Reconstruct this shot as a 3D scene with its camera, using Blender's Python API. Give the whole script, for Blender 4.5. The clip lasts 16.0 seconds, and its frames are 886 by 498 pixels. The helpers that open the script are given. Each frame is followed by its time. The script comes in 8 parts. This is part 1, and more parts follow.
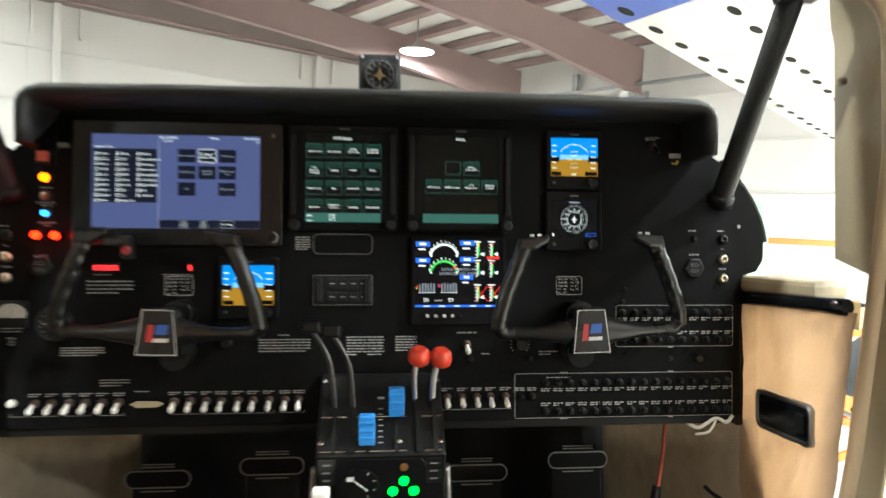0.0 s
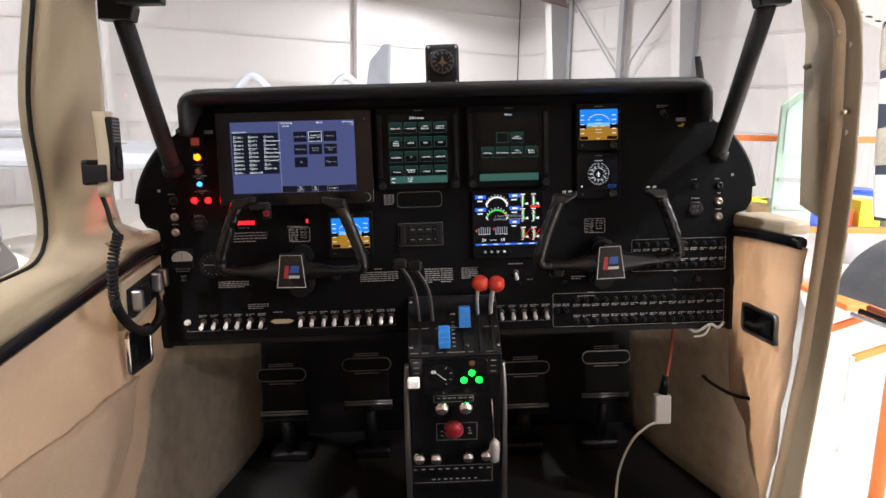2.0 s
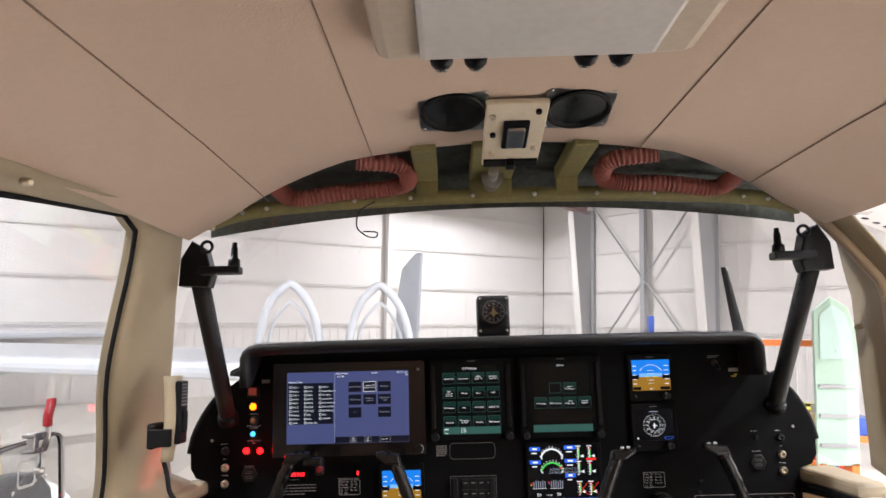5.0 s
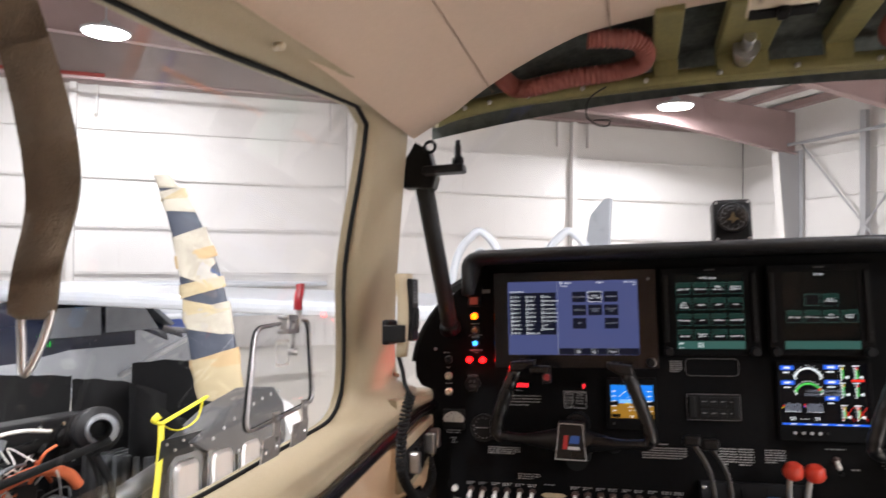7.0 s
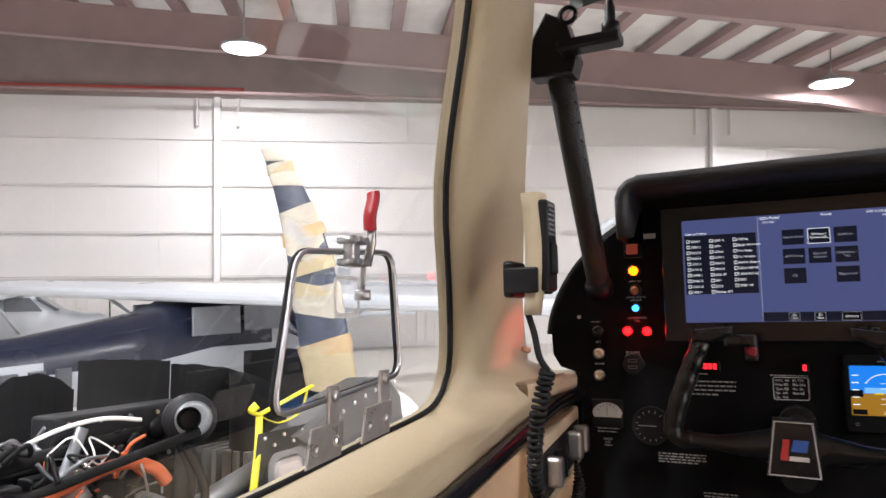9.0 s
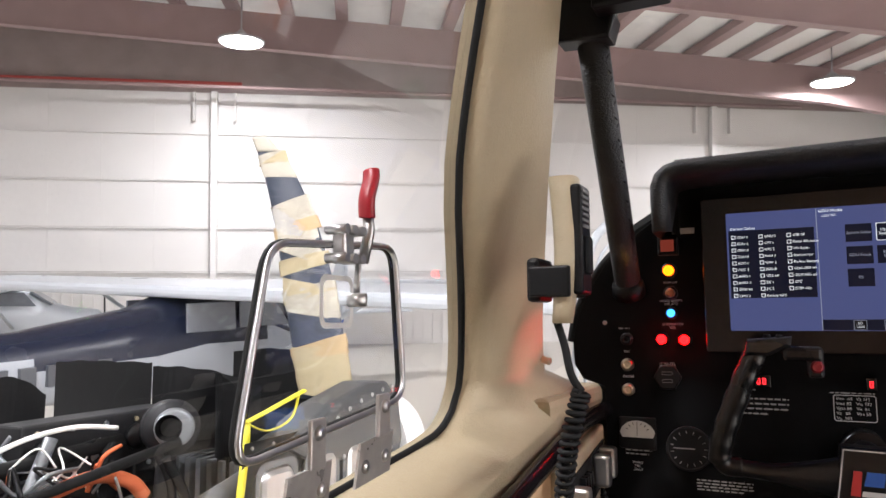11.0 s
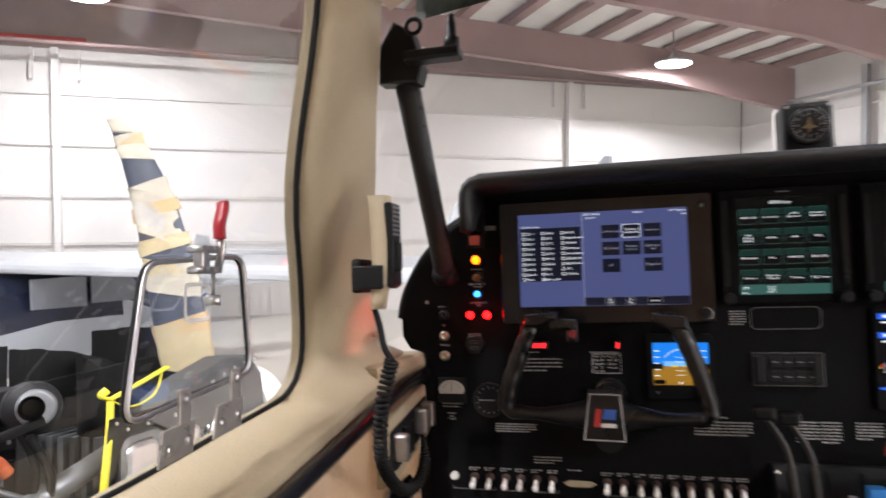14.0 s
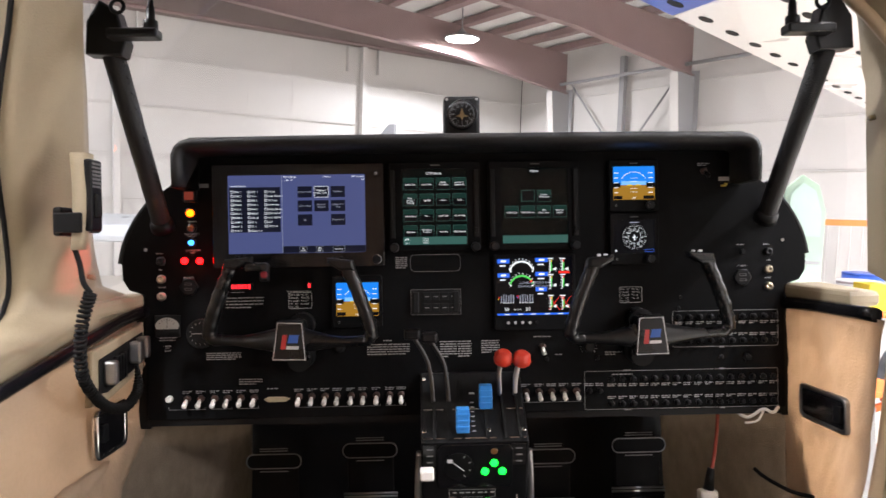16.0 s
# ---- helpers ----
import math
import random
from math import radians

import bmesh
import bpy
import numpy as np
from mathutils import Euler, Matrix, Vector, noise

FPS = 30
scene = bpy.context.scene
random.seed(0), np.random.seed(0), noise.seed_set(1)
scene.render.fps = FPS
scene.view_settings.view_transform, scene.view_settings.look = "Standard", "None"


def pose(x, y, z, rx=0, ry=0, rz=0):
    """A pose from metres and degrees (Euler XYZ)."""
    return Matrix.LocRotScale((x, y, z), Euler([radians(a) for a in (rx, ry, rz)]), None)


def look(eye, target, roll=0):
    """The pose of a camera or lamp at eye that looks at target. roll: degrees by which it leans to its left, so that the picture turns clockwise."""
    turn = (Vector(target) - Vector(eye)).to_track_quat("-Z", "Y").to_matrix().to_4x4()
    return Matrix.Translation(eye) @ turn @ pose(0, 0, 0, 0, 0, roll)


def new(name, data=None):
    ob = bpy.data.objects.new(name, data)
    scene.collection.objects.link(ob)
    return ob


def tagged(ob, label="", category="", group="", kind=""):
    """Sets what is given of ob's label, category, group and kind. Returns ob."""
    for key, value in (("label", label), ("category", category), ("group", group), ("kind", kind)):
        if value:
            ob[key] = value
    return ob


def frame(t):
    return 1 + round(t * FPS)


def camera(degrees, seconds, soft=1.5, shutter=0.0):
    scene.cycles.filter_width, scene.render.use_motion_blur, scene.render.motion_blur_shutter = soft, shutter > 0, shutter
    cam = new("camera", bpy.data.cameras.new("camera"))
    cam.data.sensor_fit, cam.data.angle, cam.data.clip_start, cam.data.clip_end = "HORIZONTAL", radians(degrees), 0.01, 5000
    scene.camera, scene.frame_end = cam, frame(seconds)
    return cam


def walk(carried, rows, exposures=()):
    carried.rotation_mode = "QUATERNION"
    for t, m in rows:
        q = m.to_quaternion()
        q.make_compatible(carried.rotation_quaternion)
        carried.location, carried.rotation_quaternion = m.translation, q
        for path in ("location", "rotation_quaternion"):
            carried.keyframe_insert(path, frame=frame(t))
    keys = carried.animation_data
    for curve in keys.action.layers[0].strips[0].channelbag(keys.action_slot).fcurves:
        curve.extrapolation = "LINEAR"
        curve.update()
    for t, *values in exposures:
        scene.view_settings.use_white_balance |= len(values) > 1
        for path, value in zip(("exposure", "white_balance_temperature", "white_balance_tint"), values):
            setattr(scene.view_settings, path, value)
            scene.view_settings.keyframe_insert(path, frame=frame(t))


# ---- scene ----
cam = camera(65.3, 16.0, shutter=0.4)
# the aircraft's own frame has the instrument panel in the plane y = 0; it stands on jacks, a little nose-down and leaning
AIR = pose(0, 0, 2.48, 0, -2.47, 0) @ pose(0, 0, 0, -4.0) @ pose(0, 0, -1.45)
PATH = [
    (0, (-0.006, -1.033, 1.452), (0.182, 0.958, 1.477), 0.2),
    (0.5, (-0.092, -1.281, 1.503), (0.067, 0.712, 1.532), -0.5),
    (1, (-0.104, -1.372, 1.531), (0.016, 0.623, 1.449), -1.0),
    (1.5, (-0.082, -1.355, 1.523), (0.013, 0.635, 1.354), -1.3),
    (2, (-0.046, -1.344, 1.541), (0.001, 0.64, 1.293), -1.6),
    (2.5, (-0.049, -1.34, 1.528), (-0.008, 0.648, 1.314), -1.7),
    (3, (-0.072, -1.327, 1.536), (-0.025, 0.67, 1.446), -1.4),
    (3.5, (-0.086, -1.345, 1.655), (-0.064, 0.653, 1.748), -1.2),
    (3.7, (-0.101, -1.356, 1.703), (-0.071, 0.64, 1.826), -1.0),
    (5.8, (-0.091, -1.363, 1.605), (-0.217, 0.596, 1.988), -1.6),
    (6, (-0.092, -1.356, 1.602), (-0.267, 0.605, 1.955), -1.5),
    (6.5, (-0.125, -1.326, 1.58), (-0.476, 0.625, 1.846), -1.0),
    (7, (-0.178, -1.295, 1.563), (-0.712, 0.622, 1.759), -0.6),
    (7.5, (-0.209, -1.269, 1.529), (-0.886, 0.607, 1.683), -0.4),
    (8, (-0.2, -1.25, 1.511), (-0.981, 0.585, 1.655), -0.4),
    (8.5, (-0.219, -1.107, 1.499), (-1.092, 0.685, 1.669), -0.5),
    (8.7, (-0.253, -1.032, 1.496), (-1.133, 0.752, 1.699), -0.8),
    (10.8, (-0.357, -0.864, 1.504), (-1.238, 0.919, 1.717), -0.5),
    (11, (-0.356, -0.867, 1.509), (-1.23, 0.921, 1.708), -0.4),
    (11.5, (-0.35, -0.871, 1.513), (-1.211, 0.925, 1.696), -0.1),
    (12, (-0.35, -0.874, 1.513), (-1.197, 0.93, 1.688), 0.0),
    (12.5, (-0.348, -0.877, 1.52), (-1.176, 0.935, 1.696), -0.2),
    (13, (-0.345, -0.88, 1.521), (-1.126, 0.953, 1.695), -0.6),
    (13.5, (-0.327, -0.915, 1.527), (-1.01, 0.959, 1.672), -1.1),
    (14, (-0.251, -1.016, 1.53), (-0.777, 0.911, 1.63), -1.6),
    (14.5, (-0.165, -1.123, 1.527), (-0.503, 0.847, 1.574), -1.9),
    (15, (-0.111, -1.159, 1.512), (-0.272, 0.834, 1.525), -1.7),
    (15.5, (-0.099, -1.191, 1.511), (-0.123, 0.809, 1.494), -1.3),
    (16, (-0.074, -1.204, 1.505), (-0.023, 0.795, 1.489), -0.9),
]
EXPOSURES = [(0.0, 0.42, 6500, -6), (0.5, 0.24, 6500, 3), (1.0, 0.03, 6500, 10), (3.5, 0.0, 6500, 10), (6.0, -0.14, 6500, 10), (7.5, -0.05, 6500, 10), (12.5, -0.08, 6500, 10), (15.0, 0.03, 6500, 10), (16.0, 0.05, 6500, 10)]
walk(cam, [(t, AIR @ look(eye, target, roll)) for t, eye, target, roll in PATH], EXPOSURES)

# ---------- light ----------
world = bpy.data.worlds.new("world")
scene.world = world
world.use_nodes = True
world.node_tree.nodes["Background"].inputs[0].default_value = (0.8, 0.85, 0.9, 1)
world.node_tree.nodes["Background"].inputs[1].default_value = 0.02

# hangar axes: N away from the end wall's normal, U along the end wall (bearings from the aircraft's nose)
BEAR = radians(32.95)
NV = Vector((-math.sin(BEAR), math.cos(BEAR), 0))
UV = Vector((math.cos(BEAR), math.sin(BEAR), 0))
HANGAR = Matrix.Translation((-0.3, -0.9, 0)) @ Matrix(((UV.x, NV.x, 0, 0), (UV.y, NV.y, 0, 0), (0, 0, 1, 0), (0, 0, 0, 1)))
LAMP_POWER = 690
EXPOSURE = 0.0
scene.view_settings.exposure = EXPOSURE


# ---------- materials ----------
def mat(name, color, rough=0.5, metal=0.0, var=0.12, scale=8.0, fine=120.0, bump=0.0, bump_scale=200.0, spec=0.5, rough_var=0.08, emit=0.0, coat=0.0):
    m = bpy.data.materials.new(name)
    m.use_nodes = True
    nt = m.node_tree
    b = nt.nodes["Principled BSDF"]
    b.inputs["Metallic"].default_value = metal
    b.inputs["Specular IOR Level"].default_value = spec
    b.inputs["Coat Weight"].default_value = coat
    c = Vector(color)
    tc = nt.nodes.new("ShaderNodeTexCoord")
    n1 = nt.nodes.new("ShaderNodeTexNoise")
    n1.inputs["Scale"].default_value = scale
    n1.inputs["Detail"].default_value = 5
    n2 = nt.nodes.new("ShaderNodeTexNoise")
    n2.inputs["Scale"].default_value = fine
    n2.inputs["Detail"].default_value = 3
    nt.links.new(tc.outputs["Object"], n1.inputs["Vector"])
    nt.links.new(tc.outputs["Object"], n2.inputs["Vector"])
    add = nt.nodes.new("ShaderNodeMath")
    add.operation = "MULTIPLY_ADD"
    add.inputs[1].default_value = 0.4
    nt.links.new(n2.outputs["Fac"], add.inputs[0])
    mul = nt.nodes.new("ShaderNodeMath")
    mul.operation = "MULTIPLY"
    mul.inputs[1].default_value = 0.6
    nt.links.new(n1.outputs["Fac"], mul.inputs[0])
    nt.links.new(mul.outputs[0], add.inputs[2])
    mix = nt.nodes.new("ShaderNodeMix")
    mix.data_type = "RGBA"
    mix.inputs["A"].default_value = (*[max(0, v * (1 - 2 * var)) for v in c], 1)
    mix.inputs["B"].default_value = (*[min(1, v * (1 + 2 * var)) for v in c], 1)
    nt.links.new(add.outputs[0], mix.inputs["Factor"])
    nt.links.new(mix.outputs["Result"], b.inputs["Base Color"])
    mr = nt.nodes.new("ShaderNodeMapRange")
    mr.inputs["To Min"].default_value = max(0, rough - rough_var)
    mr.inputs["To Max"].default_value = min(1, rough + rough_var)
    nt.links.new(n1.outputs["Fac"], mr.inputs["Value"])
    nt.links.new(mr.outputs["Result"], b.inputs["Roughness"])
    if bump:
        n3 = nt.nodes.new("ShaderNodeTexNoise")
        n3.inputs["Scale"].default_value = bump_scale
        n3.inputs["Detail"].default_value = 4
        nt.links.new(tc.outputs["Object"], n3.inputs["Vector"])
        bp = nt.nodes.new("ShaderNodeBump")
        bp.inputs["Strength"].default_value = bump
        bp.inputs["Distance"].default_value = 0.002
        nt.links.new(n3.outputs["Fac"], bp.inputs["Height"])
        nt.links.new(bp.outputs["Normal"], b.inputs["Normal"])
    if emit:
        b.inputs["Emission Color"].default_value = (*color, 1)
        b.inputs["Emission Strength"].default_value = emit
    return m


def glow(name, color, strength):
    m = bpy.data.materials.new(name)
    m.use_nodes = True
    b = m.node_tree.nodes["Principled BSDF"]
    b.inputs["Base Color"].default_value = (0.004, 0.004, 0.004, 1)
    b.inputs["Roughness"].default_value = 0.15
    b.inputs["Specular IOR Level"].default_value = 0.14
    b.inputs["Emission Color"].default_value = (*color, 1)
    b.inputs["Emission Strength"].default_value = strength
    return m


def clear(name, tint=(1, 1, 1), gloss=1.0, smudge=0.0):
    """Thin glazing: see-through, with a Fresnel sheen."""
    m = bpy.data.materials.new(name)
    m.use_nodes = True
    nt = m.node_tree
    nt.nodes.clear()
    out = nt.nodes.new("ShaderNodeOutputMaterial")
    tr = nt.nodes.new("ShaderNodeBsdfTransparent")
    tr.inputs["Color"].default_value = (*tint, 1)
    gl = nt.nodes.new("ShaderNodeBsdfGlossy")
    gl.inputs["Roughness"].default_value = 0.03
    fr = nt.nodes.new("ShaderNodeFresnel")
    fr.inputs["IOR"].default_value = 1.35
    mx = nt.nodes.new("ShaderNodeMixShader")
    mu = nt.nodes.new("ShaderNodeMath")
    mu.operation = "MULTIPLY"
    mu.inputs[1].default_value = gloss
    nt.links.new(fr.outputs[0], mu.inputs[0])
    nt.links.new(mu.outputs[0], mx.inputs[0])
    nt.links.new(tr.outputs[0], mx.inputs[1])
    nt.links.new(gl.outputs[0], mx.inputs[2])
    nt.links.new(mx.outputs[0], out.inputs[0])
    return m


M_PANEL = mat("panel black powder coat", (0.0045, 0.0045, 0.0048), 0.6, spec=0.07, bump=0.25, bump_scale=900, var=0.15)
M_BLACK = mat("black plastic", (0.006, 0.006, 0.0065), 0.42, spec=0.22, bump=0.08, bump_scale=500, var=0.2)
M_GLOSSBLK = mat("gloss black bezel", (0.006, 0.006, 0.007), 0.2, spec=0.35, var=0.2)
M_RUBBER = mat("black rubber", (0.008, 0.008, 0.008), 0.7, spec=0.2, var=0.2, bump=0.2)
M_LEATHERB = mat("black leather", (0.012, 0.012, 0.013), 0.48, spec=0.35, bump=0.6, bump_scale=450, var=0.15)
M_BEIGE = mat("beige moulded plastic", (0.38, 0.315, 0.21), 0.5, bump=0.35, bump_scale=380, var=0.06, scale=3)
M_BEADTAN = mat("tan trim bead", (0.50, 0.38, 0.25), 0.45, bump=0.2, bump_scale=300, var=0.06, scale=4)
M_LEATHER = mat("tan leather", (0.60, 0.45, 0.31), 0.5, bump=0.45, bump_scale=260, var=0.07, scale=4)
M_HEAD = mat("headliner vinyl", (0.58, 0.445, 0.345), 0.75, bump=0.3, bump_scale=320, var=0.05, scale=3)
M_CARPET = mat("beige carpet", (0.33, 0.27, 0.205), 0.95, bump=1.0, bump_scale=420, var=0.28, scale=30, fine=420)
# dark brown floor carpet, taken near black to hold the footwell's shade
M_FLOORCARPET = mat("dark carpet with footwell shade", (0.008, 0.0068, 0.0055), 0.95, bump=1.0, bump_scale=420, var=0.28, scale=30, fine=420)
M_WHITE = mat("white print", (0.55, 0.55, 0.55), 0.6, var=0.08)
M_WHITEP = mat("white plastic", (0.75, 0.74, 0.70), 0.4, var=0.05)
M_CHROME = mat("chrome", (0.75, 0.74, 0.72), 0.16, metal=1.0, var=0.05)
M_STEEL = mat("steel", (0.45, 0.45, 0.45), 0.35, metal=1.0, var=0.12)
M_SATIN = mat("satin metal plate", (0.36, 0.34, 0.32), 0.3, metal=0.5, var=0.15, scale=60)
M_BRASS = mat("jack nut metal", (0.55, 0.48, 0.36), 0.3, metal=1.0, var=0.1)
M_RED = mat("red plastic knob", (0.60, 0.045, 0.02), 0.4, var=0.08)
M_DKRED = mat("dark red knob", (0.22, 0.012, 0.02), 0.3, var=0.1)
M_BLUE = mat("blue plastic knob", (0.03, 0.22, 0.60), 0.4, var=0.08)
M_YOKE = mat("yoke black enamel", (0.006, 0.006, 0.0065), 0.28, bump=0.1, bump_scale=300, var=0.2)
M_CHROMATE = mat("zinc chromate primer", (0.17, 0.15, 0.055), 0.6, var=0.3, scale=25, bump=0.2)
M_DUCT = mat("orange duct hose", (0.22, 0.06, 0.045), 0.6, var=0.15, bump=0.3)
M_FOIL = mat("dark foil insulation", (0.10, 0.11, 0.10), 0.35, metal=0.7, var=0.6, scale=40, bump=1.0, bump_scale=45)
M_WINDOW = clear("acrylic glazing", (0.97, 0.98, 0.98), 0.12)


# ---------- mesh helpers ----------
def box(bm, x0, x1, y0, y1, z0, z1, bevel=0.0, seg=2):
    r = bmesh.ops.create_cube(bm, size=1.0)
    vs = r["verts"]
    for v in vs:
        v.co = Vector((x0 + (v.co.x + 0.5) * (x1 - x0), y0 + (v.co.y + 0.5) * (y1 - y0), z0 + (v.co.z + 0.5) * (z1 - z0)))
    if bevel:
        es = list({e for v in vs for e in v.link_edges})
        bmesh.ops.bevel(bm, geom=es, offset=bevel, segments=seg, affect="EDGES", profile=0.5)
    return vs


def cyl(bm, p0, p1, r0, r1=None, n=14, caps=True):
    p0, p1 = Vector(p0), Vector(p1)
    r1 = r0 if r1 is None else r1
    d = (p1 - p0)
    q = d.to_track_quat("Z", "Y").to_matrix()
    a, b = [], []
    for i in range(n):
        w = 2 * math.pi * i / n
        o = q @ Vector((math.cos(w), math.sin(w), 0))
        a.append(bm.verts.new(p0 + o * r0))
        b.append(bm.verts.new(p1 + o * r1))
    for i in range(n):
        f = bm.faces.new((a[i], a[(i + 1) % n], b[(i + 1) % n], b[i]))
        f.smooth = True
    if caps:
        bm.faces.new(list(reversed(a)))
        bm.faces.new(b)


def lathe(bm, p0, axis, prof, n=16):
    """prof: (distance along axis, radius) pairs."""
    p0 = Vector(p0)
    axis = Vector(axis).normalized()
    q = axis.to_track_quat("Z", "Y").to_matrix()
    rings = []
    for h, r in prof:
        rings.append([bm.verts.new(p0 + axis * h + q @ Vector((math.cos(2 * math.pi * i / n) * r, math.sin(2 * math.pi * i / n) * r, 0))) for i in range(n)])
    for a, b in zip(rings, rings[1:]):
        for i in range(n):
            f = bm.faces.new((a[i], a[(i + 1) % n], b[(i + 1) % n], b[i]))
            f.smooth = True
    bm.faces.new(list(reversed(rings[0])))
    bm.faces.new(rings[-1])


def smoothed(pts, k=6, closed=False):
    """Catmull-Rom through pts."""
    pts = [Vector(p) for p in pts]
    out = []
    n = len(pts)
    for i in range(n if closed else n - 1):
        p0 = pts[(i - 1) % n] if closed or i > 0 else pts[0]
        p1, p2 = pts[i], pts[(i + 1) % n]
        p3 = pts[(i + 2) % n] if closed or i + 2 < n else pts[-1]
        for j in range(k):
            t = j / k
            out.append(0.5 * ((2 * p1) + (p2 - p0) * t + (2 * p0 - 5 * p1 + 4 * p2 - p3) * t * t + (3 * p1 - p0 - 3 * p2 + p3) * t ** 3))
    if not closed:
        out.append(pts[-1])
    return out


def tube(bm, pts, r, n=8, closed=False, flat=1.0, rfun=None):
    pts = [Vector(p) for p in pts]
    rings = []
    up = Vector((0.13, 0.2, 1)).normalized()
    m = len(pts)
    for i, p in enumerate(pts):
        a = pts[(i - 1) % m] if closed or i else pts[0]
        b = pts[(i + 1) % m] if closed or i + 1 < m else pts[-1]
        d = (b - a).normalized()
        s = d.cross(up)
        if s.length < 1e-4:
            s = d.cross(Vector((1, 0, 0)))
        s.normalize()
        w = s.cross(d)
        up = w
        rr = rfun(i / max(1, m - 1)) * r if rfun else r
        rings.append([bm.verts.new(p + s * (math.cos(2 * math.pi * j / n) * rr) + w * (math.sin(2 * math.pi * j / n) * rr * flat)) for j in range(n)])
    pairs = list(zip(rings, rings[1:])) + ([(rings[-1], rings[0])] if closed else [])
    for a, b in pairs:
        for j in range(n):
            f = bm.faces.new((a[j], a[(j + 1) % n], b[(j + 1) % n], b[j]))
            f.smooth = True
    if not closed:
        bm.faces.new(list(reversed(rings[0])))
        bm.faces.new(rings[-1])


def prism(bm, pts, d, bevel=0.0):
    """A flat outline (3D points) pushed along the vector d."""
    d = Vector(d)
    a = [bm.verts.new(Vector(p)) for p in pts]
    b = [bm.verts.new(Vector(p) + d) for p in pts]
    n = len(a)
    fs = [bm.faces.new(a), bm.faces.new(list(reversed(b)))]
    for i in range(n):
        fs.append(bm.faces.new((a[i], b[i], b[(i + 1) % n], a[(i + 1) % n])))
    if bevel:
        bmesh.ops.recalc_face_normals(bm, faces=fs)
        es = [e for f in fs[:2] for e in f.edges]
        bmesh.ops.bevel(bm, geom=list(set(es)), offset=bevel, segments=2, affect="EDGES", profile=0.5)


def sheet(bm, rows, smooth=True, closed=False):
    """A grid of points as faces."""
    vs = [[bm.verts.new(Vector(p)) for p in row] for row in rows]
    for a, b in zip(vs, vs[1:]):
        n = len(a)
        for i in range(n if closed else n - 1):
            f = bm.faces.new((a[i], a[(i + 1) % n], b[(i + 1) % n], b[i]))
            f.smooth = smooth
    return vs


def rrect(x0, x1, z0, z1, r, y, k=4):
    """A rounded rectangle in the x-z plane, as points at depth y."""
    out = []
    for cx, cz, a0 in ((x1 - r, z1 - r, 0), (x0 + r, z1 - r, 90), (x0 + r, z0 + r, 180), (x1 - r, z0 + r, 270)):
        for i in range(k + 1):
            w = radians(a0 + 90 * i / k)
            out.append(Vector((cx + r * math.cos(w), y, cz + r * math.sin(w))))
    return out


def mesh_of(name, bm, material):
    bmesh.ops.recalc_face_normals(bm, faces=bm.faces)
    me = bpy.data.meshes.new(name)
    bm.to_mesh(me)
    bm.free()
    for m in (material if isinstance(material, (list, tuple)) else [material]):
        me.materials.append(m)
    return me


BASES = {}


def thing(name, label, category, base=(0, 0, 0), m=None, group="", kind=""):
    """An empty at the thing's base; parts are then given in the frame of m (the aircraft's, unless said)."""
    ob = new(name)
    ob.empty_display_size = 0.05
    ob.matrix_world = (AIR if m is None else m) @ Matrix.Translation(base)
    BASES[ob.name] = Vector(base)
    return tagged(ob, label, category, group, kind)


def part(name, bm, material, parent, label=""):
    ob = new(name, mesh_of(name, bm, material))
    ob.parent = parent
    base = BASES.get(parent.name)
    ob.location = -base if base is not None else (0, 0, 0)
    BASES.setdefault(ob.name, Vector((0, 0, 0)))
    if label:
        ob["label"] = label
    return ob


def solo(name, bm, material, label, category, group="", kind="", m=None):
    ob = new(name, mesh_of(name, bm, material))
    ob.matrix_world = AIR if m is None else m
    return tagged(ob, label, category, group, kind)


def B():
    return bmesh.new()


def text_into(bm, s, size, x, z, y, align="LEFT", depth=0.0003):
    """Built-in lettering as thin mesh facing -y, its baseline starting at x, z."""
    cu = bpy.data.curves.new("lettering", "FONT")
    cu.body, cu.size, cu.align_x, cu.resolution_u = s, size, align, 2
    ob = bpy.data.objects.new("lettering", cu)
    scene.collection.objects.link(ob)
    bpy.context.view_layer.update()
    me = bpy.data.meshes.new_from_object(ob)
    me.transform(Matrix.Translation((x, y, z)) @ pose(0, 0, 0, 90))
    bm.from_mesh(me)
    bpy.data.objects.remove(ob)
    bpy.data.curves.remove(cu)
    bpy.data.meshes.remove(me)


def quad(bm, x0, x1, z0, z1, y):
    bm.faces.new([bm.verts.new((a, y, b)) for a, b in ((x0, z0), (x1, z0), (x1, z1), (x0, z1))])


def ring(bm, outer, inner):
    """A flat ring between two loops with as many points."""
    a = [bm.verts.new(p) for p in outer]
    b = [bm.verts.new(p) for p in inner]
    n = len(a)
    for i in range(n):
        bm.faces.new((a[i], a[(i + 1) % n], b[(i + 1) % n], b[i]))


def outline(bm, x0, x1, z0, z1, r, y, w=0.001):
    """A thin printed line round a rounded rectangle."""
    ring(bm, rrect(x0, x1, z0, z1, r, y), rrect(x0 + w, x1 - w, z0 + w, z1 - w, max(r - w, 0.0002), y))

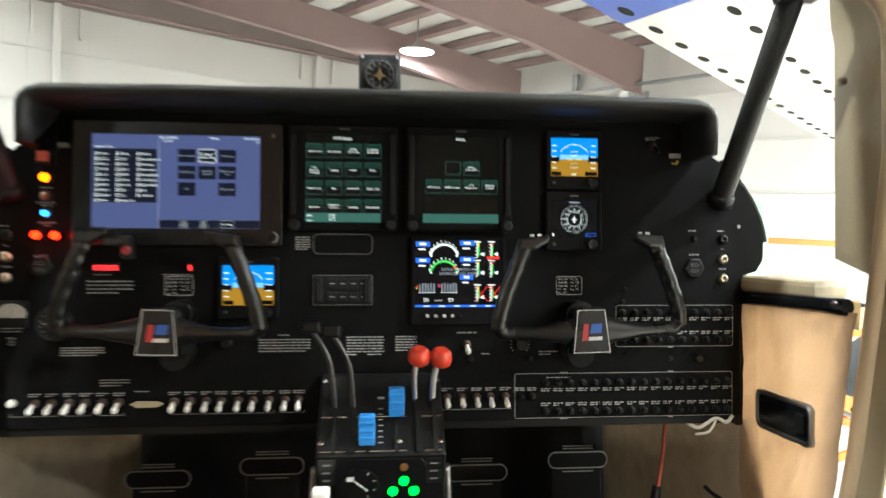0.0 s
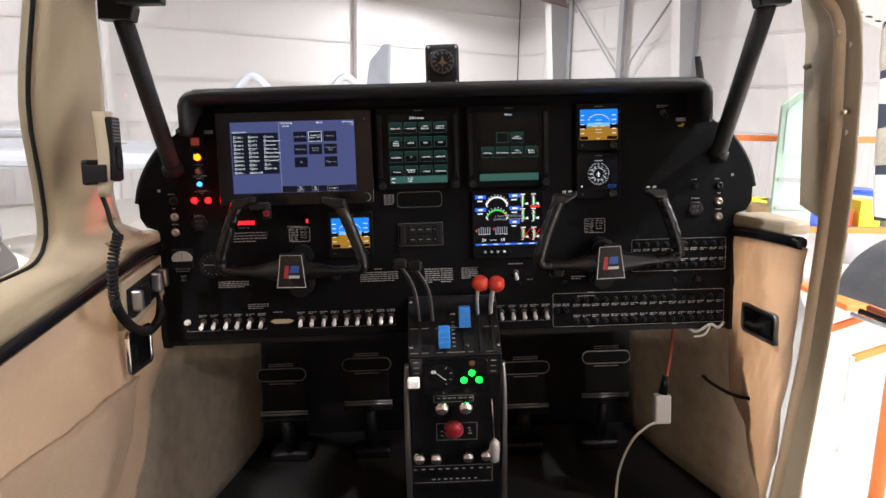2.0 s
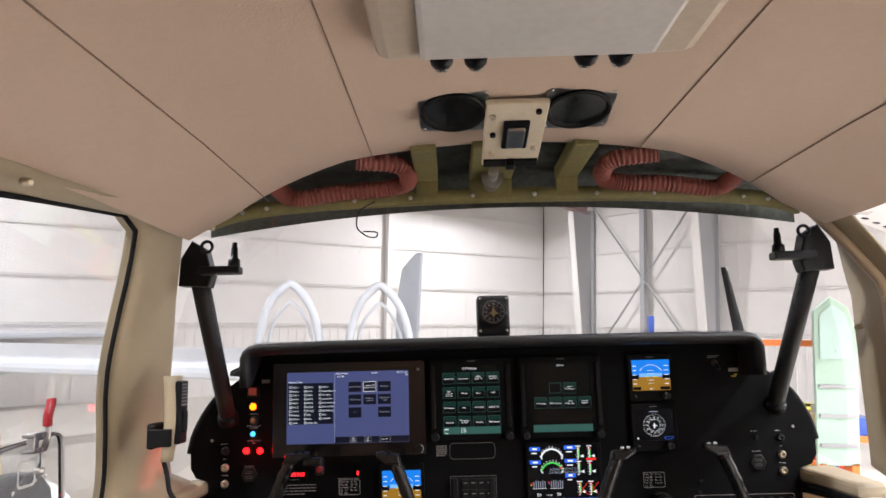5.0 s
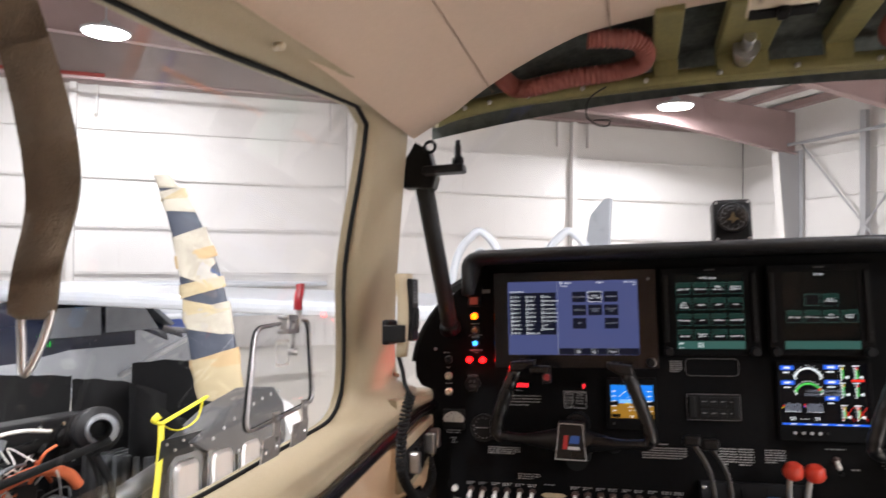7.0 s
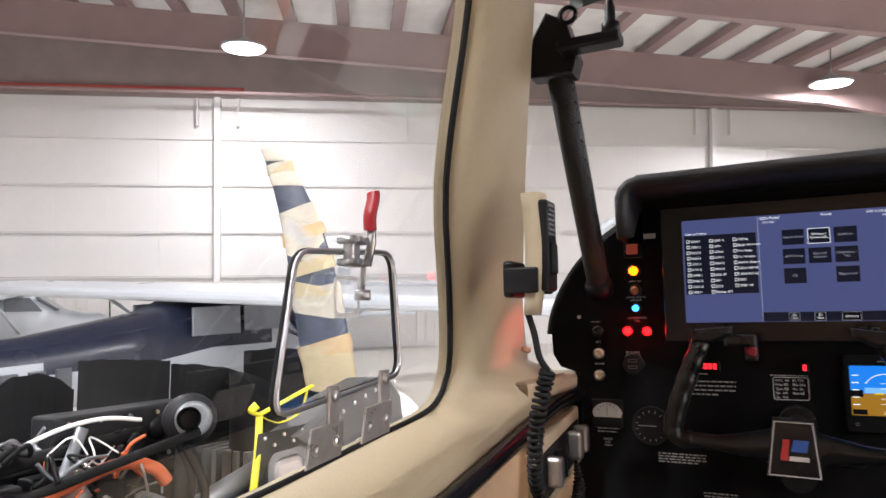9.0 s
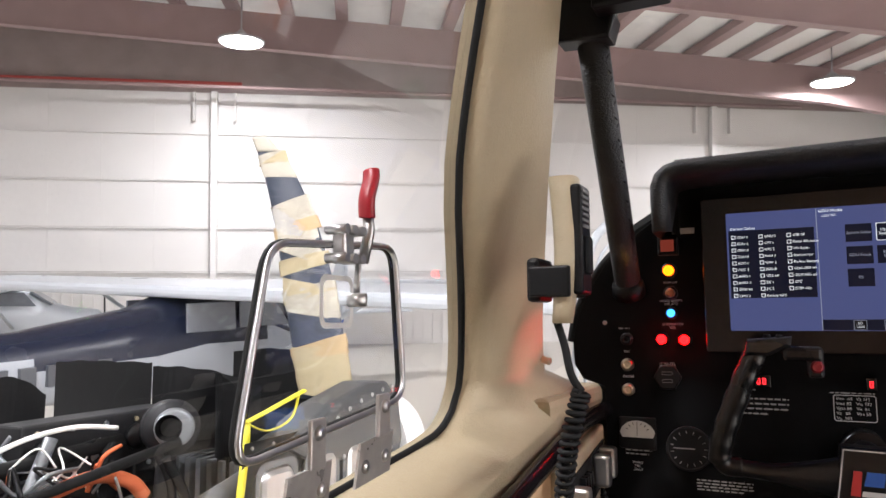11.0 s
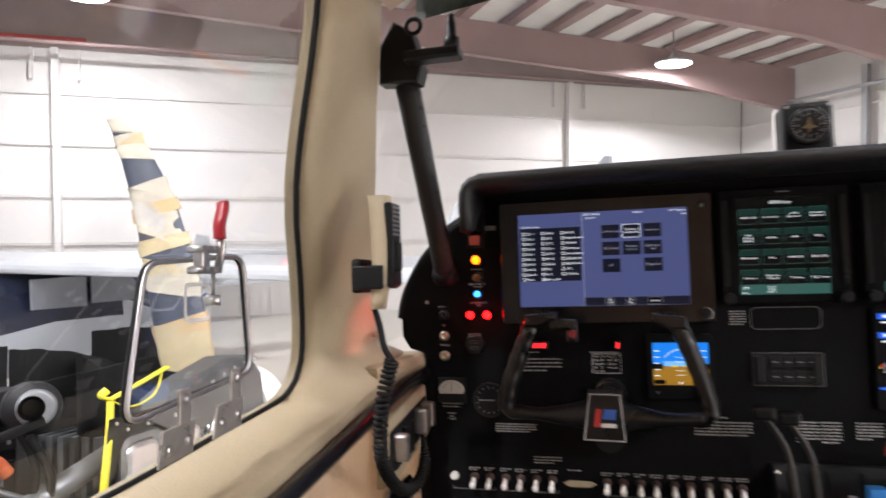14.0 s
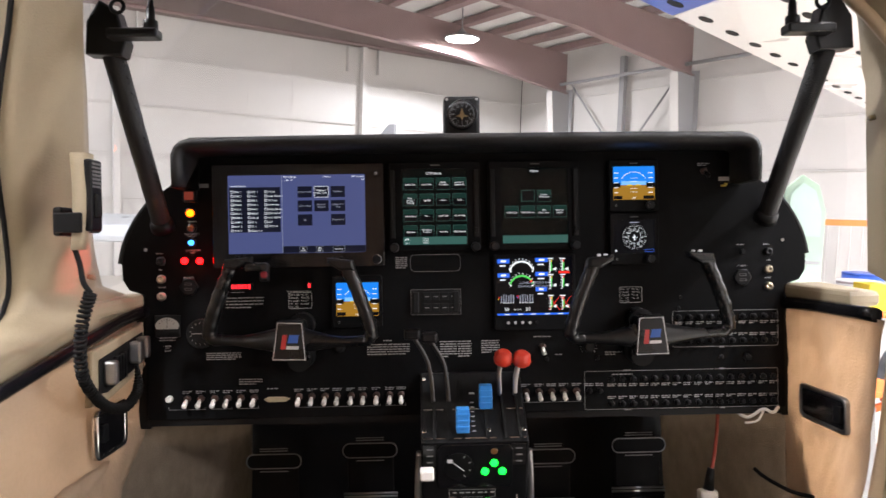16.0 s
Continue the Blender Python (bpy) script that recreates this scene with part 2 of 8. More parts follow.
# ---------- hangar ----------
# in hangar coordinates: x along the end wall, y towards it, z up
EX, EY = 19.05, 21.8
M_WALL = mat("white liner panel", (0.72, 0.70, 0.68), 0.65, var=0.05, scale=0.6, fine=6)
M_GIRT = mat("girt seam", (0.46, 0.43, 0.40), 0.7, var=0.1, scale=2)
M_FLOOR = mat("sealed concrete", (0.56, 0.53, 0.48), 0.4, var=0.1, scale=0.5, fine=14, bump=0.05, bump_scale=20)
M_BEAM = mat("oxide red steel", (0.31, 0.215, 0.21), 0.6, var=0.12, scale=2)
M_GABLE = mat("brown gable sheeting", (0.30, 0.24, 0.23), 0.6, var=0.2, scale=1.5)
M_REDPIPE = mat("red pipe paint", (0.40, 0.07, 0.06), 0.5, var=0.15, scale=3)
M_DECK = mat("roof insulation", (0.80, 0.78, 0.75), 0.8, var=0.15, scale=2)
M_GREYSTEEL = mat("grey painted steel", (0.36, 0.36, 0.37), 0.6, var=0.1, scale=2)
M_LAMP = glow("lamp lens", (1.0, 0.97, 0.92), 40)


def hsolo(name, bm, material, label, category, group="", kind=""):
    return solo(name, bm, material, label, category, group, kind, HANGAR)


bm = B()
box(bm, -32, EX + 0.3, -26, EY + 0.3, -0.3, 0)
hsolo("floor", bm, M_FLOOR, "pale sealed concrete hangar floor", "floor", kind="structure")


def liner_wall(name, along, length, z_top):
    """A wall of white liner panels between girts, built along +x at y = 0, facing -y."""
    w = thing(name, "white insulated metal liner wall with dark girt seams", "wall", m=HANGAR @ along, kind="structure")
    bm = B()
    box(bm, 0, length, 0.06, 0.3, 0, z_top)
    part("wall_body", bm, M_GIRT, w)
    rowz = [0.0, 2.25, 3.60, 5.05, 6.47, z_top]
    bm = B()
    for za, zb in zip(rowz, rowz[1:]):
        x = 0.0
        while x < length - 0.1:
            x1 = min(x + 1.52, length)
            box(bm, x + 0.0015, x1 - 0.0015, 0.02 + random.uniform(0, 0.006), 0.08, za + (0.028 if za else 0), zb - 0.028)
            x = x1
    ob = part("liner_panel", bm, M_WALL, w)
    ob["kind"] = "stuff"
    bm = B()
    x = 0.1
    while x < length:
        box(bm, x, x + 0.035, -0.005, 0.02, 0.02, 2.15)
        x += 0.30
    part("corrugation", bm, M_WALL, w)
    bm = B()
    for za in rowz[1:-1]:
        box(bm, 0, length, -0.05, 0.03, za - 0.03, za + 0.012)
    part("girt", bm, M_WALL, w)
    return w


liner_wall("wall_end", Matrix.Translation((-32, EY, 0)), 32 + EX, 7.75)
liner_wall("wall_side", Matrix.Translation((EX, EY, 0)) @ pose(0, 0, 0, 0, 0, -90), EY + 26, 8.4)
liner_wall("wall_back", Matrix.Translation((EX, -26, 0)) @ pose(0, 0, 0, 0, 0, 180), EX + 32, 10.5)
liner_wall("wall_far", Matrix.Translation((-32, -26, 0)) @ pose(0, 0, 0, 0, 0, 90), EY + 26, 10.5)

# roof: gently rising away from the side wall
RISE = 0.055


def roof_z(x):
    return 8.3 + RISE * (EX - x)


bm = B()
vs = [(EX + 0.3, -26, roof_z(EX)), (EX + 0.3, EY + 0.3, roof_z(EX)), (-32, EY + 0.3, roof_z(-32)), (-32, -26, roof_z(-32))]
prism(bm, vs, (0, 0, 0.2))
hsolo("ceiling", bm, M_DECK, "hangar roof underside with pale insulation between purlins", "ceiling", kind="structure")
# gable above the liner panels of the end wall
bm = B()
prism(bm, [(-32, EY + 0.06, 7.75), (EX, EY + 0.06, 7.75), (EX, EY + 0.06, roof_z(EX) + 0.12), (-32, EY + 0.06, roof_z(-32) + 0.02)], (0, 0.2, 0))
hsolo("gable", bm, M_GABLE, "dull brown gable sheeting above the end wall", "gable", kind="structure")
bm = B()
box(bm, -32, -3.6, EY - 0.06, EY + 0.05, 7.96, 8.06)
hsolo("trim", bm, M_REDPIPE, "thin red pipe run along the end wall head", "pipe", kind="structure")
for k in range(34):
    x = EX - 0.7 - 1.45 * k
    bm = B()
    for y0 in (0, ):
        box(bm, x - 0.16, x + 0.16, -26, EY, roof_z(x) - 0.24, roof_z(x) - 0.03)
    hsolo("purlin", bm, M_BEAM, "oxide red steel roof purlin", "purlin", group="roof purlins", kind="structure")

FRAMES_Y = [18.9, 13.4, 5.4, -2.2, -9.8, -17.4]
for fy in FRAMES_Y:
    f = thing("roof_frame", "oxide red tapered steel roof frame on a grey column", "steel frame", base=(EX - 0.5, fy, 0), m=HANGAR, group="roof frames", kind="structure")
    bm = B()
    z1, z0 = roof_z(EX) - 0.25, roof_z(-32) - 0.25
    for d, w, a, b in ((0, 0.02, 0, 1), ):
        prism(bm, [(EX - 0.3, fy - 0.01, z1), (EX - 0.3, fy - 0.01, z1 - 1.45), (EX - 5.5, fy - 0.01, z1 - 0.75), (-32, fy - 0.01, z0 - 0.85), (-32, fy - 0.01, z0)], (0, 0.02, 0))
    part("web", bm, M_BEAM, f)
    bm = B()
    prism(bm, [(EX - 0.3, fy - 0.13, z1 - 1.45), (EX - 5.5, fy - 0.13, z1 - 0.75), (-32, fy - 0.13, z0 - 0.85), (-32, fy - 0.13, z0 - 0.87), (EX - 5.5, fy - 0.13, z1 - 0.775), (EX - 0.3, fy - 0.13, z1 - 1.475)], (0, 0.26, 0))
    part("flange", bm, M_BEAM, f)
    bm = B()
    prism(bm, [(EX - 0.12, fy - 0.01, 0), (EX - 0.5, fy - 0.01, 0), (EX - 1.15, fy - 0.01, z1 - 1.45), (EX - 0.12, fy - 0.01, z1 - 1.3)], (0, 0.02, 0))
    box(bm, EX - 0.13, EX - 0.1, fy - 0.16, fy + 0.16, 0, z1 - 1.3)
    part("column_web", bm, M_GREYSTEEL, f)
    bm = B()
    prism(bm, [(EX - 0.5, fy - 0.15, 0), (EX - 0.53, fy - 0.15, 0), (EX - 1.18, fy - 0.15, z1 - 1.45), (EX - 1.15, fy - 0.15, z1 - 1.45)], (0, 0.3, 0))
    part("column_flange", bm, M_WALL, f)

# end-wall posts with short stubs beside their heads
for k in range(6):
    x = 11.62 - 8.0 * k
    bm = B()
    box(bm, x - 0.09, x + 0.09, EY - 0.26, EY - 0.02, 0, 7.72, 0.01)
    hsolo("wall_post", bm, M_WALL, "white painted steel wall post", "post", group="end wall posts", kind="structure")
    for dx in (-0.6, 0.6):
        bm = B()
        box(bm, x + dx - 0.03, x + dx + 0.03, EY - 0.2, EY - 0.02, 6.85, 7.70)
        hsolo("flange_brace", bm, M_WALL, "short white steel brace at the post head", "brace", group="post braces", kind="structure")

# rod bracing and pipes on the side wall
for a, b in (((EX - 0.3, FRAMES_Y[0] - 0.2, 1.0), (EX - 0.3, FRAMES_Y[1] + 0.2, 7.0)), ((EX - 0.3, FRAMES_Y[0] - 0.2, 7.0), (EX - 0.3, FRAMES_Y[1] + 0.2, 1.0))):
    bm = B()
    cyl(bm, a, b, 0.035, n=8)
    hsolo("brace_rod", bm, M_GREYSTEEL, "grey steel diagonal wall brace rod", "brace", group="wall braces", kind="structure")
bm = B()
box(bm, EX - 0.32, EX - 0.14, 16.1, 16.3, 0, 7.6)
hsolo("wall_post", bm, M_GREYSTEEL, "grey steel post between braces on the side wall", "post", kind="structure")
bm = B()
cyl(bm, (EX - 0.6, EY - 2, 6.9), (EX - 0.6, -4, 6.9), 0.06, n=8)
hsolo("pipe", bm, M_GREYSTEEL, "grey pipe along the side wall", "pipe")
bm = B()
cyl(bm, (-32, EY - 1.2, 7.75), (EX - 5, EY - 1.2, 7.55), 0.05, n=8)
hsolo("sprinkler_pipe", bm, M_BEAM, "brown sprinkler pipe under the roof", "pipe")

# high-bay lamps: the first two are seen, the others added unseen as fill
for lx, ly in ((13.2, 18.0), (-3.0, 18.0), (-19.0, 18.0), (8.5, -4.8), (10.0, -7.6), (11.2, 4.0), (-3.8, 4.0), (-18.5, 4.0), (11.2, -10.0), (-3.8, -10.0), (-18.5, -10.0), (11.2, -3.0), (3.7, -3.0), (3.7, -10.0), (-3.8, -3.0), (11.2, -17.0), (3.7, -17.0), (16.5, -1.5), (16.5, -7.0), (16.5, -13.0)):
    lz = (7.6 if lx > 5 else 8.1) if ly > 10 else roof_z(lx) - 1.45
    t = thing("high_bay_lamp", "bright white high-bay hangar lamp of a grid mostly added unseen", "lamp", base=(lx, ly, lz), m=HANGAR, group="high-bay lamps")
    bm = B()
    lathe(bm, (lx, ly, lz + 0.04), (0, 0, 1), [(0, 0.58), (0.05, 0.58), (0.16, 0.20), (0.3, 0.06), (0.35, 0.02), (1.35, 0.02)])
    part("housing", bm, M_GREYSTEEL, t)
    # lens drawn wide to take in the lamp's glare
    bm = B()
    lathe(bm, (lx, ly, lz), (0, 0, 1), [(0, 0.3), (0.012, 0.50), (0.036, 0.52)], 24)
    part("lens", bm, M_LAMP, t)
    li = bpy.data.lights.new("lamp", "AREA")
    # two of the added lamps fill the cabin through the doorway, so are stronger
    li.shape, li.size, li.energy, li.color = "DISK", 0.5, LAMP_POWER * (0.9 if ly > 10 else 1.25 if (lx, ly) in ((8.5, -4.8), (10.0, -7.6)) else 1.0), (0.98, 0.97, 1.03)
    lo = new("lamp_light", li)
    lo.matrix_world = HANGAR @ Matrix.Translation((lx, ly, lz - 0.03))

# ---------- cabin shell ----------
def glaze_x(z):
    """Half-width of the side glazing at height z."""
    return 0.65 - 0.27 * (z - 1.42)


def lerp(a, b, t):
    return a + (b - a) * t


FRONT = [(-0.405, 1.835), (-0.388, 1.78), (-0.372, 1.69), (-0.350, 1.62), (-0.300, 1.54), (-0.262, 1.475), (-0.250, 1.442)]
TOP = [(-1.40, 1.745), (-1.0, 1.79), (-0.78, 1.808), (-0.62, 1.828), (-0.45, 1.848)]
BOTTOM = [(-0.253, 1.420), (-0.268, 1.405), (-0.305, 1.396), (-0.40, 1.385), (-0.55, 1.367), (-0.80, 1.345), (-1.1, 1.325), (-1.40, 1.31)]
EDGE = [(-0.270, 1.880), (-0.222, 1.80), (-0.172, 1.725), (-0.110, 1.62), (-0.042, 1.515), (0.03, 1.44)]


RIB = [(-0.19, 1.90), (-0.234, 1.818), (-0.267, 1.723), (-0.268, 1.578), (-0.239, 1.397), (-0.202, 1.199), (-0.148, 0.996), (-0.10, 0.84)]
JAMB = [(-0.27, 1.90), (-0.301, 1.80), (-0.315, 1.659), (-0.308, 1.518), (-0.294, 1.407), (-0.262, 1.244), (-0.226, 1.084), (-0.17, 0.84)]


def at_height(pts, z):
    """The y of an outline of (y, z) points, given from the top down, at height z."""
    for (ya, za), (yb, zb) in zip(pts, pts[1:]):
        if z >= zb:
            break
    return ya + (yb - ya) * (za - z) / (za - zb)


def post_x(z):
    return 0.600 - 0.075 * max(0.0, (z - 1.75) / 0.14)


def door_post(w):
    """The front post of the open doorway: a window edge, a raised bead and a flat jamb."""
    bm = B()
    rows = []
    for i in range(49):
        z = lerp(1.89, 0.84, i / 48)
        ribs, jamb = at_height(RIB, z), at_height(JAMB, z)
        front = min(lerp(-0.160, -0.25, max(0, (z - 1.76) / 0.13)), -0.12)
        if z < 1.436:
            front = ribs + 0.012
        x0 = post_x(z)
        rows.append([(x0 + 0.045, front + 0.004, z), (x0 + 0.006, front + 0.002, z), (x0, front - 0.006, z), (x0 - 0.002, lerp(front, ribs, 0.6), z), (x0 - 0.001, ribs + 0.004, z), (x0 - 0.004, ribs - 0.020, z), (x0 + 0.002, lerp(ribs, jamb, 0.8), z), (x0 + 0.004, jamb + 0.003, z), (x0 + 0.007, jamb, z), (x0 + 0.012, jamb + 0.012, z)])
    sheet(bm, rows)
    part("post_cover", bm, M_BEIGE, w)
    bm = B()
    tube(bm, [(post_x(z) - 0.003, at_height(RIB, z) - 0.008, z) for z in [lerp(1.88, 0.86, i / 48) for i in range(49)]], 0.012, 10)
    part("raised_bead", bm, M_BEADTAN, w, "tan raised bead down the door post")
    bm = B()
    prism(bm, [(0.575, -0.05, 0.80), (0.575, -0.33, 0.80), (0.66, -0.33, 0.80), (0.66, -0.05, 0.80)], (0, 0, 0.045), 0.01)
    part("sill_corner", bm, M_BEIGE, w)
    bm = B()
    for z in (1.70, 1.57):
        lathe(bm, (0.601, at_height(JAMB, z) + 0.02, z), (-1, 0, 0), [(0, 0.006), (0.003, 0.005)], 10)
    part("screw_cap", bm, M_WHITEP, w)


def side_wall(s, name, door):
    w = thing(name, "beige moulded cabin side with window opening" if not door else "beige moulded cabin side with an open doorway", "cabin wall", base=(s * 0.6, -0.5, 0.8), kind="structure")
    nf, nb, nt = 16, 26, 26

    def curve(pts, n):
        sm = smoothed([(0, *p) for p in pts], 8)
        return [sm[round(i * (len(sm) - 1) / (n - 1))] for i in range(n)]

    f0, b0, t0 = curve(FRONT, nf), curve(BOTTOM, nb), curve(TOP, nt)
    e = curve(EDGE, nf)
    outer_f = [Vector((glaze_x(p.z), p.y, p.z)) for p in e]
    outer_t = [Vector((0.505, lerp(-1.40, -0.30, i / (nt - 1)), lerp(1.80, 1.868, i / (nt - 1)))) for i in range(nt)]
    outer_b = [Vector((0.583, lerp(0.02, -1.40, i / (nb - 1)), lerp(1.418, 1.21, i / (nb - 1)))) for i in range(nb)]
    loop, far = (t0, outer_t) if door else (t0 + f0 + b0, outer_t + outer_f + outer_b)
    l0, l1, l2, l3 = [], [], [], []
    for p, q in zip(loop, far):
        gx = min(glaze_x(p.z), 0.60) if door else glaze_x(max(p.z, 1.33))
        g = Vector((gx, p.y, p.z))
        d = Vector((0, q.y - p.y, q.z - p.z))
        dl = max(d.length, 1e-4)
        u = d / dl
        l0.append(g + Vector((0.012, 0, 0)))
        l1.append(g + u * min(0.006, dl * 0.2) + Vector((-0.012, 0, 0)))
        l2.append(g + u * min(0.018, dl * 0.4) + Vector((-0.022, 0, 0)))
        m = g.lerp(q, 0.72)
        m.x = lerp(gx, q.x, 0.72) - 0.024
        l3.append(m)
    bm = B()
    rows = [[Vector((s * p.x, p.y, p.z)) for p in r] for r in (l0, l1, l2, l3, far, [q + (Vector((0.004, 0, -0.04)) if i >= nt + nf else Vector((0.03, 0.012 if i >= nt else 0, 0))) for i, q in enumerate(far)])]
    sheet(bm, rows)
    part("window_surround", bm, M_BEIGE, w)
    # black rubber gasket round the opening
    bm = B()
    tube(bm, [Vector((s * (p.x - 0.014), p.y, p.z)) for p in l0], 0.003 if door else 0.0034, 8)
    part("rubber_gasket", bm, M_RUBBER, w)
    if door:
        door_post(w)
    else:
        bm = B()
        sheet(bm, [[Vector((s * (p.x + 0.004), p.y, p.z)) for p in t0b] for t0b in zip(*[[Vector((glaze_x(lerp(1.30, 1.86, k / 6)) , y, lerp(1.30, 1.86, k / 6))) for y in (-1.45, -1.1, -0.8, -0.5, -0.2)] for k in range(7)])])
        pane = part("pane", bm, M_WINDOW, w, "clear acrylic side window pane")
        pane.visible_shadow = False
    return w


wall_left = side_wall(-1, "wall_left", False)
wall_right = side_wall(1, "wall_right", True)


def lower_trim(s, y_back):
    """Padded leather side panel below the window line."""
    nm = "side_trim_panel"
    w = thing(nm, "padded tan leather side trim panel with wrinkles", "trim panel", base=(s * 0.58, -0.2, 0.9), kind="")
    bm = B()
    rows = []
    for i in range(97):
        t = i / 96
        ya = lerp(0.015, y_back, t)
        row = []
        for k in range(57):
            h = k / 56
            ztop = lerp(1.392, 1.284, (0.015 - ya) / 0.72) if s < 0 else 1.386
            z = lerp(ztop, 0.80, h)
            # the forward edge slants back towards the floor
            y = lerp(0.015 - 0.8 * max(0.0, 1.18 - z) if s < 0 else max(0.015 - 0.6 * max(0.0, 1.06 - z), at_height(RIB, z) + 0.02), y_back if s < 0 else at_height(RIB, z) - 0.006, t)
            x = 0.578 - 0.006 * math.sin(math.pi * h) + 0.016 * h
            x += 0.013 * (noise.noise(Vector((y * 6, z * 8, 3.1 + s))) - 0.2)
            x -= 0.005 * noise.noise(Vector((y * 18 + z * 12, z * 10 - y * 5, 9.0 + s))) + 0.002 * noise.noise(Vector((y * 46 + z * 22, z * 30, 4.0)))
            # a sewn pocket edge standing proud
            if s < 0:
                dz = z - (1.165 + 0.02 * math.sin((y + 0.5) * 6))
                x += 0.008 / (1 + math.exp(-dz / 0.02))
            if y > -0.02:
                x -= 0.012 * (y + 0.02) / 0.035
            row.append((s * x, y, z))
        rows.append(row)
    sheet(bm, rows)
    r = bmesh.ops.solidify(bm, geom=bm.faces[:], thickness=0.004)
    part("leather", bm, M_LEATHER, w)
    if s < 0:
        # map pocket: a gathered leather sheet with a puckered top edge
        bm = B()
        prow = []
        for i in range(7, 44):
            ks = [k for k in range(57) if rows[i][k][2] < 1.160][:22]
            u = (i - 7) / 36
            y0 = rows[i][ks[0]][1]
            lip = 0.0025 * math.sin(y0 * 210) * max(0.0, 1 - u * 2) + 0.004 * math.sin(y0 * 23)
            col = [(rows[i][ks[0]][0] + 0.001, y0, 1.171 + lip), (rows[i][ks[0]][0] + 0.012, y0, 1.173 + lip)]
            for n, k in enumerate(ks):
                x, y, z = rows[i][k]
                fold = 0.003 * noise.noise(Vector((y * 30, z * 14, 2.0)))
                col.append((x + (0.011 + fold) * min(1.0, 0.25 + 4 * u) * (1 - 0.4 * n / 21), y, z))
            prow.append(col)
        sheet(bm, prow)
        bmesh.ops.solidify(bm, geom=bm.faces[:], thickness=0.003)
        part("map_pocket", bm, M_LEATHER, w, "gathered tan leather map pocket")
    bm = B()
    a = [(s * (0.573 - 0.02 * max(0, (y + 0.05) / 0.07)), y, (lerp(1.398, 1.290, (0.015 - y) / 0.72) if s < 0 else 1.392)) for y in [0.012 - i * 0.04 for i in range(int((0.012 - y_back) / 0.04) + 1)]]
    tube(bm, a, 0.009, 8, flat=1.2)
    part("trim_strip", bm, M_GLOSSBLK, w, "glossy black trim strip")
    return w


trim_left = lower_trim(-1, -1.40)
trim_right = lower_trim(1, -0.235)

# sill pieces that join the panel to the window line
for s in (-1, 1):
    bm = B()
    prism(bm, [(s * 0.562, 0.02, 1.40), (s * 0.64, 0.03, 1.40), (s * 0.635, -0.14, 1.395), (s * 0.582, -0.15, 1.395)], (0, 0, 0.026), 0.008)
    solo("sill_cap", bm, M_BEIGE, "beige padded sill beside the instrument panel", "sill", kind="structure")

# headliner and its forward edge
def head_z(x):
    return 1.945 - 0.012 * (abs(x) / 0.2) ** 2 - (0.028 * max(0, (abs(x) - 0.3) / 0.2) ** 2)


bm = B()
rows = []
for i in range(31):
    x = lerp(-0.505, 0.505, i / 30)
    ax = abs(x)
    yf = -0.416 + 0.01 * (ax / 0.2) ** 2 if ax < 0.24 else lerp(-0.402, -0.285, min(1, (ax - 0.24) / 0.2)) 
    row = [(x, yf + 0.004, head_z(x) + 0.014), (x, yf, head_z(x) + 0.002)]
    for k in range(1, 15):
        y = lerp(yf, -1.6, k / 14)
        row.append((x, y, head_z(x) - 0.05 * max(0, -y - 0.6) * (ax / 0.5) ** 2))
    rows.append(row)
sheet(bm, rows)
headliner = thing("ceiling", "tan vinyl cabin headliner with sewn seams", "headliner", base=(0, -0.8, 1.93), kind="structure")
part("headliner", bm, M_HEAD, headliner)
for x0 in (-0.375, -0.198, 0.183, 0.372):
    bm = B()
    tube(bm, [(x0, y, head_z(x0) - 0.05 * max(0, -y - 0.6) * (abs(x0) / 0.5) ** 2 - 0.0005) for y in [-0.40 + (0.1 if abs(x0) > 0.3 else 0) - i * 0.05 for i in range(24)]], 0.0009, 6)
    part("seam", bm, mat("seam thread", (0.25, 0.17, 0.12), 0.8), headliner)

# exposed structure between the headliner and the windshield bow
bow_pts = [(0.47, -0.272, 1.868), (0.44, -0.265, 1.880), (0.36, -0.258, 1.893), (0.2, -0.252, 1.902), (0, -0.25, 1.905)]
bow = [Vector((-x, y, z)) for x, y, z in bow_pts] + [Vector(p) for p in reversed(bow_pts[:-1])]
bow = smoothed(bow, 4)
bay = thing("windshield_bow", "exposed primer-green windshield bow and roof bay with rivets", "airframe structure", base=(0, -0.25, 1.9), kind="structure")
bm = B()
sheet(bm, [[p + Vector((0, 0.01, -0.006)), p + Vector((0, -0.005, -0.008)), p + Vector((0, -0.008, 0.004)), p + Vector((0, -0.006, 0.016)), p + Vector((0, 0.02, 0.018))] for p in bow])
part("bow_channel", bm, M_CHROMATE, bay)
for i in range(3, len(bow) - 3, 2):
    bm = B()
    lathe(bm, bow[i] + Vector((0, -0.007, 0.004)), (0, -1, 0), [(0, 0.004), (0.003, 0.0035), (0.0045, 0.001)], 8)
    part("rivet", bm, M_STEEL, bay)
bm = B()
sheet(bm, [[(x, -0.48, 1.992 - 0.1 * x * x), (x, -0.20, 1.955 - 0.18 * x * x), (x, -0.2, 1.90 - 0.16 * x * x)] for x in [lerp(-0.5, 0.5, i / 20) for i in range(21)]])
part("skin", bm, M_FOIL, bay, "crinkled dark insulation under the skin")
for x in (-0.125, 0.105, -0.02):
    bm = B()
    wd = 0.018 if abs(x) > 0.05 else 0.035
    box(bm, x - wd, x + wd, -0.43, -0.245, 1.935, 1.958, 0.003)
    box(bm, x - wd, x + wd, -0.258, -0.245, 1.902, 1.95, 0.002)
    part("rib", bm, M_CHROMATE, bay)
bm = B()
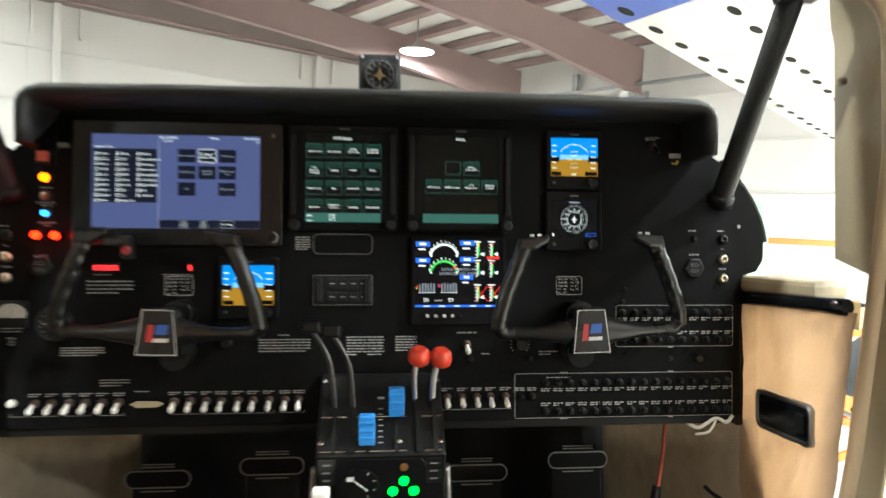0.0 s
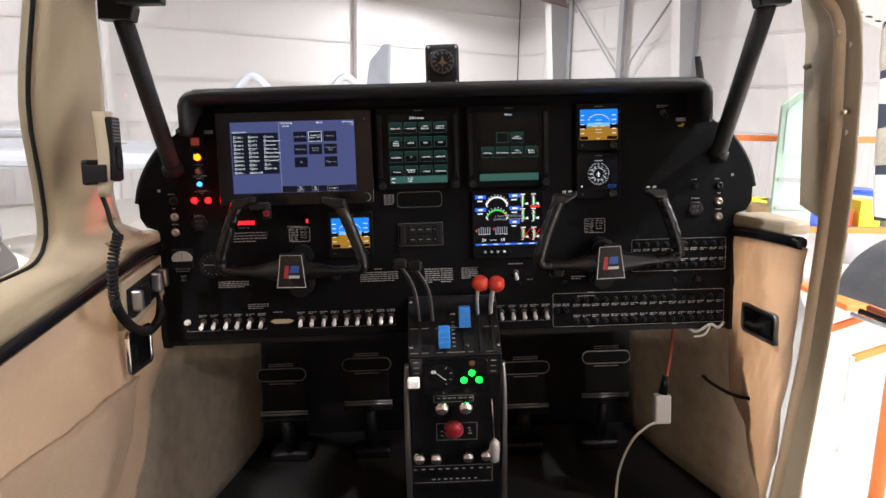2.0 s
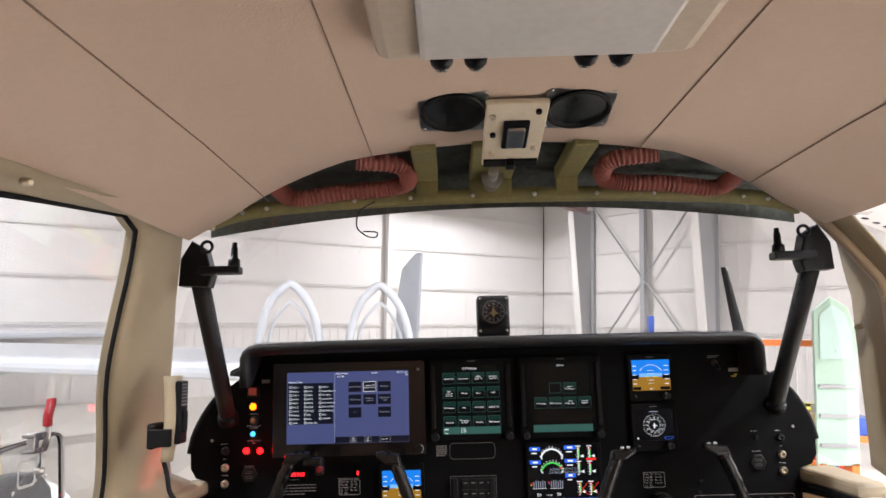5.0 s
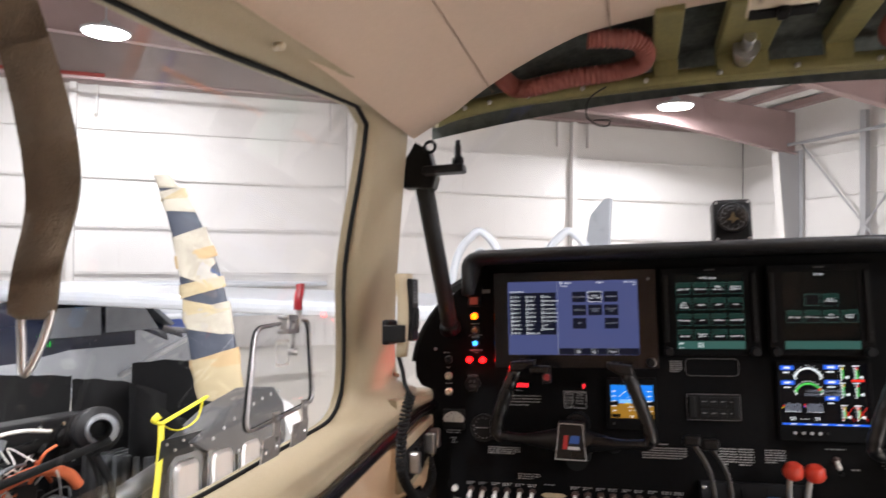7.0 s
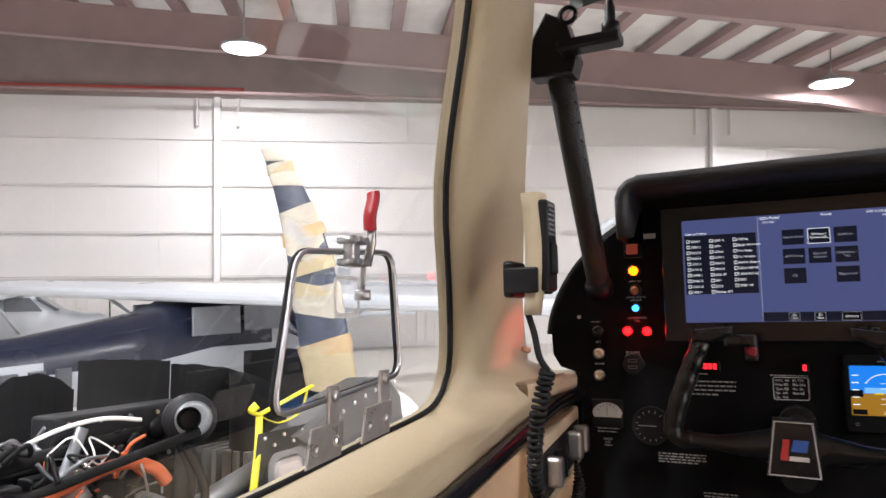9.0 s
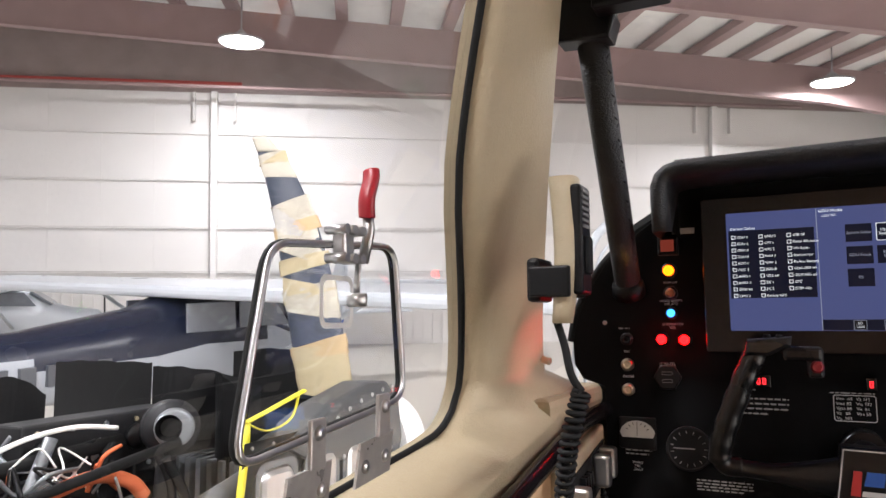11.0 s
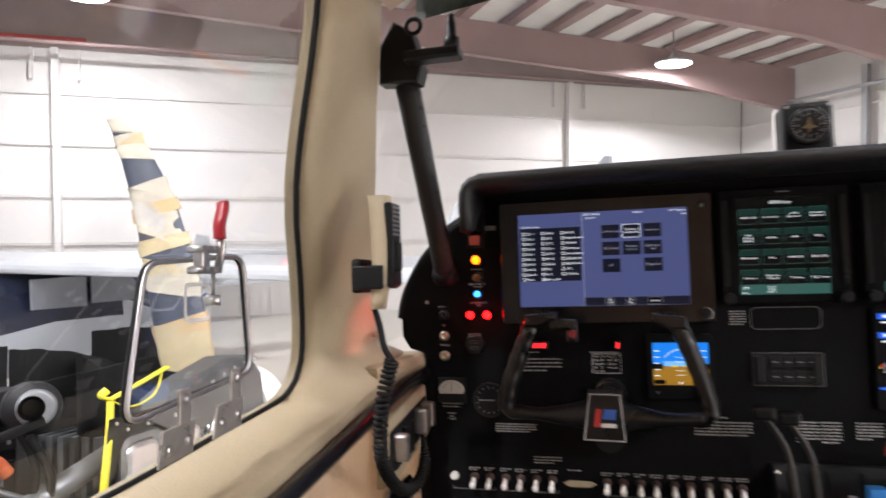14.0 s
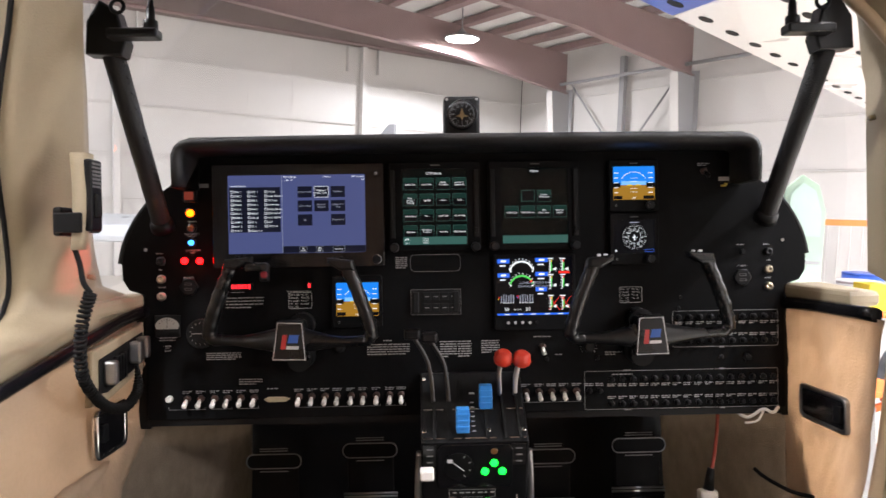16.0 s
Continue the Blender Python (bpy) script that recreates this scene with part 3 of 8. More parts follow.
cyl(bm, (-0.02, -0.30, 1.928), (-0.02, -0.262, 1.924), 0.018, 0.012)
cyl(bm, (-0.02, -0.33, 1.93), (-0.02, -0.30, 1.928), 0.008)
part("fitting", bm, M_STEEL, bay)
for s in (-1, 1):
    bm = B()
    pts = smoothed([(s * 0.23, -0.345, 1.946), (s * 0.165, -0.33, 1.942), (s * 0.155, -0.295, 1.925), (s * 0.19, -0.282, 1.918), (s * 0.26, -0.282, 1.914), (s * 0.33, -0.283, 1.905), (s * 0.352, -0.30, 1.91), (s * 0.36, -0.33, 1.92)], 64)
    tube(bm, pts, 0.0135, 10, rfun=lambda t: 1 + 0.09 * math.sin(t * 420))
    solo("duct_hose", bm, M_DUCT, "orange corrugated air duct hose in the roof bay", "hose", group="roof ducts")
bm = B()
tube(bm, smoothed([(-0.21, -0.27, 1.90), (-0.235, -0.268, 1.885), (-0.24, -0.266, 1.86), (-0.225, -0.266, 1.845), (-0.21, -0.266, 1.842), (-0.208, -0.266, 1.850), (-0.23, -0.266, 1.852)], 6), 0.0012, 6)
solo("loose_wire", bm, M_BLACK, "thin loose wire hanging from the windshield bow", "wire")

# windshield
bm = B()
rows = []
for i in range(13):
    t = i / 12
    row = []
    for k in range(25):
        u = lerp(-1, 1, k / 24)
        bt = Vector((0.47 * u, -0.262 - 0.01 * u * u, 1.90 - 0.03 * u * u))
        bb = Vector((0.66 * u, 0.62 - 0.60 * abs(u) ** 2.5, 1.62 - 0.2 * abs(u) ** 3))
        p = bt.lerp(bb, t)
        p.z += 0.05 * math.sin(math.pi * t) * (1 - abs(u) ** 3)
        p.x += 0.03 * u * math.sin(math.pi * t)
        row.append(p)
    rows.append(row)
sheet(bm, rows)
ws = solo("windshield", bm, M_WINDOW, "clear curved acrylic aircraft windshield", "windshield", kind="structure")
ws.visible_shadow = False

# outer skin that closes the cabin behind and above
M_SKIN = mat("white aircraft paint", (0.7, 0.7, 0.69), 0.3, var=0.04, scale=2)
bm = B()
sheet(bm, [[(-0.72, y, 0.72), (-0.72, y, 1.2), (-0.69, y, 1.29)] for y in (-1.7, -0.8, 0.0, 0.6)])
sheet(bm, [[(-0.545, y, 1.875), (-0.45, y, 1.96), (-0.25, y, 2.0), (0, y, 2.012), (0.25, y, 2.0), (0.45, y, 1.96), (0.545, y, 1.875)] for y in (-1.7, -1.0, -0.6, -0.27)])
sheet(bm, [[(x, 0.62, 0.72), (x, 0.62, 1.60)] for x in (-0.72, 0, 0.72)])
sheet(bm, [[(0.72, y, 0.72), (0.72, y, 1.2), (0.69, y, 1.29)] for y in (0.0, 0.3, 0.6)])
bmesh.ops.solidify(bm, geom=bm.faces[:], thickness=0.004)
solo("fuselage_skin", bm, M_SKIN, "white painted aircraft fuselage skin round the cabin", "fuselage", kind="structure")

# unseen cabin shell added behind to block light: sides, roof, bulkhead; doorway left open
bm = B()
for s in (-1, 1):
    sheet(bm, [[(s * 0.62, y, 0.78), (s * 0.64, y, 1.1), (s * 0.63, y, 1.4), (s * 0.58, y, 1.7), (s * 0.50, y, 1.87)] for y in ((-1.42, -2.2, -3.0) if s < 0 else (-1.22, -2.1, -3.0))])
sheet(bm, [[(-0.51, y, 1.86), (-0.3, y, 1.92), (0, y, 1.94), (0.3, y, 1.92), (0.51, y, 1.86)] for y in (-1.58, -2.3, -3.0)])
sheet(bm, [[(x, -3.0, 0.78), (x, -3.0, 1.95)] for x in (-0.66, 0, 0.66)])
bmesh.ops.solidify(bm, geom=bm.faces[:], thickness=0.012)
solo("wall_rear_unseen", bm, M_HEAD, "unseen tan rear cabin walls and bulkhead added to block light", "cabin wall", kind="structure")

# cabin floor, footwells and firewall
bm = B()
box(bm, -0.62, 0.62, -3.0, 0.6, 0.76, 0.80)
solo("cabin_floor", bm, M_FLOORCARPET, "dark carpeted cabin floor under the pedals, footwell shade in its colour", "floor", kind="structure")
bm = B()
box(bm, -0.62, 0.62, 0.52, 0.56, 0.80, 1.6)
solo("firewall", bm, M_BLACK, "black firewall behind the rudder pedals", "firewall", kind="structure")
for s in (-1, 1):
    bm = B()
    rows = []
    for i in range(17):
        t = i / 16
        rows.append([(s * (0.585 - 0.085 * t * t * (3 - 2 * t) + 0.012 * k / 12), lerp(-0.34 * k / 12 if s < 0 else -0.12 * k / 12, 0.5, t), lerp(1.21, 0.80, k / 12)) for k in range(13)])
    sheet(bm, rows)
    bmesh.ops.solidify(bm, geom=bm.faces[:], thickness=0.006)
    solo("footwell_carpet", bm, M_CARPET, "beige carpeted footwell side below the panel", "carpet", group="footwell sides", kind="structure")

# ---------- instrument panel ----------
M_GREYPRINT = mat("grey print", (0.15, 0.15, 0.15), 0.6)
panel = thing("instrument_panel", "matte black aircraft instrument panel with white lettering", "instrument panel", base=(0, 0, 1.207))
half = [(0.558, 1.207), (0.558, 1.424), (0.585, 1.432), (0.596, 1.45), (0.597, 1.478), (0.590, 1.510), (0.575, 1.543), (0.553, 1.575), (0.525, 1.603), (0.49, 1.628), (0.478, 1.662)]
bm = B()
prism(bm, [(x, 0, z) for x, z in half] + [(-x, 0, z) for x, z in reversed(half)], (0, 0.006, 0), 0.0012)
part("panel_plate", bm, M_PANEL, panel)
bm = B()
box(bm, -0.555, 0.555, 0.006, 0.03, 1.195, 1.207)
box(bm, -0.555, 0.555, 0.02, 0.5, 1.205, 1.209)
part("lower_flange", bm, M_BLACK, panel)
# black filler strips added to stop outside light leaking past the panel's sides
for s in (-1, 1):
    bm = B()
    box(bm, *sorted((s * 0.5555, s * 0.604)), 0.0075, 0.03, 1.19, 1.425, 0.002)
    part("side_filler", bm, M_BLACK, panel)
# black plastic rim along each lobe
for s in (-1, 1):
    bm = B()
    pts = smoothed([(s * (x + 0.003), 0.006, z) for x, z in half[4:9]], 5)
    tube(bm, pts, 0.006, 8)
    part("edge_trim", bm, M_RUBBER, panel)

# glareshield: padded brow round the top with its ends turned down
brow = thing("glareshield", "padded black leather glareshield with stitched edge", "glareshield", base=(0, 0, 1.66))
arc = []
for s in (-1, 1):
    seg = [(0.482, 1.602), (0.483, 1.63), (0.483, 1.655), (0.478, 1.668), (0.468, 1.677), (0.452, 1.681)]
    pts = [(s * x, z) for x, z in seg]
    arc.append(pts)
line = arc[0] + [(x, 1.6825 + 0.0015 * (1 - (x / 0.45) ** 2)) for x in (-0.3, -0.15, 0, 0.15, 0.3)] + list(reversed(arc[1]))
n = len(line)
rows = []
for i, (x, z) in enumerate(line):
    a, b = line[max(0, i - 1)], line[min(n - 1, i + 1)]
    d = Vector((b[0] - a[0], 0, b[1] - a[1])).normalized()
    nrm = Vector((-d.z, 0, d.x))
    p = Vector((x, 0, z))
    th = 0.020
    top = abs(x) < 0.46
    row = [p + Vector((0, 0.0, 0)) - nrm * th, p + Vector((0, -0.070, 0)) - nrm * th, p + Vector((0, -0.080, 0)) - nrm * th * 0.85, p + Vector((0, -0.086, 0)) - nrm * th * 0.5, p + Vector((0, -0.084, 0)) - nrm * th * 0.15, p + Vector((0, -0.076, 0)) + nrm * 0.0005, p + Vector((0, -0.03, 0)) + nrm * 0.002, p + Vector((0, 0.10, 0.0)) + nrm * 0.002, p + Vector((0, 0.14, -0.003))]
    rows.append(row)
bm = B()
sheet(bm, rows)
bmesh.ops.holes_fill(bm, edges=[e for e in bm.edges if e.is_boundary], sides=0)
part("padding", bm, M_LEATHERB, brow)
bm = B()
prism(bm, [(-0.47, 0.10, 1.676), (0.47, 0.10, 1.676), (0.60, 0.24, 1.63), (0.40, 0.52, 1.60), (-0.40, 0.52, 1.60), (-0.60, 0.24, 1.63)], (0, 0, -0.01))
part("deck", bm, M_RUBBER, brow)
bm = B()
for i in range(150):
    x = -0.455 + 0.91 * i / 149
    z = 1.6835 + 0.0015 * (1 - (x / 0.45) ** 2)
    box(bm, x - 0.0020, x + 0.0020, -0.068, -0.0665, z - 0.0008, z + 0.0006)
part("stitching", bm, mat("grey thread", (0.10, 0.10, 0.10), 0.7), brow)

# whiskey-style compass on top
cmp_ = thing("compass", "square black magnetic compass with dial on the glareshield", "compass", base=(-0.004, 0.06, 1.69))
bm = B()
box(bm, -0.037, 0.029, 0.05, 0.11, 1.688, 1.772, 0.006)
part("case", bm, M_BLACK, cmp_)
bm = B()
lathe(bm, (-0.004, 0.05, 1.738), (0, -1, 0), [(0, 0.028), (0.003, 0.028), (0.004, 0.026)], 28)
part("dial", bm, M_GLOSSBLK, cmp_)
bm = B()
for i in range(36):
    w = 2 * math.pi * i / 36
    r0 = 0.0205 if i % 3 else 0.0185
    cyl(bm, (-0.004 + r0 * math.sin(w), 0.0455, 1.738 + r0 * math.cos(w)), (-0.004 + 0.0235 * math.sin(w), 0.0455, 1.738 + 0.0235 * math.cos(w)), 0.0005, n=4)
for i, s in enumerate(("N", "3", "6", "E", "12", "15", "S", "21", "24", "W", "30", "33")):
    w = 2 * math.pi * i / 12
    text_into(bm, s, 0.0052, -0.004 + 0.0155 * math.sin(w), 1.7362 + 0.0155 * math.cos(w), 0.0455, "CENTER")
part("scale", bm, M_GREYPRINT, cmp_)["kind"] = "stuff"
bm = B()
prism(bm, [(-0.004, 0.0452, 1.75), (0.0, 0.0452, 1.738), (0.008, 0.0452, 1.734), (-0.001, 0.0452, 1.733), (-0.004, 0.0452, 1.726), (-0.007, 0.0452, 1.733), (-0.016, 0.0452, 1.734), (-0.008, 0.0452, 1.738)], (0, 0.0005, 0))
part("card_symbol", bm, mat("amber print", (0.09, 0.055, 0.015), 0.6), cmp_)
for x in (-0.031, 0.023):
    for z in (1.7, 1.766):
        bm = B()
        lathe(bm, (x, 0.0505, z), (0, -1, 0), [(0, 0.0028), (0.0015, 0.0022)], 8)
        part("screw", bm, M_STEEL, cmp_)

# ---------- displays ----------
def G(name, c, s):
    return glow(name, c, s)


E_BLUE = G("screen blue-grey", (0.125, 0.155, 0.40), 0.53)
E_NAVY = G("screen navy", (0.012, 0.014, 0.035), 0.5)
E_DIM = G("screen dark teal", (0.004, 0.018, 0.018), 0.07)
E_TEAL = G("button teal", (0.05, 0.30, 0.24), 0.09)
E_TEALBAR = G("bar teal", (0.10, 0.32, 0.28), 0.34)
E_TXT = G("screen white", (0.9, 0.95, 1.0), 1.2)
E_TXTD = G("screen grey text", (0.5, 0.55, 0.7), 0.6)
E_SKY = G("horizon sky", (0.01, 0.22, 0.85), 1.1)
E_SKYL = G("horizon haze", (0.2, 0.5, 0.95), 1.1)
E_EARTH = G("horizon earth", (0.40, 0.20, 0.02), 0.9)
E_EBLUE = G("engine blue box", (0.02, 0.12, 0.75), 1.3)
E_GREEN = G("engine green", (0.10, 0.75, 0.12), 1.1)
E_REDS = G("engine red", (0.9, 0.03, 0.02), 1.2)
E_YEL = G("engine yellow", (0.85, 0.65, 0.03), 1.1)
E_BLACKS = G("screen black", (0.003, 0.003, 0.006), 0.4)


def pieces(parent, name, mats, draw, y):
    """Screen marks grouped by material: draw(add) where add(material) gives the bmesh to draw in."""
    bms = {}

    def add(m):
        if m.name not in bms:
            bms[m.name] = (B(), m)
        return bms[m.name][0]

    draw(add)
    for b, m in bms.values():
        part(name, b, m, parent)["kind"] = "stuff"


def bezel_unit(name, label, x0, x1, z0, z1, sx0, sx1, sz0, sz1, screen, depth=0.012, r=0.004, bez=None):
    t = thing(name, label, "display", base=((x0 + x1) / 2, 0, z0))
    bm = B()
    o, i = rrect(x0, x1, z0, z1, r, -depth), rrect(sx0, sx1, sz0, sz1, 0.0015, -depth)
    bk, ib = rrect(x0, x1, z0, z1, r, 0.002), rrect(sx0, sx1, sz0, sz1, 0.0015, -depth + 0.0025)
    o2 = rrect(x0 + 0.0012, x1 - 0.0012, z0 + 0.0012, z1 - 0.0012, r, -depth)
    o1 = rrect(x0, x1, z0, z1, r, -depth + 0.0012)
    sheet(bm, [bk, o1, o2, i, ib], smooth=False, closed=True)
    part("bezel", bm, bez or M_PANEL, t)
    bm = B()
    quad(bm, sx0, sx1, sz0, sz1, -depth + 0.002)
    part("screen", bm, screen, t)
    return t


# large display on the pilot's side
pfd = bezel_unit("primary_display", "large wide landscape touch display showing a blue setup page", -0.437, -0.144, 1.468, 1.645, -0.410, -0.176, 1.4925, 1.6265, E_BLUE, 0.014, bez=M_GLOSSBLK)
YS = -0.0124


def pfd_draw(add):
    quad(add(E_NAVY), -0.408, -0.321, 1.529, 1.606, YS)
    text_into(add(E_TXT), "Devices Online", 0.0042, -0.406, 1.6068, YS - 0.0002)
    cols = (("GDU 1", "GDU 2", "GDU 3", "GDU 4", "ADC 1", "ADC 2", "AHRS 1", "AHRS 2", "GAD 43", "GMU 1"), ("GMU 2", "GPS 1", "GPS 2", "NAV 1", "NAV 2", "ADS-B", "GDL 69", "EIS 1", "EIS 2", "Backup GPS"), ("GSR 56", "Radar Altimeter", "Wx Radar", "Stormscope", "Backup Battery", "GDX-HES #1", "GDX-HES #2", "GFC", "STBY HSI"))
    for c, col in enumerate(cols):
        for r, s in enumerate(col):
            x, z = -0.405 + 0.0285 * c, 1.6005 - 0.0074 * r
            outline(add(E_TXT), x, x + 0.0042, z - 0.0042, z, 0.0004, YS - 0.0002, 0.0006)
            text_into(add(E_TXT), s, 0.0040, x + 0.0056, z - 0.0036, YS - 0.0002)
    quad(add(E_TXTD), -0.3185, -0.3178, 1.493, 1.626, YS)
    text_into(add(E_TXT), "GDU Model", 0.0046, -0.316, 1.6213, YS)
    text_into(add(E_TXT), "GDU 700", 0.0034, -0.313, 1.6163, YS)
    text_into(add(E_TXT), "Home", 0.0048, -0.2475, 1.6213, YS)
    text_into(add(E_TXT), "SW Version", 0.0044, -0.1775, 1.6213, YS, "RIGHT")
    text_into(add(E_TXT), "3.60", 0.0034, -0.1775, 1.6163, YS, "RIGHT")
    words = (("System Setup", "Updates /\nSystem Info", "Interfaces"), ("GDU Setup", "External\nSystems", "Calibration /\nTest"), ("EIS", "", "Diagnostics"))
    for r, row in enumerate(words):
        for c, s in enumerate(row):
            if not s:
                continue
            x, z = -0.2915 + 0.0283 * c, 1.6065 - 0.0240 * r
            hot = (r, c) == (0, 1)
            quad(add(E_NAVY), x, x + 0.0245, z - 0.0190, z, YS)
            outline(add(E_TXT if hot else E_BLACKS), x, x + 0.0245, z - 0.0190, z, 0.001, YS - 0.0002, 0.0006)
            text_into(add(E_TXT if hot else E_TXTD), s, 0.0042, x + 0.01225, z - (0.0105 if "\n" not in s else 0.0085), YS - 0.0002, "CENTER")
    quad(add(E_NAVY), -0.3178, -0.1765, 1.493, 1.5045, YS)
    for x, w, s in ((-0.289, 0.012, "SD\nLoad"), (-0.261, 0.012, "SD\nSave"), (-0.232, 0.020, "Summary")):
        quad(add(E_BLACKS), x, x + w, 1.4935, 1.5038, YS - 0.0002)
        outline(add(E_TXTD), x, x + w, 1.4935, 1.5038, 0.0008, YS - 0.0003, 0.0004)
        text_into(add(E_TXT), s, 0.0036, x + w / 2, 1.4975 if "\n" not in s else 1.4995, YS - 0.0004, "CENTER")


pieces(pfd, "page_mark", None, pfd_draw, YS)
for z in (1.627, 1.480):
    bm = B()
    lathe(bm, (-0.157, -0.014, z), (0, -1, 0), [(0, 0.0085), (0.010, 0.0075), (0.011, 0.006)] if z < 1.5 else [(0, 0.004), (0.001, 0.0035)], 20)
    part("knob", bm, M_BLACK, pfd)
bm = B()
ring(bm, [Vector((-0.157 + 0.008 * math.cos(a), -0.0256 + 0.001, 1.480 + 0.008 * math.sin(a))) for a in [radians(-70 + 10 * i) for i in range(15)]] , [Vector((-0.157 + 0.0072 * math.cos(a), -0.0256 + 0.001, 1.480 + 0.0072 * math.sin(a))) for a in [radians(-70 + 10 * i) for i in range(15)]])
outline(bm, -0.159, -0.155, 1.625, 1.629, 0.0018, -0.0152, 0.0007)
part("knob_mark", bm, M_WHITE, pfd)["kind"] = "stuff"


def navigator(name, label, x0, draw, sx0, sx1, scratch):
    t = bezel_unit(name, label, x0, x0 + 0.158, 1.492, 1.646, sx0, sx1, 1.503, 1.634, E_DIM, 0.012)
    pieces(t, "page_mark", None, draw, YS)
    for s in (0.006, 0.150):
        bm = B()
        box(bm, x0 + s - 0.003, x0 + s + 0.005, -0.0155, -0.011, 1.515, 1.632, 0.0015)
        part("side_grip", bm, M_RUBBER, t)
    for z in (1.527, 1.519):
        bm = B()
        box(bm, x0 + 0.1495, x0 + 0.1555, -0.0168, -0.011, z, z + 0.0055, 0.0008)
        part("side_key", bm, M_BLACK, t)
    for x in (x0 + 0.009, x0 + 0.149):
        bm = B()
        lathe(bm, (x, -0.012, 1.499), (0, -1, 0), [(0, 0.008), (0.014, 0.0075), (0.015, 0.006)], 18)
        part("knob", bm, M_BLACK, t)
    bm = B()
    box(bm, x0 + 0.073, x0 + 0.089, -0.0124, -0.0118, 1.6395, 1.6410)
    part("maker_mark", bm, M_GREYPRINT, t)
    return t


YS = -0.0106


def key_grid(add, x0, z0, rows, dx, dz, w, h):
    for r, row in enumerate(rows):
        for c, s in enumerate(row):
            if s is None:
                continue
            x, z = x0 + dx * c, z0 - dz * r
            quad(add(E_BLACKS), x, x + w, z - h, z, YS)
            quad(add(E_TEAL), x + 0.0008, x + w - 0.0008, z - h * 0.42, z - 0.0008, YS - 0.0001)
            outline(add(E_TEALBAR), x, x + w, z - h, z, 0.001, YS - 0.0002, 0.0005)
            text_into(add(E_TXT), s, 0.0038, x + w / 2, z - h * (0.62 if "\n" not in s else 0.45), YS - 0.0003, "CENTER")


def gtn1_draw(add):
    text_into(add(E_TXT), "GTN Setup", 0.0058, -0.058, 1.6245, YS, "CENTER")
    key_grid(add, -0.1105, 1.6185, (("ARINC 429", "Serial Ports", "HSDB\n(Ethernet)", "Interfaced\nEquipment"), ("Main\nIndicator\n(Analog)", "Lighting", "Audio", "Traffic"), ("Main System", "Vloc", "VHF/COM", "ARINC 708"), ("Discretes", "Navigation\nFeatures", "Ownship", "Flight Stream")), 0.0283, 0.0272, 0.0238, 0.0205)
    quad(add(E_TEALBAR), -0.1115, -0.002, 1.5035, 1.5170, YS)
    text_into(add(E_TXT), "Back", 0.0036, -0.105, 1.5048, YS - 0.0002, "CENTER")
    text_into(add(E_TXT), "System\nConfig\nManual", 0.0034, -0.073, 1.5128, YS - 0.0002, "CENTER")
    ring(add(E_TXT), [Vector((-0.105 + 0.0038 * math.cos(a), YS - 0.0003, 1.5110 + 0.0032 * math.sin(a))) for a in [0.2 + 0.3 * i for i in range(11)]], [Vector((-0.105 + 0.0028 * math.cos(a), YS - 0.0003, 1.5110 + 0.0022 * math.sin(a))) for a in [0.2 + 0.3 * i for i in range(11)]])


def gtn2_draw(add):
    text_into(add(E_TXT), "Home", 0.0056, 0.1165, 1.6265, YS, "CENTER")
    key_grid(add, 0.0935, 1.5950, ((None, "System\nInformation"), ), 0.0275, 0.0275, 0.0238, 0.0205)
    quad(add(E_TEALBAR), 0.0935, 0.1165, 1.5755, 1.5950, YS)
    quad(add(E_BLACKS), 0.0942, 0.1158, 1.5762, 1.5943, YS - 0.0003)
    key_grid(add, 0.0645, 1.5680, (("GTN Setup", "GTN Options", "GTN\nDiagnostics", "External\nSystems"), ), 0.0280, 0.0275, 0.0238, 0.0205)
    quad(add(E_TEALBAR), 0.0605, 0.1735, 1.5035, 1.5170, YS)


nav1 = navigator("navigator", "portrait touch navigator showing a dark setup page of keys", -0.136, gtn1_draw, -0.1125, -0.001, True)
nav2 = navigator("navigator", "portrait touch navigator showing a nearly empty dark home page", 0.036, gtn2_draw, 0.059, 0.1745, True)


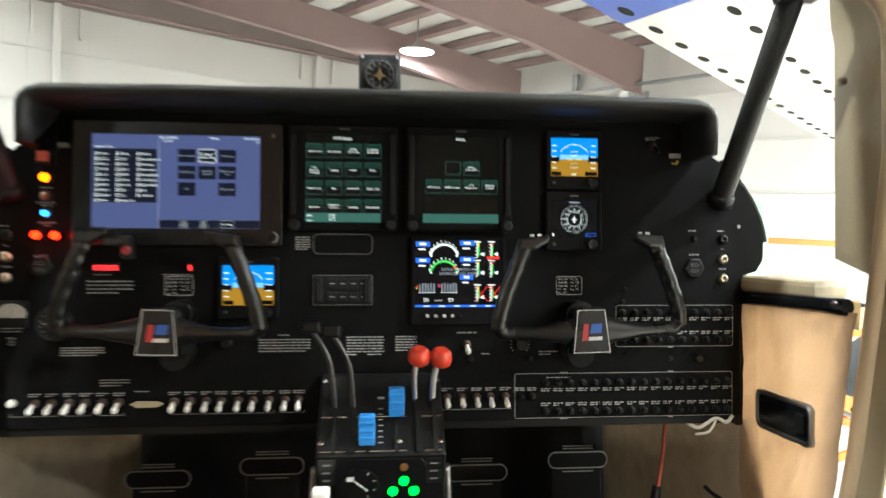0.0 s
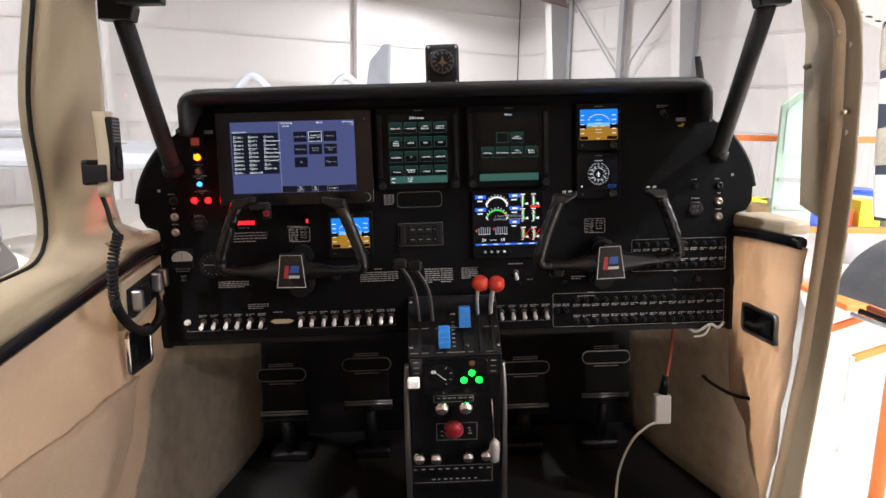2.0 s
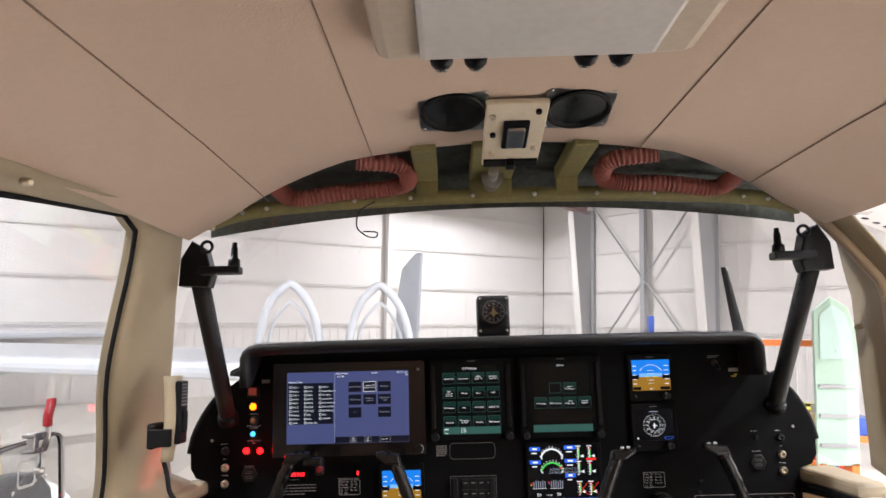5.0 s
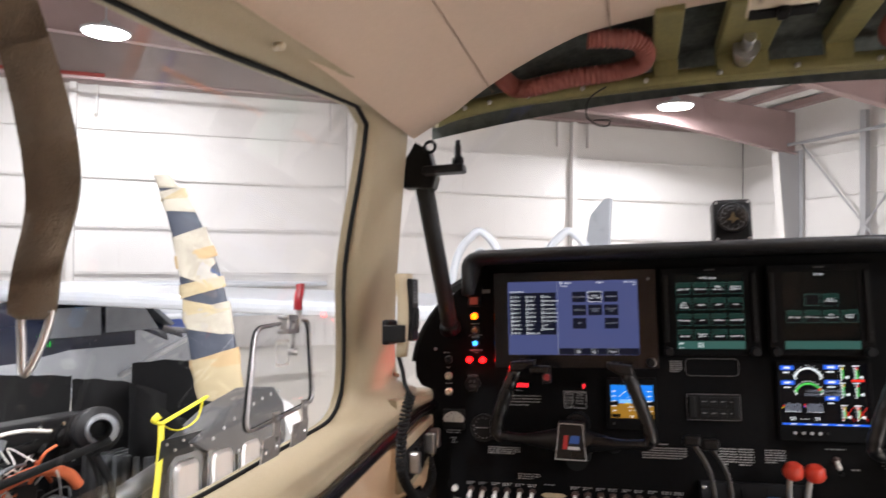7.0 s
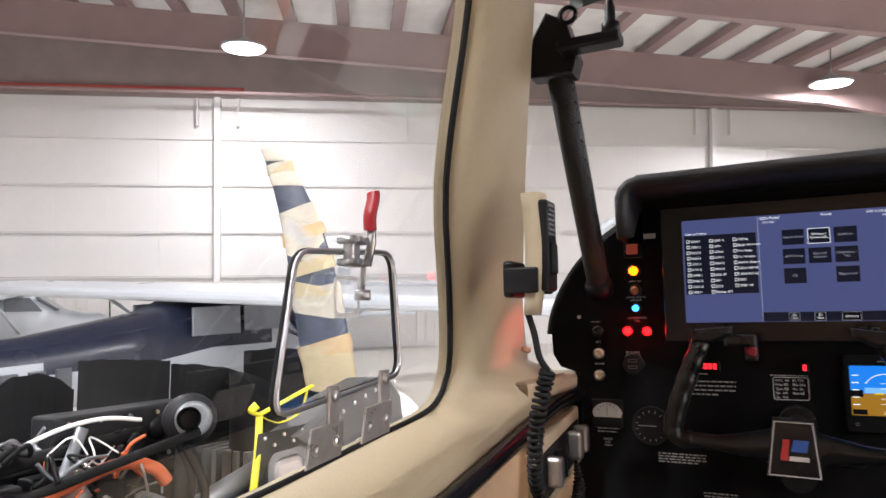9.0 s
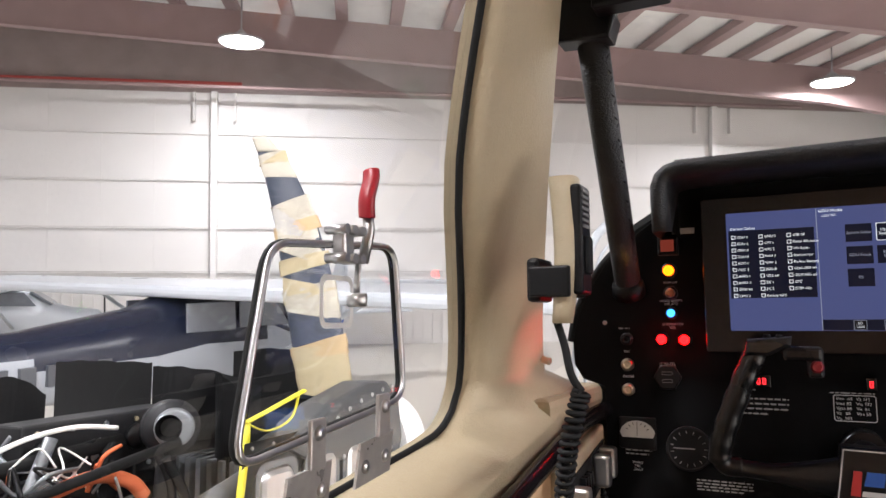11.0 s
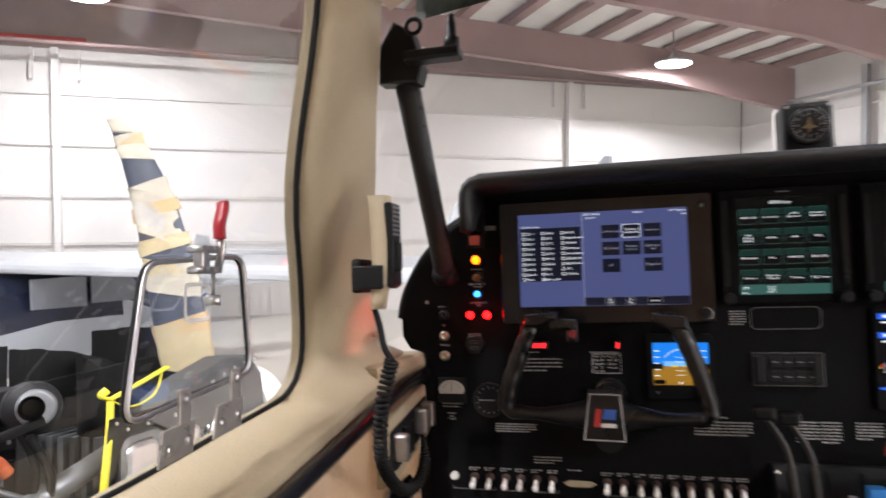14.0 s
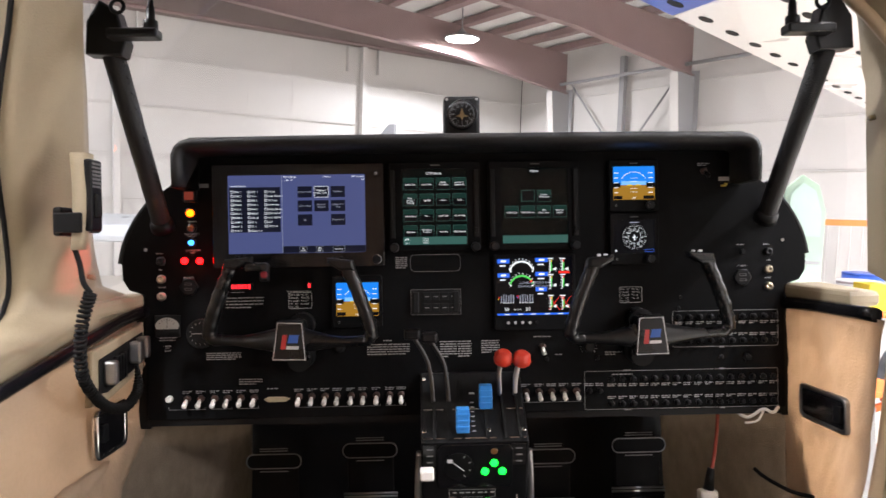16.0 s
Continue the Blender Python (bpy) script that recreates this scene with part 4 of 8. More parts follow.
def attitude_draw(x0, x1, z0, z1, y):
    def draw(add):
        w, h = x1 - x0, z1 - z0
        zh = z0 + 0.44 * h
        quad(add(E_SKY), x0, x1, zh, z1, y)
        quad(add(E_SKYL), x0 + 0.2 * w, x1 - 0.2 * w, zh + 0.0004, zh + 0.12 * h, y - 0.0001)
        quad(add(E_EARTH), x0, x1, z0, zh, y)
        cx = (x0 + x1) / 2
        a = [radians(30 + 12 * i) for i in range(11)]
        r = 0.33 * w
        for w0, w1 in zip(a, a[1:]):
            cyl(add(E_TXT), (cx + r * math.cos(w0), y - 0.0003, zh + r * math.sin(w0) * 0.95), (cx + r * math.cos(w1), y - 0.0003, zh + r * math.sin(w1) * 0.95), 0.0004, n=4)
        for k in (-2, -1, 1, 2):
            quad(add(E_TXT), cx - 0.006, cx + 0.006, zh + k * 0.006 - 0.0003, zh + k * 0.006 + 0.0003, y - 0.0003)
        quad(add(E_YEL), cx - 0.012, cx - 0.003, zh - 0.0008, zh + 0.0008, y - 0.0004)
        quad(add(E_YEL), cx + 0.003, cx + 0.012, zh - 0.0008, zh + 0.0008, y - 0.0004)
        quad(add(E_BLACKS), x0, x0 + 0.013, zh - 0.004, zh + 0.004, y - 0.0004)
        quad(add(E_BLACKS), x1 - 0.015, x1, zh - 0.004, zh + 0.004, y - 0.0004)
        quad(add(E_BLACKS), x0 + 0.001, x0 + 0.016, z0 + 0.001, z0 + 0.007, y - 0.0004)
        quad(add(E_BLACKS), x1 - 0.02, x1 - 0.001, z0 + 0.001, z0 + 0.007, y - 0.0004)
        for k in range(5):
            quad(add(E_TXT), x0 + 0.002, x0 + 0.009, z0 + 0.012 + k * 0.0085, z0 + 0.0132 + k * 0.0085, y - 0.0005)
            quad(add(E_TXT), x1 - 0.011, x1 - 0.003, z0 + 0.012 + k * 0.0085, z0 + 0.0132 + k * 0.0085, y - 0.0005)
        text_into(add(E_TXT), "360°", 0.0045, cx, z0 + 0.0015, y - 0.0005, "CENTER")
    return draw


def small_unit(x0, z0, kind):
    t = bezel_unit("attitude_indicator" if kind == "att" else "heading_indicator", "small square electronic attitude indicator, blue sky over brown ground" if kind == "att" else "small square electronic heading indicator with white compass rose", x0, x0 + 0.086, z0, z0 + 0.090, x0 + 0.007, x0 + 0.080, z0 + 0.020, z0 + 0.078, E_BLACKS, 0.010)
    y = -0.0084
    if kind == "att":
        pieces(t, "page_mark", None, attitude_draw(x0 + 0.007, x0 + 0.080, z0 + 0.020, z0 + 0.078, y), y)
    else:
        def draw(add):
            cx, cz = x0 + 0.0435, z0 + 0.048
            for i in range(36):
                a = radians(10 * i)
                r0 = 0.0185 if i % 3 else 0.0165
                cyl(add(E_TXT), (cx + r0 * math.cos(a), y, cz + r0 * math.sin(a)), (cx + 0.0215 * math.cos(a), y, cz + 0.0215 * math.sin(a)), 0.0002, n=4)
            for i, s in enumerate(("N", "3", "6", "E", "12", "15", "S", "21", "24", "W", "30", "33")):
                a = radians(90 - 30 * i)
                text_into(add(E_TXT), s, 0.0048, cx + 0.0140 * math.cos(a), cz - 0.0017 + 0.0140 * math.sin(a), y, "CENTER")
            ring(add(E_TXT), [Vector((cx + 0.0112 * math.cos(radians(15 * i)), y, cz + 0.0112 * math.sin(radians(15 * i)))) for i in range(24)], [Vector((cx + 0.0107 * math.cos(radians(15 * i)), y, cz + 0.0107 * math.sin(radians(15 * i)))) for i in range(24)])
            prism(add(E_TXT), [(cx, y, cz + 0.006), (cx + 0.001, y, cz + 0.001), (cx + 0.0055, y, cz - 0.0012), (cx + 0.001, y, cz - 0.001), (cx + 0.0008, y, cz - 0.004), (cx + 0.0022, y, cz - 0.0055), (cx - 0.0022, y, cz - 0.0055), (cx - 0.0008, y, cz - 0.004), (cx - 0.001, y, cz - 0.001), (cx - 0.0055, y, cz - 0.0012), (cx - 0.001, y, cz + 0.001)], (0, 0.0002, 0))
            quad(add(E_TXTD), cx - 0.008, cx + 0.008, cz + 0.0245, cz + 0.0262, y)
            outline(add(E_EBLUE), cx + 0.018, cx + 0.034, cz - 0.026, cz - 0.0215, 0.0005, y, 0.0005)
            quad(add(E_TXT), cx - 0.034, cx - 0.031, cz - 0.025, cz - 0.022, y)
        pieces(t, "page_mark", None, draw, y)
    bm = B()
    lathe(bm, (x0 + 0.070, -0.010, z0 + 0.010), (0, -1, 0), [(0, 0.007), (0.009, 0.0065), (0.010, 0.005)], 18)
    part("knob", bm, M_BLACK, t)
    bm = B()
    ring(bm, [Vector((x0 + 0.070 + 0.0066 * math.cos(radians(110 + 12 * i)), -0.0203, z0 + 0.010 + 0.0066 * math.sin(radians(110 + 12 * i)))) for i in range(12)], [Vector((x0 + 0.070 + 0.0059 * math.cos(radians(110 + 12 * i)), -0.0203, z0 + 0.010 + 0.0059 * math.sin(radians(110 + 12 * i)))) for i in range(12)])
    outline(bm, x0 + 0.010, x0 + 0.014, z0 + 0.008, z0 + 0.012, 0.0018, -0.0103, 0.0006)
    box(bm, x0 + 0.036, x0 + 0.050, -0.0104, -0.0100, z0 + 0.0825, z0 + 0.0838)
    part("bezel_mark", bm, M_GREYPRINT, t)["kind"] = "stuff"
    return t


small_unit(0.247, 1.556, "att")
small_unit(0.247, 1.463, "hdg")
small_unit(-0.236, 1.362, "att")

# engine monitor
eng = bezel_unit("engine_monitor", "engine monitor display with arcs, bars and blue boxes", 0.044, 0.186, 1.352, 1.484, 0.049, 0.181, 1.378, 1.4785, E_BLACKS, 0.008)


def eng_draw(add):
    y = -0.0064
    for x, z, w in ((0.0505, 1.4685, 0.021), (0.1165, 1.4700, 0.022), (0.0505, 1.4440, 0.021), (0.1165, 1.4455, 0.022), (0.1165, 1.4190, 0.020)):
        quad(add(E_EBLUE), x, x + w, z, z + 0.0075, y)
        quad(add(E_TXT), x + 0.006, x + w - 0.006, z + 0.002, z + 0.0055, y - 0.0002)
        quad(add(E_TXT), x + 0.004, x + w - 0.007, z - 0.0052, z - 0.0030, y)
    for cz, col in ((1.4505, E_TXT), (1.4255, E_GREEN)):
        pts = [(0.0925 + 0.0225 * math.cos(a), cz + 0.0225 * math.sin(a)) for a in [radians(20 + 8 * i) for i in range(19)]]
        inn = [(0.0925 + 0.0195 * math.cos(a), cz + 0.0195 * math.sin(a)) for a in [radians(20 + 8 * i) for i in range(19)]]
        b = add(col)
        for i in range(18):
            b.faces.new([b.verts.new((p[0], y, p[1])) for p in (pts[i], pts[i + 1], inn[i + 1], inn[i])])
        for i in range(0, 19, 2):
            p = pts[i]
            quad(add(E_TXT), p[0] - 0.0006, p[0] + 0.0006, p[1] + 0.001, p[1] + 0.004, y - 0.0002)
        b = add(E_TXT)
        for sgn in (-1, 1):
            b.faces.new([b.verts.new(v) for v in ((0.0925 + sgn * 0.022, y - 0.0003, cz + 0.008), (0.0925 + sgn * 0.017, y - 0.0003, cz + 0.004), (0.0925 + sgn * 0.0195, y - 0.0003, cz + 0.002))])
    for gx in (0.142, 0.163):
        for gz in (1.4515, 1.4235, 1.3870):
            quad(add(E_TXT), gx, gx + 0.0012, gz, gz + 0.0225, y)
            quad(add(E_GREEN), gx + 0.0016, gx + 0.0036, gz + 0.003, gz + 0.018, y)
            quad(add(E_YEL if gx < 0.15 else E_REDS), gx + 0.0016, gx + 0.0036, gz + 0.018, gz + 0.0222, y)
            for k in range(5):
                quad(add(E_TXT), gx - 0.003, gx, gz + k * 0.005, gz + k * 0.005 + 0.0007, y)
            b = add(E_TXT)
            b.faces.new([b.verts.new(v) for v in ((gx + 0.004, y - 0.0003, gz + 0.006), (gx + 0.011, y - 0.0003, gz + 0.009), (gx + 0.011, y - 0.0003, gz + 0.003))])
            quad(add(E_TXT), gx - 0.004, gx + 0.006, gz + 0.0235, gz + 0.0252, y)
    quad(add(E_REDS), 0.157, 0.176, 1.4500, 1.4540, y - 0.0004)
    quad(add(E_REDS), 0.107, 0.111, 1.4350, 1.4390, y - 0.0004)
    for a, c in ((0.140, 0.158), (0.160, 0.178)):
        for (xa, za), (xb, zb) in (((a, 1.3868), (c, 1.4100)), ((a, 1.4100), (c, 1.3868))):
            cyl(add(E_REDS), (xa, y - 0.0004, za), (xb, y - 0.0004, zb), 0.0004, n=4)
    for gx in (0.056, 0.089):
        for k in range(6):
            h = (0.012, 0.014, 0.0135, 0.0125, 0.014, 0.013)[k]
            quad(add(E_TXTD), gx + k * 0.0042, gx + k * 0.0042 + 0.0016, 1.4005, 1.4005 + h, y)
            quad(add(E_TXT), gx + k * 0.0042 - 0.0008, gx + k * 0.0042 + 0.0024, 1.3995, 1.4003, y)
        quad(add(E_REDS), gx - 0.004, gx - 0.002, 1.408, 1.4105, y)
    quad(add(E_YEL), 0.0505, 0.0525, 1.4055, 1.4075, y)
    quad(add(E_REDS), 0.0835, 0.0865, 1.4110, 1.4125, y)
    quad(add(E_EBLUE), 0.0835, 0.0865, 1.4085, 1.4100, y)
    text_into(add(E_TXT), "59", 0.0085, 0.066, 1.3858, y, "CENTER")
    text_into(add(E_TXT), "59", 0.0085, 0.103, 1.3858, y, "CENTER")
    text_into(add(E_TXT), "EGT/CHT", 0.0030, 0.0845, 1.3870, y, "CENTER")
    quad(add(E_EBLUE), 0.0495, 0.1805, 1.3783, 1.3815, y)
    for x in (0.062, 0.085, 0.108, 0.132, 0.155):
        quad(add(E_TXT), x, x + 0.009, 1.3791, 1.3806, y - 0.0002)
    text_into(add(E_TXTD), "LONG SCREWS WILL\nDAMAGE THIS DISPLAY", 0.0062, 0.118, 1.4325, y - 0.0006, "CENTER")


pieces(eng, "page_mark", None, eng_draw, 0)
for i in range(5):
    bm = B()
    lathe(bm, (0.068 + 0.0125 * i, -0.008, 1.3655), (0, -1, 0), [(0, 0.0026), (0.003, 0.0024)], 10)
    part("key", bm, M_WHITE if i < 4 else M_BLACK, eng)

# ---------- panel fittings ----------
def plabel(s, x, z, size=0.0042, align="CENTER", y=-0.0004):
    bm = B()
    text_into(bm, s, size, x, z, y, align)
    part("lettering", bm, M_WHITE, panel)["kind"] = "stuff"


def bars(x0, x1, z0, z1, rows, h=0.0016, seed=0, y=-0.0003, m=None):
    """Unreadable small print as short bars."""
    rnd = random.Random(seed)
    bm = B()
    for r in range(rows):
        z = lerp(z1, z0, (r + 0.5) / rows)
        x = x0
        end = x1 if r < rows - 1 else lerp(x0, x1, rnd.uniform(0.5, 1))
        while x < end:
            w = rnd.uniform(0.003, 0.009)
            quad(bm, x, min(x + w, end), z - h / 2, z + h / 2, y)
            x += w + 0.0016
    part("small_print", bm, m or M_GREYPR2, panel)["kind"] = "stuff"


M_GREYPR2 = mat("pale print", (0.33, 0.33, 0.33), 0.6)

# registration plates as plain bars
for x in (-0.459, 0.456):
    bm = B()
    quad(bm, x - 0.013, x + 0.013, 1.6075, 1.6145, -0.0004)
    part("registration_bar", bm, M_GREYPR2, panel)

# rows of rocker toggles along the bottom
def toggle(x, z, cap=M_WHITEP, tilt=-0.5):
    bm = B()
    lathe(bm, (x, 0, z + 0.003), (0, -1, 0), [(0, 0.0062), (0.0025, 0.0062), (0.004, 0.004), (0.0075, 0.0036)], 12)
    t = part("toggle_switch", bm, mat_nut, panel)
    bm = B()
    cyl(bm, (x, -0.006, z + 0.002), (x, -0.017, z - 0.005), 0.0026, 0.0044, 10)
    lathe(bm, (x, -0.017, z - 0.005), (0, -0.85, -0.5), [(0, 0.0044), (0.004, 0.0036), (0.006, 0.001)], 10)
    part("lever", bm, cap, t)


mat_nut = mat("dark switch nut", (0.11, 0.07, 0.06), 0.45, metal=0.6)
SW = [-0.489, -0.466, -0.442, -0.42, -0.397, -0.374, -0.297, -0.275, -0.252, -0.231, -0.207, -0.186, -0.163, -0.140, -0.120, 0.098, 0.121, 0.143, 0.164, 0.187]
for x in SW:
    toggle(x, 1.240)
toggle(0.128, 1.319)
toggle(0.417, 1.622, M_BLACK)
bm = B()
lathe(bm, (-0.519, 0, 1.244), (0, -1, 0), [(0, 0.006), (0.008, 0.0055), (0.009, 0.004)], 14)
part("push_button", bm, M_WHITEP, panel)
for i, x in enumerate(SW):
    bars(x - 0.008, x + 0.008, 1.2515, 1.2575, 2, 0.0014, i)
bm = B()
for xa, xb in ((-0.522, -0.458), (-0.449, -0.413), (-0.403, -0.367), (-0.303, -0.156), (-0.147, -0.112), (0.090, 0.195)):
    quad(bm, xa, xb, 1.2242, 1.2249, -0.0003)
    quad(bm, xa, xa + 0.0007, 1.2245, 1.229, -0.0003)
    quad(bm, xb - 0.0007, xb, 1.2245, 1.229, -0.0003)
part("bracket_line", bm, M_GREYPR2, panel)["kind"] = "stuff"
bars(-0.40, -0.36, 1.265, 1.277, 3, seed=31)
bars(-0.352, -0.318, 1.254, 1.262, 1, seed=32)
# parking latch: a pale curved plate
bm = B()
prism(bm, [(-0.358, -0.003, 1.240), (-0.35, -0.003, 1.244), (-0.32, -0.003, 1.2435), (-0.312, -0.003, 1.240), (-0.32, -0.003, 1.2355), (-0.35, -0.003, 1.235)], (0, 0.003, 0), 0.0006)
part("trim_plate", bm, mat("aged cream plastic", (0.42, 0.36, 0.24), 0.4), panel)

# lights and buttons in the column beside the big display
L_AMBER, L_BLUE, L_RED = glow("amber lamp", (1.0, 0.11, 0.002), 8), glow("blue lamp", (0.04, 0.32, 1.0), 4), glow("red lamp", (1.0, 0.0012, 0.0014), 40)
M_AMBERD = mat("unlit amber lens", (0.20, 0.09, 0.03), 0.3)
bm = B()
box(bm, -0.4875, -0.4645, -0.012, 0.0, 1.582, 1.604, 0.0015)
b = part("warning_button", bm, M_BLACK, panel, "square guarded button with red cap")
bm = B()
box(bm, -0.4835, -0.4685, -0.016, -0.012, 1.586, 1.600, 0.001)
part("red_cap", bm, glow("dim red cap", (0.5, 0.08, 0.05), 0.35), b)
for x, z, m, r in ((-0.477, 1.564, L_AMBER, 0.0066), (-0.476, 1.537, M_AMBERD, 0.0058), (-0.476, 1.513, L_BLUE, 0.0048), (-0.488, 1.482, L_RED, 0.0058), (-0.462, 1.4815, L_RED, 0.0058)):
    bm = B()
    lathe(bm, (x, 0, z), (0, -1, 0), [(0, r + 0.0028), (0.004, r + 0.0024), (0.0045, r)], 16)
    h = part("lamp_holder", bm, M_BLACK, panel)
    bm = B()
    lathe(bm, (x, -0.0045, z), (0, -1, 0), [(0, r), (0.004, r * 0.9), (0.007, r * 0.45)], 14)
    part("lamp_lens", bm, m, h)
for nm, x, z, aim, col, power in (("amber", -0.485, 1.556, (-0.60, -0.118, 1.605), (1.0, 0.42, 0.02), 0.8), ("red", -0.480, 1.482, (-0.60, -0.116, 1.480), (1.0, 0.03, 0.04), 0.8)):
    li = bpy.data.lights.new(nm + "_lamp_light", "SPOT")
    li.energy, li.color, li.shadow_soft_size, li.spot_size, li.spot_blend = power, col, 0.004, radians(34), 0.6
    lo = new(nm + "_lamp_light", li)
    lo.matrix_world = AIR @ look((x, -0.04, z), aim)
plabel("PUMP ON", -0.476, 1.5485, 0.0036)
plabel("DE-ICE BOOTS\nINFLATE", -0.476, 1.5265, 0.0040)
plabel("ALTERNATOR\nFAIL", -0.475, 1.4985, 0.0040)
plabel("27 WATTS", -0.483, 1.4515, 0.0040)
plabel("MIC", -0.530, 1.4655, 0.0040)
plabel("PHONE", -0.529, 1.4355, 0.0040)
plabel("MIC", 0.530, 1.4655, 0.0036)
plabel("PHONE", 0.529, 1.4345, 0.0036)
plabel("27 WATTS", 0.483, 1.4565, 0.0036)
plabel("HAND\nMIC\nONLY", -0.521, 1.334, 0.0042)
for s in (-1, 1):
    for z, m in ((1.482, M_BLACK), (1.451, M_BRASS), (1.421, M_BRASS)):
        bm = B()
        lathe(bm, (s * 0.5295, 0, z), (0, -1, 0), [(0, 0.0078), (0.003, 0.0078), (0.004, 0.0062), (0.006, 0.006), (0.006, 0.003), (0.002, 0.0028)], 16)
        part("headset_jack", bm, m, panel)
    bm = B()
    lathe(bm, (s * 0.483, 0, 1.437), (0, -1, 0), [(0, 0.0165), (0.003, 0.016), (0.004, 0.014)], 6)
    u = part("usb_outlet", bm, M_BLACK, panel)
    for dz in (-0.004, 0.005):
        bm = B()
        outline(bm, s * 0.483 - 0.006, s * 0.483 + 0.006, 1.437 + dz - 0.002, 1.437 + dz + 0.002, 0.001, -0.0042, 0.0006)
        part("usb_port", bm, M_GREYPRINT, u)
    bm = B()
    lathe(bm, (s * 0.556, 0, 1.502), (0, -1, 0), [(0, 0.003), (0.0012, 0.0026)], 8)
    part("screw", bm, M_STEEL, panel)
bm = B()
lathe(bm, (0.484, 0, 1.483), (0, -1, 0), [(0, 0.005), (0.005, 0.004)], 12)
part("knob", bm, M_BLACK, panel)
bars(0.474, 0.494, 1.493, 1.497, 1, seed=7)
bars(0.521, 0.539, 1.493, 1.497, 1, seed=8)
bars(-0.539, -0.521, 1.493, 1.497, 1, seed=9)

# ammeter, suction gauge
amm = thing("voltmeter", "small meter with white half-round dial", "gauge", base=(-0.520, 0, 1.35))
bm = B()
box(bm, -0.542, -0.498, -0.004, 0.0, 1.351, 1.389, 0.002)
part("case", bm, M_BLACK, amm)
bm = B()
vs = [(-0.520 + 0.021 * math.cos(radians(a)), -0.0045, 1.368 + 0.017 * math.sin(radians(a))) for a in range(10, 171, 16)]
prism(bm, vs + [(-0.538, -0.0045, 1.365), (-0.502, -0.0045, 1.365)], (0, 0.0004, 0))
part("dial", bm, mat("meter card", (0.45, 0.44, 0.40), 0.5), amm)
bm = B()
quad(bm, -0.5203, -0.5197, 1.367, 1.381, -0.005)
for a in range(30, 151, 20):
    cyl(bm, (-0.520 + 0.0125 * math.cos(radians(a)), -0.005, 1.368 + 0.0125 * math.sin(radians(a))), (-0.520 + 0.0155 * math.cos(radians(a)), -0.005, 1.368 + 0.0155 * math.sin(radians(a))), 0.0004, n=4)
part("needle", bm, M_BLACK, amm)
bars(-0.535, -0.505, 1.343, 1.356, 3, seed=11)
gau = thing("suction_gauge", "round black suction gauge with pale needle", "gauge", base=(-0.462, 0, 1.33))
bm = B()
lathe(bm, (-0.462, 0, 1.356), (0, -1, 0), [(0, 0.0255), (0.005, 0.0255), (0.006, 0.0235), (0.004, 0.0225)], 28)
part("case", bm, M_BLACK, gau)
bm = B()
for a in range(0, 360, 24):
    cyl(bm, (-0.462 + 0.017 * math.cos(radians(a)), -0.0046, 1.356 + 0.017 * math.sin(radians(a))), (-0.462 + 0.0205 * math.cos(radians(a)), -0.0046, 1.356 + 0.0205 * math.sin(radians(a))), 0.0004, n=4)
quad(bm, -0.479, -0.455, 1.3555, 1.3568, -0.0046)
part("needle", bm, M_GREYPR2, gau)

# red annunciator digits
L_DIG = glow("red digits", (1.0, 0.02, 0.03), 3.5)
for x0, x1, n in ((-0.409, -0.375, 6), (-0.2775, -0.2735, 1)):
    bm = B()
    box(bm, x0 - 0.003, x1 + 0.003, -0.003, 0, 1.429, 1.443, 0.001)
    a = part("annunciator", bm, M_GLOSSBLK, panel)
    bm = B()
    for i in range(n):
        x = x0 + (x1 - x0) * i / n
        outline(bm, x, x + 0.0036, 1.4325, 1.4395, 0.0006, -0.0034, 0.0011)
    part("red_digits", bm, L_DIG, a)
bars(-0.41, -0.372, 1.4245, 1.4275, 1, 0.0012, 21)
bars(-0.315, -0.272, 1.4245, 1.4275, 1, 0.0012, 22)
bars(-0.42, -0.355, 1.397, 1.419, 4, 0.0017, 23)

# speed tables
for x in (-0.292, 0.285):
    bm = B()
    outline(bm, x - 0.020, x + 0.020, 1.396, 1.424, 0.003, -0.0003, 0.0007)
    for r, s in enumerate((("Vmc  64", "Va 131"), ("Vsse 83", "Vle 132"), ("Vyse 88", "Vx  61"), ("Vs   69", "Vso 55"), ("Vy  103", ""))):
        for c, w in enumerate(s):
            text_into(bm, w, 0.0046, x - 0.0175 + 0.019 * c, 1.4185 - 0.0052 * r, -0.0003)
    part("speed_table", bm, M_WHITE, panel)["kind"] = "stuff"

# blank oval plate, audio/autopilot keypad
bm = B()
prism(bm, rrect(-0.1, -0.014, 1.457, 1.486, 0.008, -0.0025), (0, 0.0025, 0), 0.0008)
bp_ = part("cover_plate", bm, M_PANEL, panel)
bm = B()
outline(bm, -0.1005, -0.0135, 1.4565, 1.4865, 0.008, -0.0032, 0.0008)
part("plate_outline", bm, M_GREYPRINT, bp_)
bars(-0.126, -0.106, 1.462, 1.483, 6, 0.0016, 33)
ap = thing("autopilot_panel", "black autopilot controller with two rows of keys", "controller", base=(-0.057, 0, 1.381))
bm = B()
prism(bm, rrect(-0.101, -0.013, 1.381, 1.426, 0.002, -0.003), (0, 0.003, 0), 0.0006)
part("faceplate", bm, M_BLACK, ap)
